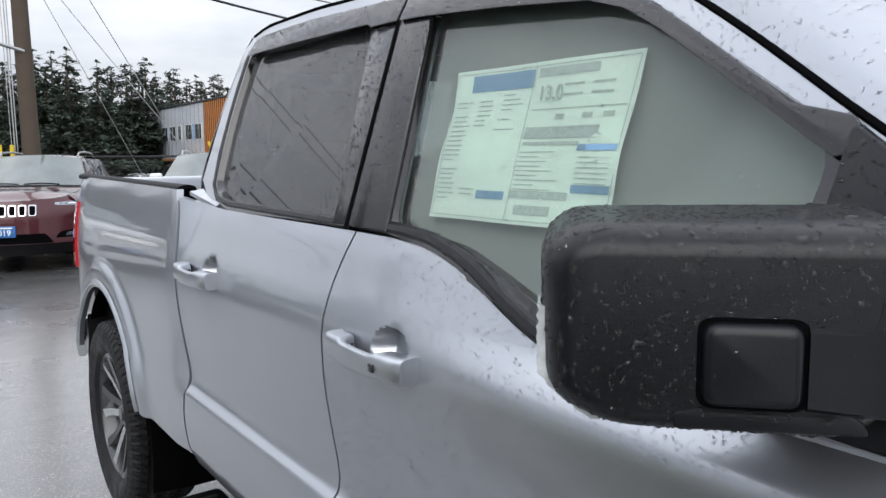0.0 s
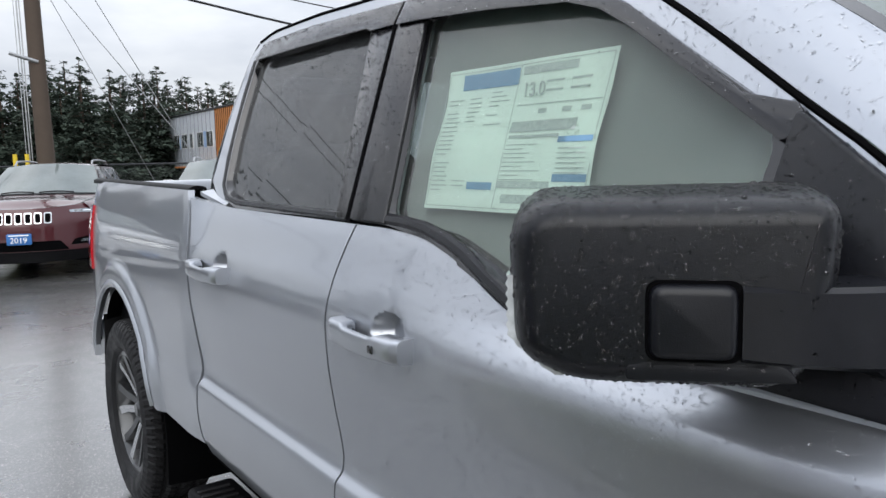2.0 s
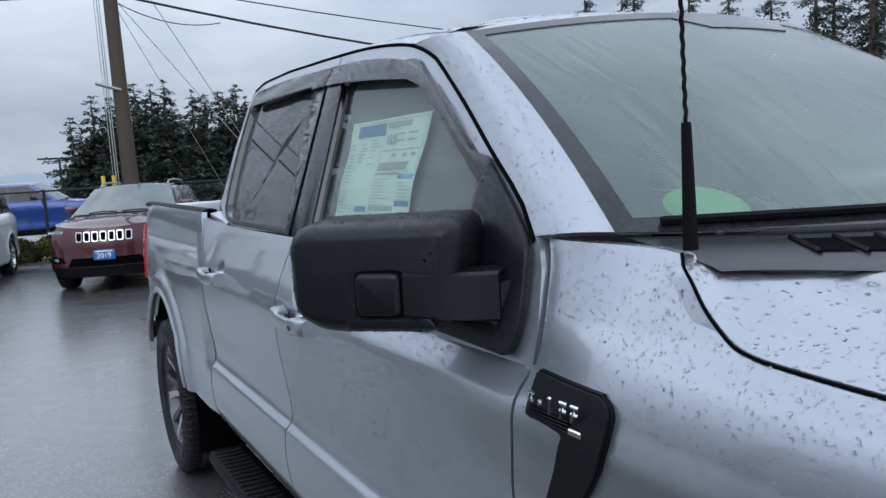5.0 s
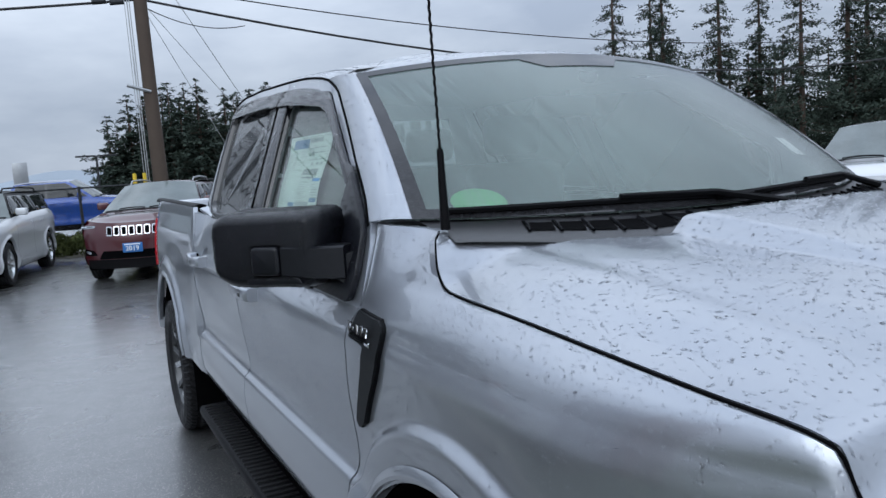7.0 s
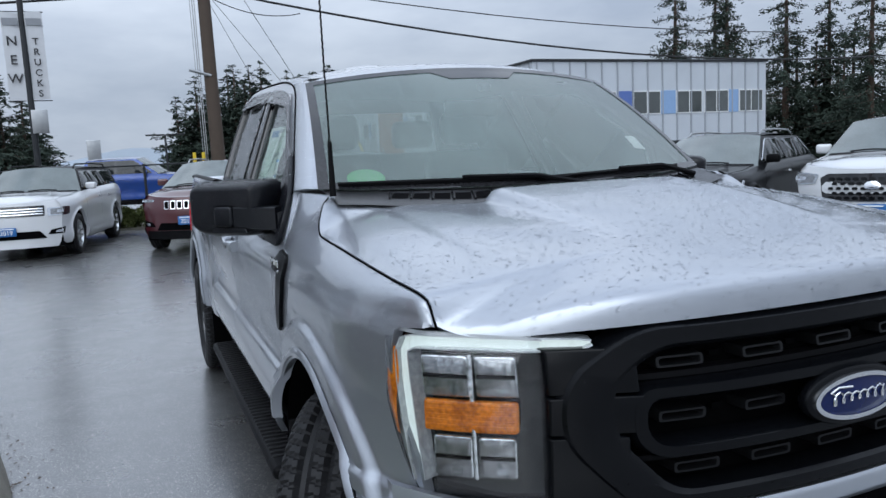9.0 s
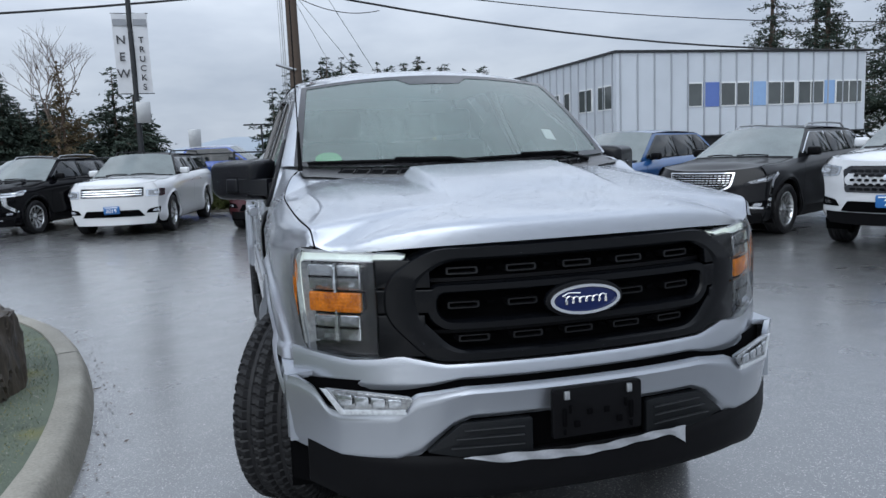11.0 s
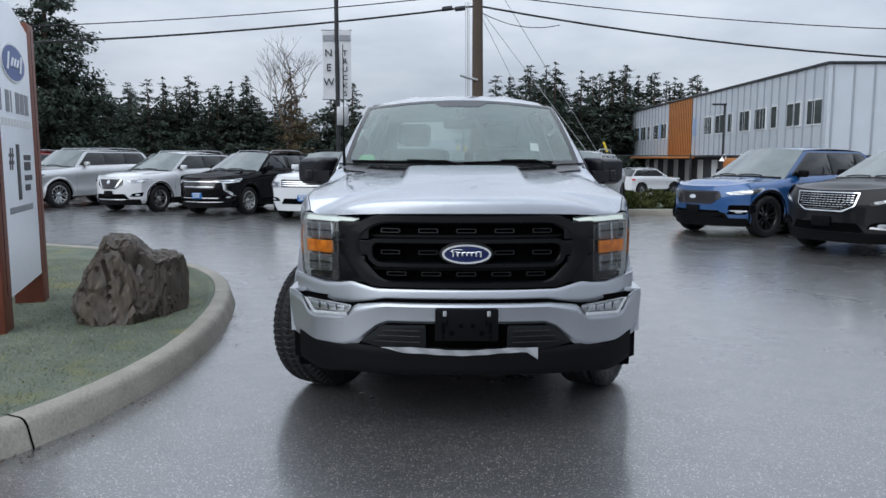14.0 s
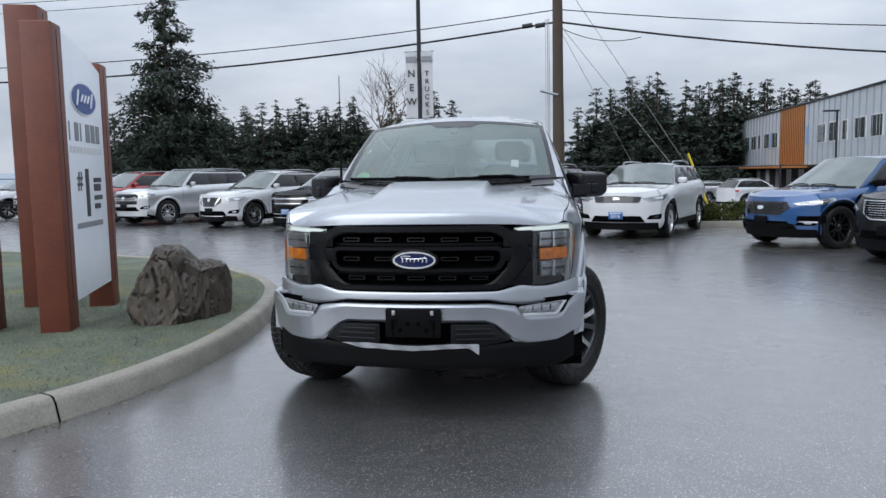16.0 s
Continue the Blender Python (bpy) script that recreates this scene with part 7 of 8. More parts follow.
# short blades over the near turf
rng_t = np.random.RandomState(31)
nb = 90000
bx, by = rng_t.uniform(-6.0, -1.9, nb), rng_t.uniform(-3.6, 5.0, nb)
poly = [(p.x, p.y) for p in inset(isl, sgn * 0.20)]
ok = np.zeros(nb, bool)
for (ax_, ay_), (cx_, cy_) in zip(poly, poly[1:] + poly[:1]):
    hit = (ay_ > by) != (cy_ > by)
    ok ^= hit & (bx < (cx_ - ax_) * (by - ay_) / (cy_ - ay_ + 1e-12) + ax_)
bx, by = bx[ok], by[ok]
nb = len(bx)
ang, hgt, wd = rng_t.uniform(0, 6.283, nb), rng_t.uniform(0.005, 0.018, nb), rng_t.uniform(0.0015, 0.0035, nb)
lean_ = rng_t.normal(0, 0.014, (nb, 2))
p0 = np.stack([bx - np.cos(ang) * wd, by - np.sin(ang) * wd, np.full(nb, 0.128)], 1)
p1 = np.stack([bx + np.cos(ang) * wd, by + np.sin(ang) * wd, np.full(nb, 0.128)], 1)
p2 = np.stack([bx + lean_[:, 0], by + lean_[:, 1], 0.13 + hgt], 1)
me = bpy.data.meshes.new("turf_blades")
me.from_pydata(np.stack([p0, p1, p2], 1).reshape(-1, 3).tolist(), [], np.arange(3 * nb).reshape(-1, 3).tolist())
me.materials.append(M["turf_blade"])
tagged(new("turf_blades", me), "short grey-green and straw blades of the turf", "grass", kind="stuff")

# needles, leaves and grit swept along the kerb's foot
rng_t = np.random.RandomState(77)
nl = 2200
pick = rng_t.randint(0, 170, nl)
away = np.abs(rng_t.normal(0, 0.11, nl)) + 0.01
P = np.array([tuple(p) for p in isl])
Q = np.array([tuple(p) for p in inset(isl, -sgn * 1.0)])
step_ = rng_t.uniform(0, 1, nl)[:, None]
C = P[pick] * (1 - step_) + P[(pick + 1) % 170] * step_ + (Q[pick] - P[pick]) * away[:, None]
ang = rng_t.uniform(0, 6.283, nl)
ln = rng_t.uniform(0.003, 0.017, nl)
ax_ = np.stack([np.cos(ang), np.sin(ang), np.zeros(nl)], 1) * ln[:, None]
bx_ = np.stack([-np.sin(ang), np.cos(ang), np.zeros(nl)], 1) * (ln * rng_t.uniform(0.2, 0.7, nl))[:, None]
up_ = np.array([0, 0, 1.0]) * rng_t.uniform(0.003, 0.006, nl)[:, None]
quad = np.stack([C - ax_, C + bx_ + up_, C + ax_ + up_, C - bx_ + up_ * 0.5], 1).reshape(-1, 3) + np.array([0, 0, 0.003])
me = bpy.data.meshes.new("leaf_litter")
me.from_pydata(quad.tolist(), [], np.arange(4 * nl).reshape(-1, 4).tolist())
me.materials.append(M["litter"])
tagged(new("leaf_litter", me), "brown needles and leaf litter along the kerb", "litter", kind="stuff")

# ---- boulder ----
def cut_stone(bm, centre, size, planes, seed):
    """A stone broken along flat faces, with cracks and pits."""
    made = bmesh.ops.create_icosphere(bm, subdivisions=5, radius=1.0)["verts"]
    off = Vector((seed, 2 * seed, 5))
    for v in made:
        n = v.co.normalized()
        q = n * 1.15
        for ax, lim in planes:
            ax = Vector(ax).normalized()
            lim += 0.05 * noise.noise(n * 2.2 + off + ax)
            over = q.dot(ax) - lim
            if over > 0:
                q -= ax * over
        crack = abs(noise.noise(Vector((n.x * 3.0 + n.z, n.y * 3.0, n.z * 1.0)) * 1.6 + off))
        q += n * (0.05 * noise.fractal(n * 3.5 + off, 1.0, 2.0, 4) - 0.10 * max(0, 0.10 - crack) / 0.10 + 0.022 * noise.fractal(n * 14 + off, 0.9, 2.0, 3))
        v.co = Vector(centre) + Vector((q.x * size[0], q.y * size[1], q.z * size[2]))
        v.co.z = max(v.co.z, 0.11)


bm = bmesh.new()
cut_stone(bm, (-2.80, 1.40, 0.42), (0.30, 0.38, 0.46), [((-0.80, -0.15, 0.50), 0.66), ((0.15, -0.95, 0.20), 0.72), ((0.75, -0.45, 0.35), 0.80), ((0.1, 0, 1), 0.82), ((-0.45, -0.6, 0.62), 0.78), ((0.6, 0.1, 0.75), 0.86), ((0, 1, 0.2), 0.8), ((0.2, -0.55, 0.85), 0.84)], 3.0)
cut_stone(bm, (-2.56, 1.66, 0.36), (0.22, 0.30, 0.36), [((0.95, -0.2, 0.1), 0.62), ((0, -1, 0.1), 0.75), ((0.15, -0.1, 1), 0.70), ((-0.4, 0, 1), 0.85), ((0.5, -0.7, 0.2), 0.72)], 8.0)
tagged(part("boulder", bm, M["rock"], None, "", smooth=24), "rough brown boulder standing on the turf island", "boulder")

# ---- dealer sign on stained timber posts ----
sign = thing("dealer_sign", "white dealer sign panel between square red-stained timber posts", "sign")
D = Vector((-0.33, 1.08, 0)).normalized()
Nn = Vector((D.y, -D.x, 0))
base = Vector((-3.40, 0.95, 0))


def post(c, w, h, label=""):
    m = Matrix(((D.x, Nn.x, 0, c.x), (D.y, Nn.y, 0, c.y), (0, 0, 1, 0), (0, 0, 0, 1)))
    b = rbox((-w / 2, -w / 2, 0.10), (w / 2, w / 2, h), 0.012, 2, m)
    p = part("timber_post", b, M["cedar"], sign, label)
    b = rbox((-0.004, w / 2 - 0.002, 0.4), (0.004, w / 2 + 0.002, h - 0.05), 0.001, 1, m)
    part("drying_crack", b, M["gap"], p, smooth=0)
    return p


pw = 0.30
c0 = base - D * 0.03 - Nn * 0.16
post(c0, 0.25, 2.78, "square red-stained timber post")
post(base + D * 1.30 - Nn * 0.16, 0.24, 2.62)
post(Vector((-4.60, 2.12, 0)), 0.32, 3.22)
post(Vector((-4.24, 0.78, 0)), pw, 4.2)
m = Matrix(((D.x, 0, Nn.x, base.x), (D.y, 0, Nn.y, base.y), (0, 1, 0, 0), (0, 0, 0, 1)))
pan = [(0.08, 0.36), (1.16, 0.40), (1.16, 2.52), (0.60, 2.68), (0.08, 2.76)]
panel = part("sign_panel", prism(pan, 0.10, lambda a, b, d: m @ Vector((a, b, d - 0.14)), r=0.006), M["sign_white"], sign, "white panel with blue oval logo and grey bars")
M["logo_blue"] = material("logo_blue", (0.015, 0.06, 0.26), rough=0.3, var=0.2, scale=3)
M["sign_grey"] = material("sign_grey_letters", (0.22, 0.23, 0.25), rough=0.4, var=0.1)
M["sign_black"] = material("sign_black_letters", (0.03, 0.03, 0.035), rough=0.4, var=0.1)
el = lambda x, z, a, b: [(x + a * math.cos(2 * math.pi * k / 40), z + b * math.sin(2 * math.pi * k / 40)) for k in range(40)]
on_sign = lambda off: (lambda a, b, d: m @ Vector((a, b, d - 0.04 + off)))
part("logo_rim", prism(el(0.60, 2.20, 0.37, 0.155), 0.008, on_sign(0.0)), M["white_plastic"], panel, smooth=0)
part("logo_oval", prism(el(0.60, 2.20, 0.345, 0.138), 0.008, on_sign(0.003)), M["logo_blue"], panel, "blue oval logo shape", smooth=0)
bm = bmesh.new()
for x, h in ((0.40, 0.07), (0.52, 0.035), (0.61, 0.035), (0.70, 0.035), (0.80, 0.07)):
    tube(bm, [m @ Vector((x - 0.03, 2.20 - h, -0.027)), m @ Vector((x + 0.03, 2.20 + h, -0.027))], 0.011, 6)
part("logo_script", bm, M["white_plastic"], panel)
for k, w in enumerate((0.03, 0.11, 0.03, 0.12, 0.12, 0.11)):
    x = 0.14 + k * 0.155
    part("name_bar", prism([(x, 1.80), (x + w, 1.80), (x + w, 1.97), (x, 1.97)], 0.004, on_sign(0.0)), M["sign_grey"], panel, smooth=0)
for k in range(10):
    x = 0.14 + k * 0.095
    part("name_bar", prism([(x, 1.69), (x + 0.07, 1.69), (x + 0.07, 1.75), (x, 1.75)], 0.003, on_sign(0.0)), M["window_frame"], panel, smooth=0)
text_mesh("sign_text", "#", 0.24, M["sign_black"], m @ Matrix.Translation((0.36, 1.44, -0.038)), panel, 0.002, bold=0.004)
text_mesh("sign_text", "1", 0.60, M["sign_black"], m @ Matrix.Translation((0.57, 1.30, -0.038)), panel, 0.002, bold=0.020)
for k, (w, h) in enumerate(((0.24, 0.045), (0.22, 0.07), (0.26, 0.045), (0.18, 0.05))):
    z = 1.42 - 0.085 * k
    part("word_bar", prism([(0.76, z), (0.76 + w, z), (0.76 + w, z + h), (0.76, z + h)], 0.003, on_sign(0.0)), M["sign_black"], panel, smooth=0)
part("word_bar", prism([(0.22, 1.00), (0.98, 1.00), (0.98, 1.05), (0.22, 1.05)], 0.003, on_sign(0.0)), M["sign_grey"], panel, smooth=0)

# ---- utility pole, cables, guys ----
pole = thing("utility_pole", "tall weathered wooden utility pole with wires and boxes", "utility pole")
PX, PY = 0.86, 19.25
bm = bmesh.new()
tube(bm, [(PX + 0.04, PY, -0.1), (PX, PY, 4), (PX - 0.03, PY, 9.6)], 0.20, 16, 0.14)
part("pole_shaft", bm, M["pole_wood"], pole)
for dx, r in ((-0.30, 0.014), (-0.25, 0.012), (-0.36, 0.008)):
    bm = bmesh.new()
    tube(bm, [(PX + dx, PY - 0.12, 0), (PX + dx - 0.03, PY - 0.12, 6.2)], r, 6)
    part("conduit", bm, M["steel"], pole)
bm = bmesh.new()
tube(bm, [(PX, PY - 0.16, 3.85), (PX - 0.55, PY - 0.20, 4.0)], 0.04, 8)
part("standoff_bracket", bm, M["steel"], pole)
for x in (-0.55, -0.95):
    bm = bmesh.new()
    tube(bm, [(PX + x - 0.16, PY, 6.02), (PX + x + 0.16, PY, 6.06)], 0.075, 10)
    part("splice_case", bm, M["dark_steel"], pole)


def cable(name, a, b, sag, r, label, n=24):
    a, b = Vector(a), Vector(b)
    pts = [a.lerp(b, i / n) - Vector((0, 0, sag * 4 * (i / n) * (1 - i / n))) for i in range(n + 1)]
    bm = bmesh.new()
    tube(bm, pts, r, 6)
    return tagged(part(name, bm, M["wire"], None), label, "cable", "overhead cables")


cable("cable", (PX, PY, 6.12), (42, 19.6, 6.4), 1.9, 0.030, "thick black overhead cable")
cable("cable", (PX, PY, 6.12), (-40, 18.2, 6.3), 1.35, 0.030, "thick black overhead cable")
cable("cable", (PX, PY, 6.50), (42, 19.6, 7.2), 1.5, 0.016, "thin black overhead cable")
cable("cable", (PX, PY, 6.50), (-40, 18.2, 6.6), 1.2, 0.016, "thin black overhead cable")
cable("cable", (PX, PY, 8.2), (-40, 26, 9.6), 0.8, 0.012, "thin black overhead cable")
cable("cable", (PX, PY, 8.5), (-40, 27, 10.3), 0.8, 0.012, "thin black overhead cable")
cable("cable", (PX, PY, 5.98), (3.4, 19.3, 5.55), 0.25, 0.012, "drooping black service cable")
for gx_, gz_, gy_ in ((5.55, 0.1, 19.3), (6.6, 0.1, 24.0)):
    bm = bmesh.new()
    tube(bm, [(PX, PY, 6.1 if gx_ < 6 else 7.6), (gx_, gy_, gz_)], 0.010, 5)
    g = tagged(part("guy_wire", bm, M["steel"], None), "taut steel guy wire of the utility pole", "cable", "guy wires")
bm = bmesh.new()
tube(bm, [(PX, PY, 6.0), (4.2, 21.2, 0.1)], 0.008, 5)
tagged(part("guy_wire", bm, M["steel"], None), "taut steel guy wire of the utility pole", "cable", "guy wires")
bm = bmesh.new()
tube(bm, [(4.85, 19.28, 1.95), (5.52, 19.3, 0.2)], 0.035, 8)
tagged(part("guy_guard", bm, M["yellow"], None), "yellow plastic guy wire guard", "guy guard", "guy guards")
for x, y in ((0.25, 19.0), (0.48, 19.0)):
    bm = bmesh.new()
    tube(bm, [(x, y, 0.0), (x, y, 1.85)], 0.045, 8)
    tagged(part("bollard_post", bm, M["yellow"], None), "yellow guard post beside the utility pole", "post", "guard posts")

# ---- lamp pole with banners ----
lp = thing("banner_pole", "dark lamp pole carrying two white vertical banners", "lamp post")
BX, BY = -3.33, 17.9
bm = bmesh.new()
tube(bm, [(BX, BY, 0), (BX, BY, 7.6)], 0.075, 10, 0.06)
part("pole_shaft", bm, M["dark_steel"], lp)
for sgn_, words, x in ((-1, "NEW", -0.24), (1, "TRUCKS", 0.24)):
    bm = bmesh.new()
    grid(bm, lambda u, v: (BX + x + (u - 0.5) * 0.36, BY - 0.02 + 0.03 * math.sin(u * 3 + v * 4), 3.18 + 1.98 * v + 0.03 * u * sgn_), 6, 16)
    bn = part("banner", bm, M["banner"], lp, "white cloth banner with dark letters")
    for i, ch in enumerate(words):
        step = 0.42 if len(words) == 3 else 0.235
        text_mesh("banner_letter", ch, 0.30 if len(words) == 3 else 0.21, M["sign_black"], Matrix.Translation((BX + x, BY - 0.065, 4.50 - i * step)) @ Matrix.Rotation(radians(90), 4, "X"), bn, 0.001, bold=0.004)
    part("banner_strip", rbox((BX + x - 0.16, BY - 0.07, 4.86), (BX + x + 0.16, BY - 0.06, 5.02), 0.002, 1), M["sign_grey"], bn, smooth=0)
    for z in (5.17, 3.17):
        bm = bmesh.new()
        tube(bm, [(BX, BY, z), (BX + sgn_ * 0.45, BY, z)], 0.012, 6)
        part("banner_arm", bm, M["dark_steel"], lp)
part("sign_box", rbox((BX - 0.02, BY - 0.10, 2.42), (BX + 0.32, BY - 0.03, 2.96), 0.01), M["steel"], lp)

# far lamp poles and a road sign seen over the fence
for x, y, h in ((1.3, 57.9, 3.9),):
    bm = bmesh.new()
    tube(bm, [(x, y, -1.0), (x, y, h)], 0.10, 8, 0.07)
    l_ = thing("street_lamp", "dark double-armed street lamp in the distance", "street lamp")
    part("lamp_post", bm, M["dark_steel"], l_)
    for s in (-1, 1):
        part("lamp_head", rbox((x + s * 0.7 - 0.65, y - 0.15, h - 0.08), (x + s * 0.7 + 0.65, y + 0.15, h + 0.04), 0.03), M["dark_steel"], l_)
rs = thing("road_sign", "back of a grey metal road sign on a post", "road sign")
part("sign_plate", rbox((-3.15, 37.9, 2.0), (-2.55, 37.95, 2.95), 0.02), M["steel"], rs)
bm = bmesh.new()
tube(bm, [(-2.85, 38.0, -1.0), (-2.85, 38.0, 2.6)], 0.05, 8)
part("sign_post", bm, M["steel"], rs)

# ---- back kerb, fence, verge, shrubs ----
F0, F1 = Vector((-34.0, 31.0, 0)), Vector((4.4, 15.8, 0))
fd_ = (F1 - F0).normalized()
fn = Vector((-fd_.y, fd_.x, 0))
mF = Matrix(((fd_.x, fn.x, 0, F0.x), (fd_.y, fn.y, 0, F0.y), (0, 0, 1, 0), (0, 0, 0, 1)))
FL = (F1 - F0).length
structure("kerb_back", rbox((0, 0, -0.05), (FL, 0.16, 0.15), 0.02, 2, mF), M["concrete"], "concrete kerb behind the parked row")
structure("verge", rbox((0, 0.165, -0.05), (FL, 3.2, 0.13), 0.02, 1, mF), M["grass"], "rough grass verge behind the kerb")
fence = thing("fence", "black chain-link fence with thin posts behind the parked cars", "fence")
for i in range(15):
    x = FL - 0.4 - i * 2.95
    bm = bmesh.new()
    tube(bm, [mF @ Vector((x, 1.2, 0.1)), mF @ Vector((x, 1.2, 1.62))], 0.035, 8)
    part("fence_post", bm, M["dark_steel"], fence)
for z in (1.58, 0.22):
    bm = bmesh.new()
    tube(bm, [mF @ Vector((FL - 42, 1.2, z)), mF @ Vector((FL - 0.4, 1.2, z))], 0.022, 6)
    part("fence_rail", bm, M["dark_steel"], fence)
verts, faces = [], []


def thin(a, b, r=0.0022):
    d = (b - a).normalized()
    e = d.cross(Vector((0.3, 1, 0.1))).normalized() * r
    f_ = d.cross(e).normalized() * r
    k = len(verts)
    for p in (a, b):
        verts.extend([tuple(p + e), tuple(p - e * 0.5 + f_), tuple(p - e * 0.5 - f_)])
    faces.extend([(k, k + 1, k + 4, k + 3), (k + 1, k + 2, k + 5, k + 4), (k + 2, k, k + 3, k + 5)])


for i in range(-14, 240):
    x = FL - 26 + i * 0.11
    for s in (-1, 1):
        a, b = Vector((x, 1.2, 0.22)), Vector((x + s * 1.36, 1.2, 1.58))
        if FL - 26 <= min(a.x, b.x) and max(a.x, b.x) <= FL - 0.4:
            thin(mF @ a, mF @ b)
me = bpy.data.meshes.new("chain_link")
me.from_pydata(verts, [], faces)
me.materials.append(M["dark_steel"])
cl = new("chain_link", me)
cl.parent = fence
tagged(cl, "black wire mesh", kind="stuff")


side_fence = thing("fence", "thin black rail fence with slim posts behind low shrubs", "fence")
for i in range(5):
    bm = bmesh.new()
    tube(bm, [(4.75 + 2.6 * i, 18.47, 0.0), (4.75 + 2.6 * i, 18.47, 1.56)], 0.032, 8)
    part("fence_post", bm, M["dark_steel"], side_fence)
for z in (1.52, 0.30):
    bm = bmesh.new()
    tube(bm, [(4.4, 18.47, z), (16.0, 18.47, z)], 0.018, 6)
    part("fence_rail", bm, M["dark_steel"], side_fence)
board_sign = thing("lamp_lit_sign", "cedar and white sign board with two white gooseneck lamps", "sign")
part("sign_board", rbox((12.60, 30.0, 1.00), (13.30, 30.14, 1.46), 0.02), M["cedar_orange"], board_sign, "orange cedar board")
part("sign_face", rbox((12.64, 29.97, 0.42), (13.26, 30.10, 1.00), 0.02), M["sign_white"], board_sign, "white lower panel")
for s in (-1, 1):
    bm = bmesh.new()
    tube(bm, [(12.95 + s * 0.30, 29.95, 1.40), (12.95 + s * 0.31, 29.92, 1.56), (12.95 + s * 0.40, 29.90, 1.64), (12.95 + s * 0.49, 29.88, 1.56), (12.95 + s * 0.50, 29.88, 1.46)], 0.02, 6)
    neck = part("gooseneck", bm, M["white_plastic"], board_sign)
    bm = bmesh.new()
    lathe(bm, [(0.03, 0.0), (0.06, -0.05), (0.13, -0.16), (0.12, -0.16)], 16, Matrix.Translation((12.95 + s * 0.50, 29.88, 1.48)) @ Matrix.Rotation(radians(-90), 4, "Y"))
    part("lamp_shade", bm, M["white_plastic"], neck)
    bm = bmesh.new()
    tube(bm, [(12.95 + s * 0.25, 30.06, -0.5), (12.95 + s * 0.25, 30.06, 0.95)], 0.04, 6)
    part("sign_post", bm, M["cedar"], board_sign)


def leaf_cloud(centres, n, size, seed, flat=0.5, jitter=0.5):
    """Many small leaf blades scattered about clump centres (x, y, z, radius)."""
    rng = np.random.RandomState(seed)
    cs = np.array(centres)
    pick = rng.randint(0, len(cs), n)
    d = rng.normal(size=(n, 3))
    d /= np.linalg.norm(d, axis=1)[:, None] + 1e-9
    c = cs[pick, :3] + d * (cs[pick, 3:4] * rng.uniform(0.25, 1.0, (n, 1)) ** jitter) * np.array([1, 1, flat])
    a = rng.normal(size=(n, 3))
    a /= np.linalg.norm(a, axis=1)[:, None]
    b = np.cross(a, rng.normal(size=(n, 3)))
    b /= np.linalg.norm(b, axis=1)[:, None] + 1e-9
    s = size * rng.uniform(0.5, 1.3, (n, 1))
    quad = np.stack([c - a * s, c + b * s * 0.45, c + a * s, c - b * s * 0.45], 1).reshape(-1, 3)
    return quad, np.arange(4 * n).reshape(-1, 4)


def np_mesh(name, v, f, mat):
    me = bpy.data.meshes.new(name)
    me.from_pydata([tuple(p) for p in np.asarray(v).tolist()], [], [tuple(q) for q in np.asarray(f).tolist()])
    me.materials.append(mat)
    return me


structure("kerb_hedge", rbox((4.35, 14.45, -0.05), (14.0, 14.62, 0.15), 0.02, 2), M["concrete"], "concrete kerb before low shrubs")
structure("verge_hedge", rbox((4.35, 14.625, -0.05), (14.0, 17.2, 0.13), 0.02, 1), M["grass"], "planted verge with low shrubs")
shrub = None
for i in range(9):
    x, y = 4.8 + i * 0.85, 15.25 + 0.35 * math.sin(i * 2.1)
    if shrub is None:
        rng = np.random.RandomState(5)
        cl_ = [(rng.uniform(-0.4, 0.4), rng.uniform(-0.4, 0.4), rng.uniform(0.12, 0.36), rng.uniform(0.14, 0.26)) for _ in range(14)]
        v_, f_ = leaf_cloud(cl_, 2600, 0.045, 7, 0.8)
        shrub = thing("shrub", "low olive-green shrub on the verge", "shrub", "shrubs by the kerb", pose(x, y, 0.13))
        ob = new("foliage", np_mesh("foliage", v_, f_, M["shrub"]))
        ob.parent = shrub
    else:
        copy_thing(shrub, pose(x, y, 0.13, 0, 0, i * 67))
for x, y in ((-1.2, 17.1), (-0.3, 16.9), (-2.0, 17.5), (-2.8, 17.7)):
    copy_thing(shrub, pose(x, y, 0.13, 0, 0, x * 90))

# ---- two-storey building with ribbed cladding ----
bld = thing("office_building", "two-storey office building in pale ribbed cladding with orange cedar bay", "building")
X0, Y0, X1, Y1, ZB, ZT = 19.9, 35.5, 37.0, 86.5, 1.62, 6.34
bm = bmesh.new()
box(bm, (X0, Y0, ZB), (X1, Y1, ZT))
part("wall", bm, M["cladding"], bld, smooth=0)
bm = bmesh.new()
box(bm, (X0 + 0.9, Y0 + 0.9, -1.0), (X1 - 0.3, Y1 - 0.3, ZB))
part("base_wall", bm, M["dark_wall"], bld, "dark recessed ground floor", smooth=0)
part("roof_edge", rbox((X0 - 0.12, Y0 - 0.12, ZT), (X1 + 0.12, Y1 + 0.12, ZT + 0.14), 0.02, 1), M["dark_steel"], bld)
part("soffit_edge", rbox((X0 - 0.05, Y0 - 0.05, ZB - 0.10), (X1 + 0.05, Y1 + 0.05, ZB - 0.002), 0.02, 1), M["dark_steel"], bld)
rib = mesh_from("rib", rbox((-0.045, -0.05, ZB), (0.045, 0.05, ZT), 0.01, 1), M["rib"], 0)
for k in range(16):
    o = new("rib", rib)
    o.parent, o.location = bld, (X0 + 0.25 + 1.08 * k, Y0 - 0.02, 0)
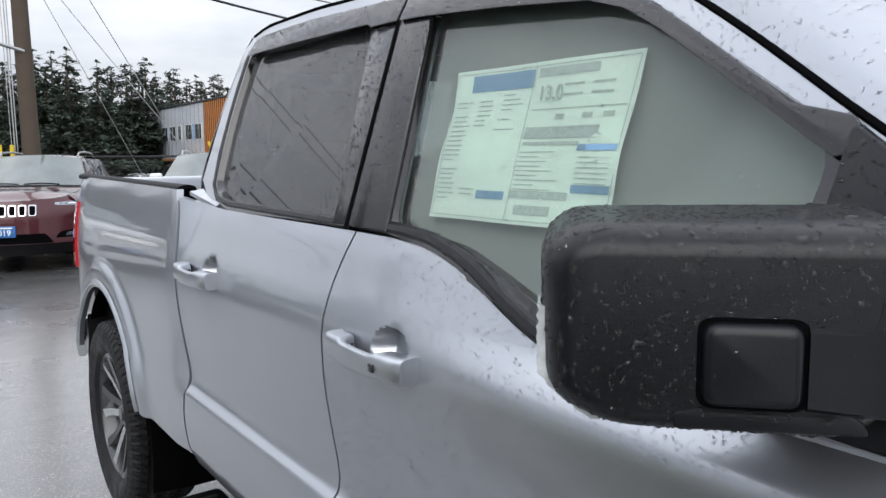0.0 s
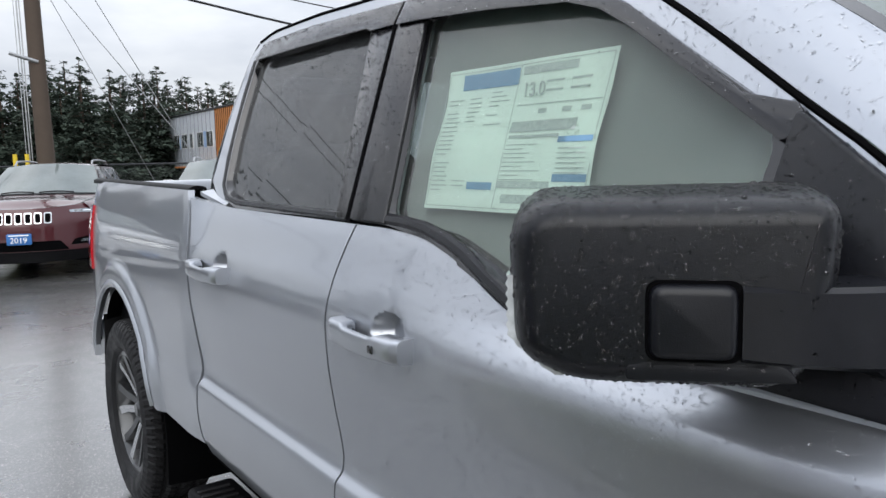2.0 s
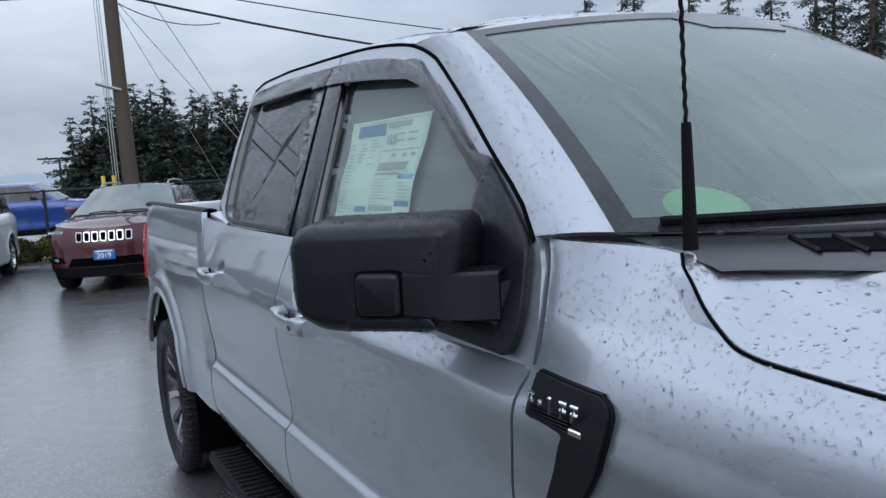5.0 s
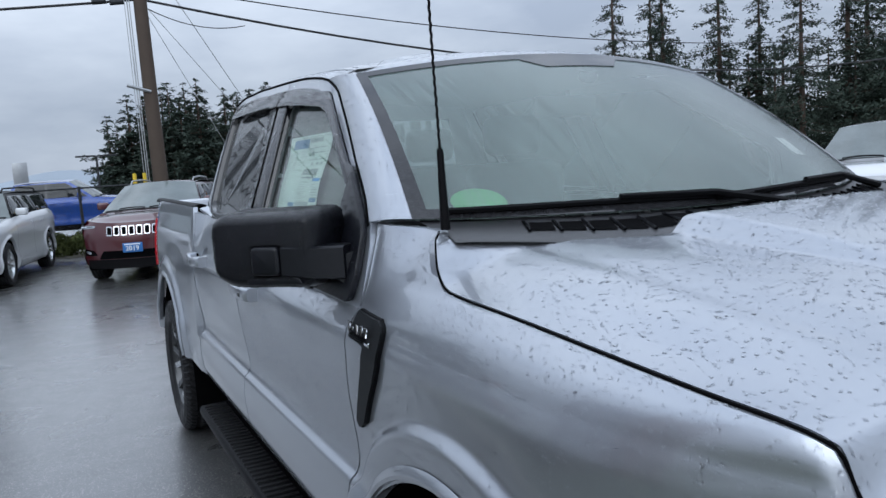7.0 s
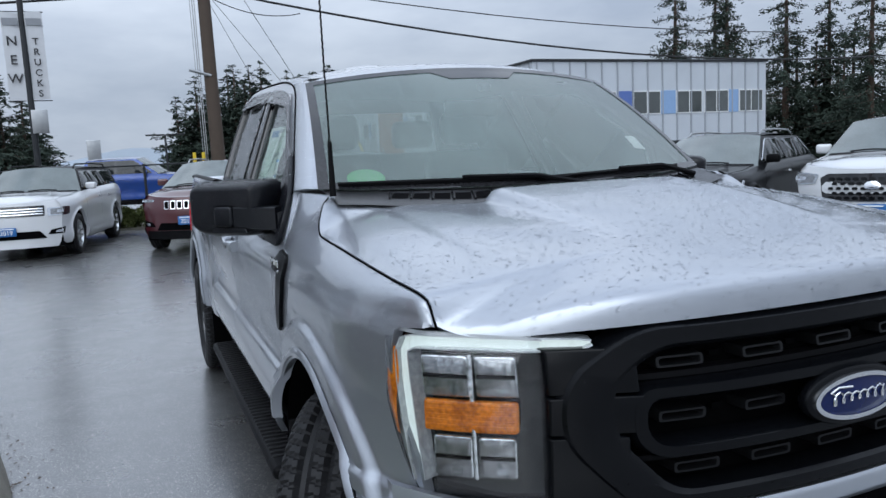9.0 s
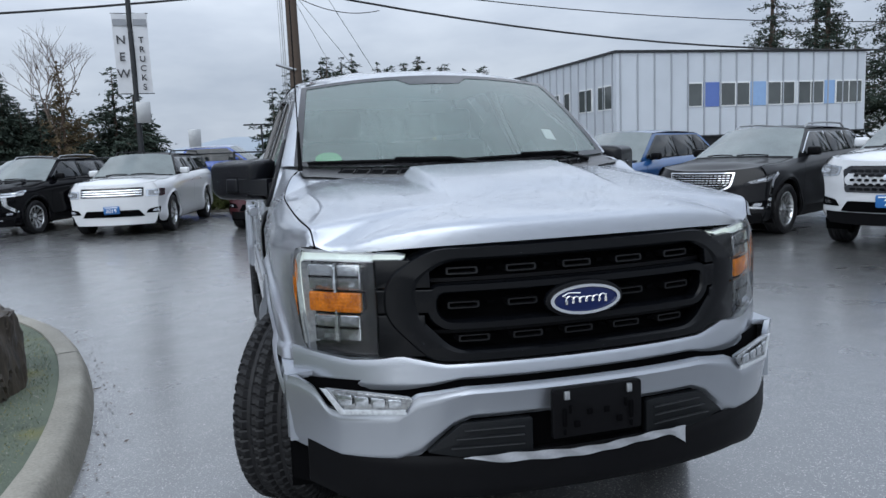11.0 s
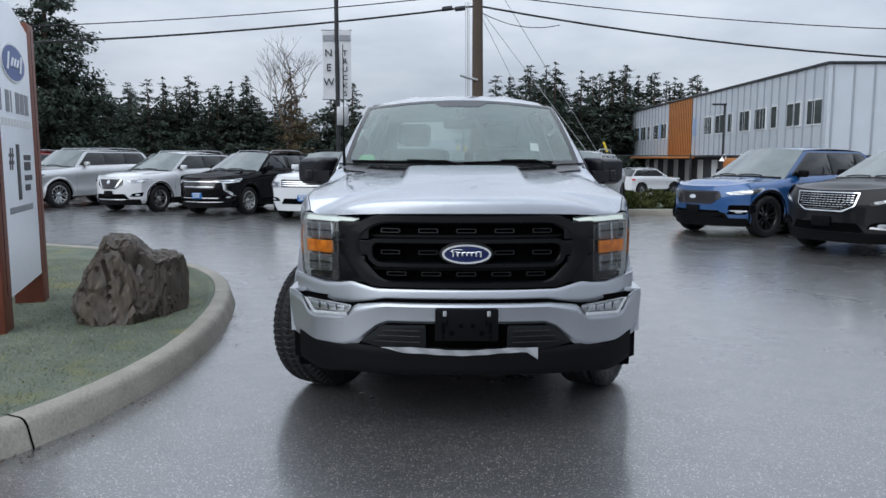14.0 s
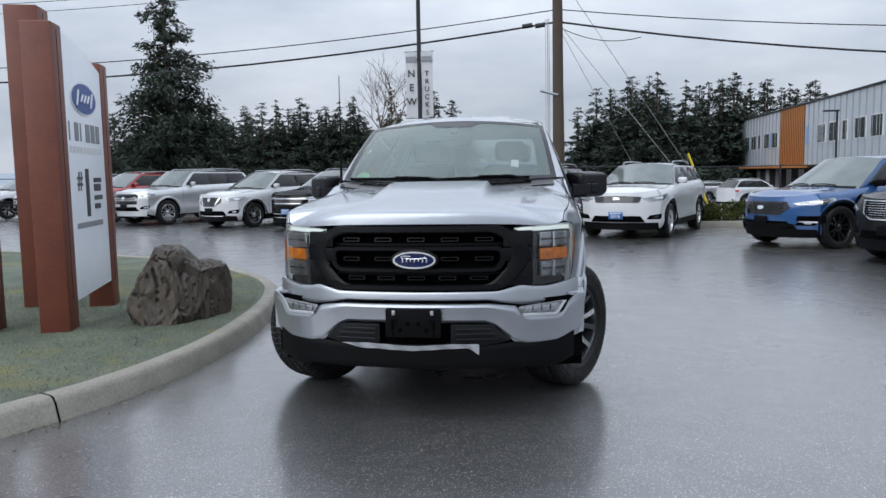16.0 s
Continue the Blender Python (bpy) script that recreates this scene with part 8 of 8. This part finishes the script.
for k in range(46):
    y = Y0 + 0.4 + 1.08 * k
    if 57.2 < y < 64.1:
        continue
    o = new("rib", rib)
    o.parent, o.location = bld, (X0 - 0.02, y, 0)


def bld_window(x, y, w, along_x, tint="window_dark", panes=2):
    lo, hi = 3.24, 4.64
    fr = 0.07
    if along_x:
        bmw = rbox((x, y - 0.05, lo), (x + w, y + 0.02, hi), 0.01, 1)
    else:
        bmw = rbox((x - 0.05, y, lo), (x + 0.02, y + w, hi), 0.01, 1)
    wo = part("window", bmw, M["window_frame"], bld, "pale-framed window with dark glass")
    for k in range(panes):
        a = fr + k * (w - fr) / panes
        b = (k + 1) * (w - fr) / panes
        if along_x:
            q = rbox((x + a, y - 0.062, lo + fr), (x + b, y - 0.048, hi - fr), 0.004, 1)
        else:
            q = rbox((x - 0.062, y + a, lo + fr), (x - 0.048, y + b, hi - fr), 0.004, 1)
        part("pane", q, M[tint], wo, smooth=0)


for x, w, n in ((24.45, 0.98, 1), (26.62, 2.02, 2), (29.80, 2.0, 2), (31.95, 1.95, 2), (34.75, 1.98, 2)):
    bld_window(x, Y0, w, True, panes=n)
for x, w, mt in ((25.50, 1.05, "cladding_blue"), (28.68, 1.08, "cladding_pale"), (33.95, 0.75, "cladding_pale")):
    part("colour_panel", rbox((x, Y0 - 0.04, 3.24), (x + w, Y0 + 0.01, 4.64), 0.01, 1), M[mt], bld, "blue wall panel")
ys = 35.9
k = 0
while ys < 84:
    w = 1.75 if k % 3 != 2 else 0.85
    if not 55.2 < ys < 64.2:
        bld_window(X0, ys, w, False, panes=2 if k % 3 != 2 else 1)
    ys += w + (0.75 if k % 3 != 1 else 1.3)
    k += 1
for yy in (56.3, 66.3, 74.0):
    part("colour_panel", rbox((X0 - 0.04, yy, 3.24), (X0 + 0.01, yy + 0.7, 4.64), 0.01, 1), M["cladding_pale"], bld, "blue wall panel")
# near-black sheet paints the shade between the cedar boards
part("cedar_backing", rbox((X0 - 0.03, 57.35, ZB + 0.01), (X0 + 0.01, 63.9, ZT - 0.01), 0.004, 1), M["gap"], bld, smooth=0)
board_me = mesh_from("cedar_board", rbox((-0.05, 0, ZB - 0.05), (0.02, 0.30, ZT + 0.10), 0.012, 1), M["cedar_orange"], 0)
for i in range(14):
    o = new("cedar_board", board_me)
    o.parent, o.location = bld, (X0, 57.45 + 0.46 * i, 0)
part("entrance_canopy", rbox((X0 - 2.4, 56.5, 1.45), (X0 + 0.1, 68.0, 1.60), 0.02, 1), M["cedar_orange"], bld, "flat cedar entrance canopy")
for i in range(14):
    yy = 37.2 + 3.3 * i
    part("ground_window", rbox((X0 + 0.84, yy, -0.6), (X0 + 0.90, yy + 1.2, 1.35), 0.01, 1), M["window_frame"], bld)
ypl = thing("street_lamp", "dark parking lot lamp post before the building", "street lamp")
bm = bmesh.new()
tube(bm, [(17.8, 44.5, -1.0), (17.8, 44.5, 4.9)], 0.07, 8)
part("lamp_post", bm, M["dark_steel"], ypl)
part("lamp_head", rbox((17.0, 44.35, 4.85), (17.9, 44.65, 4.95), 0.02, 1), M["dark_steel"], ypl)

# ---- trees ----
def fir_meshes(seed, h, w, bare=0.1, dens=1.0, leaf=0.26, droop=0.25, limbs=(6, 10), layers=2.6):
    """A conifer: tapered trunk, whorled limbs, and small flat sprays along them."""
    rng = np.random.RandomState(seed)
    bm = bmesh.new()
    tube(bm, [(0, 0, -0.2), (0.05 * h / 12, 0, h * 0.5), (0, 0, h * 0.985)], 0.018 * h, 8, 0.01)
    V, Fc, base_ = [], [], 0
    n_lay = int(h * layers)
    for i in range(n_lay):
        t = bare + (1 - bare) * (i + rng.uniform(0, 0.6)) / n_lay
        z0 = h * t
        reach = w * (1.02 - t) ** 0.9 * rng.uniform(0.60, 1.20) + 0.08
        for b_ in range(max(3, int(rng.randint(*limbs) * (1.15 - t)))):
            a = rng.uniform(0, 2 * math.pi)
            L = reach * rng.uniform(0.45, 1.2)
            z0 = h * t + rng.uniform(-0.22, 0.22) * min(1.0, 6 * (1 - t))
            d = np.array([math.cos(a), math.sin(a), 0.0])
            tip = np.array([0, 0, z0]) + d * L - np.array([0, 0, droop * L * rng.uniform(0.4, 1.3)])
            if L > 0.7 and b_ < 3:
                tube(bm, [(0, 0, z0), tuple(tip)], 0.02 + 0.012 * L, 4, 0.006, cap=False)
            m_ = max(5, int(L * 9 * dens))
            s_ = rng.uniform(0.10, 1.0, m_) ** 0.8
            c = np.array([0, 0, z0]) + (tip - np.array([0, 0, z0])) * s_[:, None] + rng.normal(0, 0.05 + 0.06 * L, (m_, 3)) * np.array([1.05, 1.05, 0.95])
            ax = d[None, :] + rng.normal(0, 0.55, (m_, 3))
            ax /= np.linalg.norm(ax, axis=1)[:, None]
            sd = np.cross(ax, rng.normal(0, 0.6, (m_, 3)) + np.array([0, 0, 1.0]))
            sd /= np.linalg.norm(sd, axis=1)[:, None] + 1e-9
            sz = leaf * rng.uniform(0.6, 1.35, (m_, 1)) * (0.7 + 0.05 * h / 2) * (1.0 - 0.30 * t)
            q = np.stack([c - ax * sz * 0.6 + sd * sz * 0.42, c + ax * sz - np.array([0, 0, 0.25]) * sz, c - ax * sz * 0.6 - sd * sz * 0.42], 1).reshape(-1, 3)
            V.append(q)
            Fc.append(np.arange(3 * m_).reshape(-1, 3) + base_)
            base_ += 3 * m_
    return bm, np.concatenate(V), np.concatenate(Fc)


def make_tree(name, label, seed, h, w, mat, group, m, **kw):
    bm, v, f = fir_meshes(seed, h, w, **kw)
    ob = thing(name, label, "tree", group, m)
    part("trunk", bm, M["trunk"], ob)
    cr = new("crown", np_mesh("crown", v, f, M[mat]))
    cr.parent = ob
    return ob


rt = random.Random(11)
protos = [make_tree("fir_tree", "dark green fir in a distant wood", 20 + i, 10.0, 2.42 + 0.25 * i, "needles", "distant conifers", pose(-30.0 - 6 * i, 92 + 2 * i, -0.9), bare=0.02, dens=4.0, leaf=0.205, limbs=(9, 13), layers=2.8) for i in range(4)]


# coarse fir, copied for the right edge and the added unseen ring
plain = make_tree("fir_tree", "plain dark fir round the car lot, many added out of view", 30, 10.0, 2.6, "needles", "distant conifers", pose(58.0, 5.0, -0.1), bare=0.02, dens=1.6, leaf=0.26, limbs=(6, 9), layers=2.2)


def plant(x, y, h, wide=1.0, coarse=False):
    o = plain if coarse else protos[rt.randrange(4)]
    k = h / 10.0
    z = lie(y) - 0.05
    k = (h - z) / 10.0
    return copy_thing(o, pose(x, y, z, 0, 0, rt.uniform(0, 360)) @ Matrix.Diagonal((k * wide, k * wide, k, 1)))


# skyline: bearing fixed by place, height by the top of each tree
SKY = [(-38.9, 58.6, 7.6), (-39.3, 64.1, 8.8), (-41.1, 80.2, 9.0), (-38.4, 81.4, 8.8), (-36.2, 82.4, 9.7), (-33.5, 80.3, 10.3), (-33.0, 83.7, 10.9), (-30.3, 84.7, 11.3), (-27.4, 85.6, 10.3), (-25.7, 86.1, 10.7),
       (-23.5, 83.0, 10.3), (-21.7, 83.5, 8.0), (-8.7, 54.1, 8.0), (-8.0, 59.3, 7.9), (7.5, 64.6, 9.9), (9.4, 62.4, 9.9), (15.8, 78.6, 10.4), (17.8, 78.2, 10.9), (19.1, 77.9, 11.5), (26.0, 91.7, 12.3), (28.4, 91.0, 11.6), (32.5, 95.0, 12.3)]
SKY += [(7.6, 70.0, 10.2), (9.6, 70.0, 10.6), (8.4, 70.0, 9.2), (10.6, 70.0, 9.4), (16.9, 96.0, 10.4), (18.4, 96.0, 11.7), (20.0, 96.0, 12.6), (21.7, 96.0, 13.1), (23.5, 96.0, 13.4), (25.1, 96.0, 12.4), (26.8, 96.0, 12.6), (28.8, 96.0, 11.8), (30.6, 96.0, 11.6), (32.2, 96.0, 12.3), (34.0, 96.0, 11.0), (35.2, 96.0, 10.0)]
for x, y, h in SKY:
    plant(x, y, h, 1.5)
for i in range(80):
    x = -60 + 41 * i / 79.0 + rt.uniform(-0.8, 0.8)
    plant(x, 88 + rt.uniform(-5, 10), rt.uniform(6.0, 8.2) + 3.4 * rt.random() ** 2.2, rt.uniform(1.3, 1.8))
for i in range(14):
    plant(-19.5 + 0.75 * i + rt.uniform(-0.5, 0.5), 88 + rt.uniform(-4, 8), rt.uniform(5.2, 7.4), 1.5)
for i in range(12):
    plant(3.0 + 0.9 * i + rt.uniform(-0.4, 0.4), 70 + rt.uniform(-4, 6), rt.uniform(7.0, 10.0), 1.5)
for i in range(14):
    plant(11.5 + 1.7 * i, 92 + rt.uniform(-4, 6), rt.uniform(7.0, 10.0), 1.4)
make_tree("fir_tree", "tall ragged fir rising behind the car row", 3, 15.1, 5.3, "needles", "tall firs", pose(-22.0, 37.2, -0.9), bare=0.04, dens=6.5, leaf=0.17, droop=0.20, limbs=(9, 12), layers=3.6)
make_tree("cedar_tree", "brownish cedar with a dense rounded crown", 8, 9.2, 2.3, "needles_brown", "", pose(-11.6, 51.6, -0.9), bare=0.05, dens=3.6, leaf=0.19, droop=-0.25)
tall = [make_tree("fir_tree", "very tall dark fir with bare lower trunk", 40 + i, 19.9, 4.4, "needles", "tall firs", pose(x, y, -0.9), bare=0.16, dens=3.6, leaf=0.155, droop=0.22, limbs=(6, 10), layers=2.1) for i, (x, y) in enumerate(((44.5, 47.0), (49.9, 46.0)))]
for i, (x, y, h) in enumerate(((53.4, 44.8, 17.5), (47.5, 36.2, 16.5), (56.2, 38.5, 20.5), (41.5, 49.5, 18.0), (58.7, 35.1, 20.5), (52.0, 31.5, 19.0), (60.0, 28.0, 20.0), (57.0, 22.0, 19.0), (62, 16, 20.0), (66.0, 30.0, 21.0), (64, 42, 21), (48.0, 52.0, 19.0))):
    k = (h - lie(y)) / 19.9
    copy_thing(tall[i % 2], pose(x, y, lie(y), 0, 0, 47 * i) @ Matrix.Diagonal((k, k, k, 1)))
for i in range(31):
    a = 0.15 + 0.025 * i
    plant(72 * math.cos(a) + rt.uniform(-4, 4), 66 * math.sin(a) * 1.0 + rt.uniform(-4, 4), rt.uniform(8, 12), 1.5, True)
# low firs added out of view, for the paint and the wet ground to mirror
for i in range(26):
    a = math.pi * (1.02 + 0.95 * i / 25.0)
    plant(46 * math.cos(a) + rt.uniform(-3, 3), 10 + 44 * math.sin(a) + rt.uniform(-3, 3), rt.uniform(2.4, 4.2), 1.6, True)

# bare tree: branching limbs
bt = thing("bare_tree", "leafless tree with fine upright branches", "tree", m=pose(-12.9, 56.8, -0.9))
bm = bmesh.new()
rb = random.Random(4)


def limb(p, d, L, r, depth):
    q = p + d * L
    tube(bm, [p, p.lerp(q, 0.5) + Vector((rb.uniform(-1, 1), rb.uniform(-1, 1), 0)) * L * 0.05, q], r, 5, r * 0.62, cap=False)
    if depth:
        for _ in range(3):
            nd = (d + Vector((rb.uniform(-0.75, 0.75), rb.uniform(-0.75, 0.75), rb.uniform(-0.1, 0.5)))).normalized()
            limb(p.lerp(q, rb.uniform(0.55, 1.0)), nd, L * rb.uniform(0.55, 0.8), r * 0.58, depth - 1)


limb(Vector((0, 0, 0)), Vector((0, 0, 1)), 5.0, 0.13, 5)
part("branchwork", bm, M["twigs"], bt)

# low hills on the horizon, distance haze painted in as pale blue
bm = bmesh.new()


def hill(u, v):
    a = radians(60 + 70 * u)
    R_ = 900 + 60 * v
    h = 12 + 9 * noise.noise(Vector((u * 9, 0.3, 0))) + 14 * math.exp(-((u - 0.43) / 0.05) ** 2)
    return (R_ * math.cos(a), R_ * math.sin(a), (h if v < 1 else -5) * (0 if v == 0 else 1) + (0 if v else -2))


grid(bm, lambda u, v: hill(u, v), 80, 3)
structure("backdrop_hills", bm, M["mountain"], "low hills on the horizon, haze in their pale blue")

# window sticker on the front side glass (a price label in rows of grey and blue print)

sticker = thing("window_sticker", "pale green-white price sticker inside the front side window", "sticker")


def on_sticker(a, b, d=0.0):
    """a along the label (0 to 1), b up it (0 to 1)."""
    y = 1.540 + 0.038 * b - (0.432 + 0.024 * b) * a + 0.008 * math.sin(b * 6.0) * (1 - a)
    z = 1.385 + 0.272 * b - 0.006 * a * b
    wob = 0.0025 * math.sin(a * 9 + b * 5) + 0.002 * math.sin(b * 11)
    return (-(glass_x(z) - 0.014 - wob + d), y, z)


bm = bmesh.new()
grid(bm, on_sticker, 24, 20, flip=True)
part("sheet", bm, M["paper"], sticker)


def print_bar(a0, b0, a1, b1, mt):
    bm = bmesh.new()
    grid(bm, lambda u, v: on_sticker(a0 + (a1 - a0) * u, b0 + (b1 - b0) * v, 0.0012), max(1, int((a1 - a0) * 20)), 2, flip=True)
    part("print", bm, M[mt], sticker, smooth=0)


rp = random.Random(2)
print_bar(0.115, 0.84, 0.485, 0.955, "ink_blue")
for k in range(22):
    b = 0.80 - 0.032 * k
    for a0 in (0.03, 0.18, 0.32):
        if rp.random() < (0.85 if k < 8 or a0 < 0.1 else 0.12):
            print_bar(a0, b, a0 + rp.uniform(0.06, 0.12), b + 0.008, "ink")
print_bar(0.30, 0.14, 0.47, 0.19, "ink_blue")
print_bar(0.51, 0.90, 0.82, 0.955, "ink")
for b in (0.83, 0.77):
    for a0 in (0.66, 0.80):
        print_bar(a0, b, a0 + 0.10, b + 0.014, "ink")
print_bar(0.50, 0.69, 0.97, 0.697, "ink")
for a0 in (0.64, 0.78, 0.88):
    print_bar(a0, 0.63, a0 + 0.05, 0.66, "ink")
print_bar(0.50, 0.515, 0.88, 0.585, "ink")
print_bar(0.51, 0.475, 0.80, 0.495, "ink")
for k in range(9):
    print_bar(0.51, 0.43 - 0.028 * k, 0.51 + rp.uniform(0.1, 0.22), 0.436 - 0.028 * k, "ink")
print_bar(0.80, 0.44, 0.98, 0.475, "ink_blue")
print_bar(0.80, 0.20, 0.98, 0.245, "ink_blue")
for k in range(6):
    print_bar(0.81, 0.40 - 0.03 * k, 0.96, 0.406 - 0.03 * k, "ink")
print_bar(0.50, 0.155, 0.79, 0.20, "ink")
print_bar(0.54, 0.06, 0.72, 0.115, "ink")
for a0, b0, a1, b1 in ((0.015, 0.02, 0.985, 0.025), (0.015, 0.97, 0.985, 0.975), (0.493, 0.02, 0.497, 0.97), (0.012, 0.02, 0.016, 0.97), (0.984, 0.02, 0.988, 0.97)):
    print_bar(a0, b0, a1, b1, "ink")
q0, q1, q2 = Vector(on_sticker(0.545, 0.79, 0.003)), Vector(on_sticker(0.66, 0.79, 0.003)), Vector(on_sticker(0.545, 0.88, 0.003))
ex, ez = (q1 - q0).normalized(), (q2 - q0).normalized()
nz = ex.cross(ez)
text_mesh("print_number", "13.0", 0.036, M["ink"], Matrix(((ex.x, ez.x, nz.x, q0.x), (ex.y, ez.y, nz.y, q0.y), (ex.z, ez.z, nz.z, q0.z), (0, 0, 0, 1))) @ Matrix.Translation((0.02, 0, 0)), sticker, 0.0003, bold=0.0006)

# ---- rain beads on the pickup ----
def beads(names, n, r0, r1, seed, flat=0.45, side=None, zmin=0.0, ymax=9.0):
    """Small water domes scattered over the named parts, by area."""
    rng = np.random.RandomState(seed)
    tris = []
    for o in truck.children_recursive:
        if o.type != "MESH" or o.name.split(".")[0] not in names:
            continue
        me_ = o.data
        me_.calc_loop_triangles()
        co = np.empty(len(me_.vertices) * 3)
        me_.vertices.foreach_get("co", co)
        co = co.reshape(-1, 3)
        ix = np.empty(len(me_.loop_triangles) * 3, dtype=np.int32)
        me_.loop_triangles.foreach_get("vertices", ix)
        t = co[ix.reshape(-1, 3)]
        c = t.mean(1)
        ok = (c[:, 2] > zmin) & (c[:, 1] < ymax)
        if side:
            ok &= c[:, 0] * side > 0
        tris.append(t[ok])
    t = np.concatenate(tris)
    nr = np.cross(t[:, 1] - t[:, 0], t[:, 2] - t[:, 0])
    ar = np.linalg.norm(nr, axis=1)
    t, nr, ar = t[ar > 1e-9], nr[ar > 1e-9], ar[ar > 1e-9]
    i = rng.choice(len(t), n, p=ar / ar.sum())
    a, b = rng.uniform(0, 1, n), rng.uniform(0, 1, n)
    a, b = np.where(a + b > 1, 1 - a, a), np.where(a + b > 1, 1 - b, b)
    p = t[i, 0] + (t[i, 1] - t[i, 0]) * a[:, None] + (t[i, 2] - t[i, 0]) * b[:, None]
    N = nr[i] / ar[i][:, None]
    out = p - np.array([0.0, 1.8, 1.0])
    N = np.where(((N * out).sum(1) < 0)[:, None], -N, N)
    ux = np.cross(N, np.array([0.31, 0.2, 0.93]))
    ux /= np.linalg.norm(ux, axis=1)[:, None]
    uy = np.cross(N, ux)
    r = r0 + (r1 - r0) * rng.beta(1.1, 4.0, n)
    e = rng.uniform(0.88, 1.16, n)
    K = 6
    V = np.empty((n, 2 * K + 1, 3))
    for k in range(K):
        w = 2 * math.pi * k / K
        rim = (ux * (math.cos(w) * e)[:, None] + uy * (math.sin(w) / e)[:, None]) * r[:, None]
        V[:, k] = p + rim
        V[:, K + k] = p + rim * 0.72 + N * (r * flat * 0.75)[:, None]
    V[:, 2 * K] = p + N * (r * flat)[:, None]
    F3 = []
    for k in range(K):
        q = (k + 1) % K
        F3 += [(k, q, K + q), (k, K + q, K + k), (K + k, K + q, 2 * K)]
    F3 = np.array(F3)
    F = (F3[None] + (np.arange(n) * (2 * K + 1))[:, None, None]).reshape(-1, 3)
    return V.reshape(-1, 3), F


VV, FF, count = [], [], 0
for args in (
    (("hood",), 9000, 0.0014, 0.0056, 1, 0.42),
    (("front_fender",), 6000, 0.0010, 0.0046, 2, 0.7, -1, 0.85),
    (("front_door",), 11000, 0.0009, 0.0040, 3, 0.72, -1, 0.80),
    (("rear_door", "bed_side"), 4000, 0.0009, 0.0034, 4, 0.5, -1, 1.0),
    (("side_mirror",), 4200, 0.0010, 0.0048, 5, 0.6, -1, 1.24),
    (("rain_visor", "pillar_cover", "mirror_sail_panel", "belt_moulding"), 7500, 0.0012, 0.0040, 6, 0.6, -1),
    (("windscreen_pillar", "roof_rail", "front_door_frame"), 3600, 0.0012, 0.0046, 7, 0.5, -1),
    (("side_window",), 4200, 0.0009, 0.0036, 8, 0.8, -1),
    (("roof",), 1800, 0.002, 0.007, 9, 0.42),
    (("front_bumper", "grille_surround", "door_handle", "mirror_arm", "mirror_lamp_cover"), 1600, 0.001, 0.0032, 10, 0.5),
):
    v_, f_ = beads(*args)
    VV.append(v_)
    FF.append(f_ + count)
    count += len(v_)
me = np_mesh("rain_bead", np.concatenate(VV), np.concatenate(FF), M["water"])
me.shade_smooth()
rd_ = new("rain_bead", me)
rd_.parent = truck
tagged(rd_, "beads of rain on paint, plastic and glass", kind="stuff")
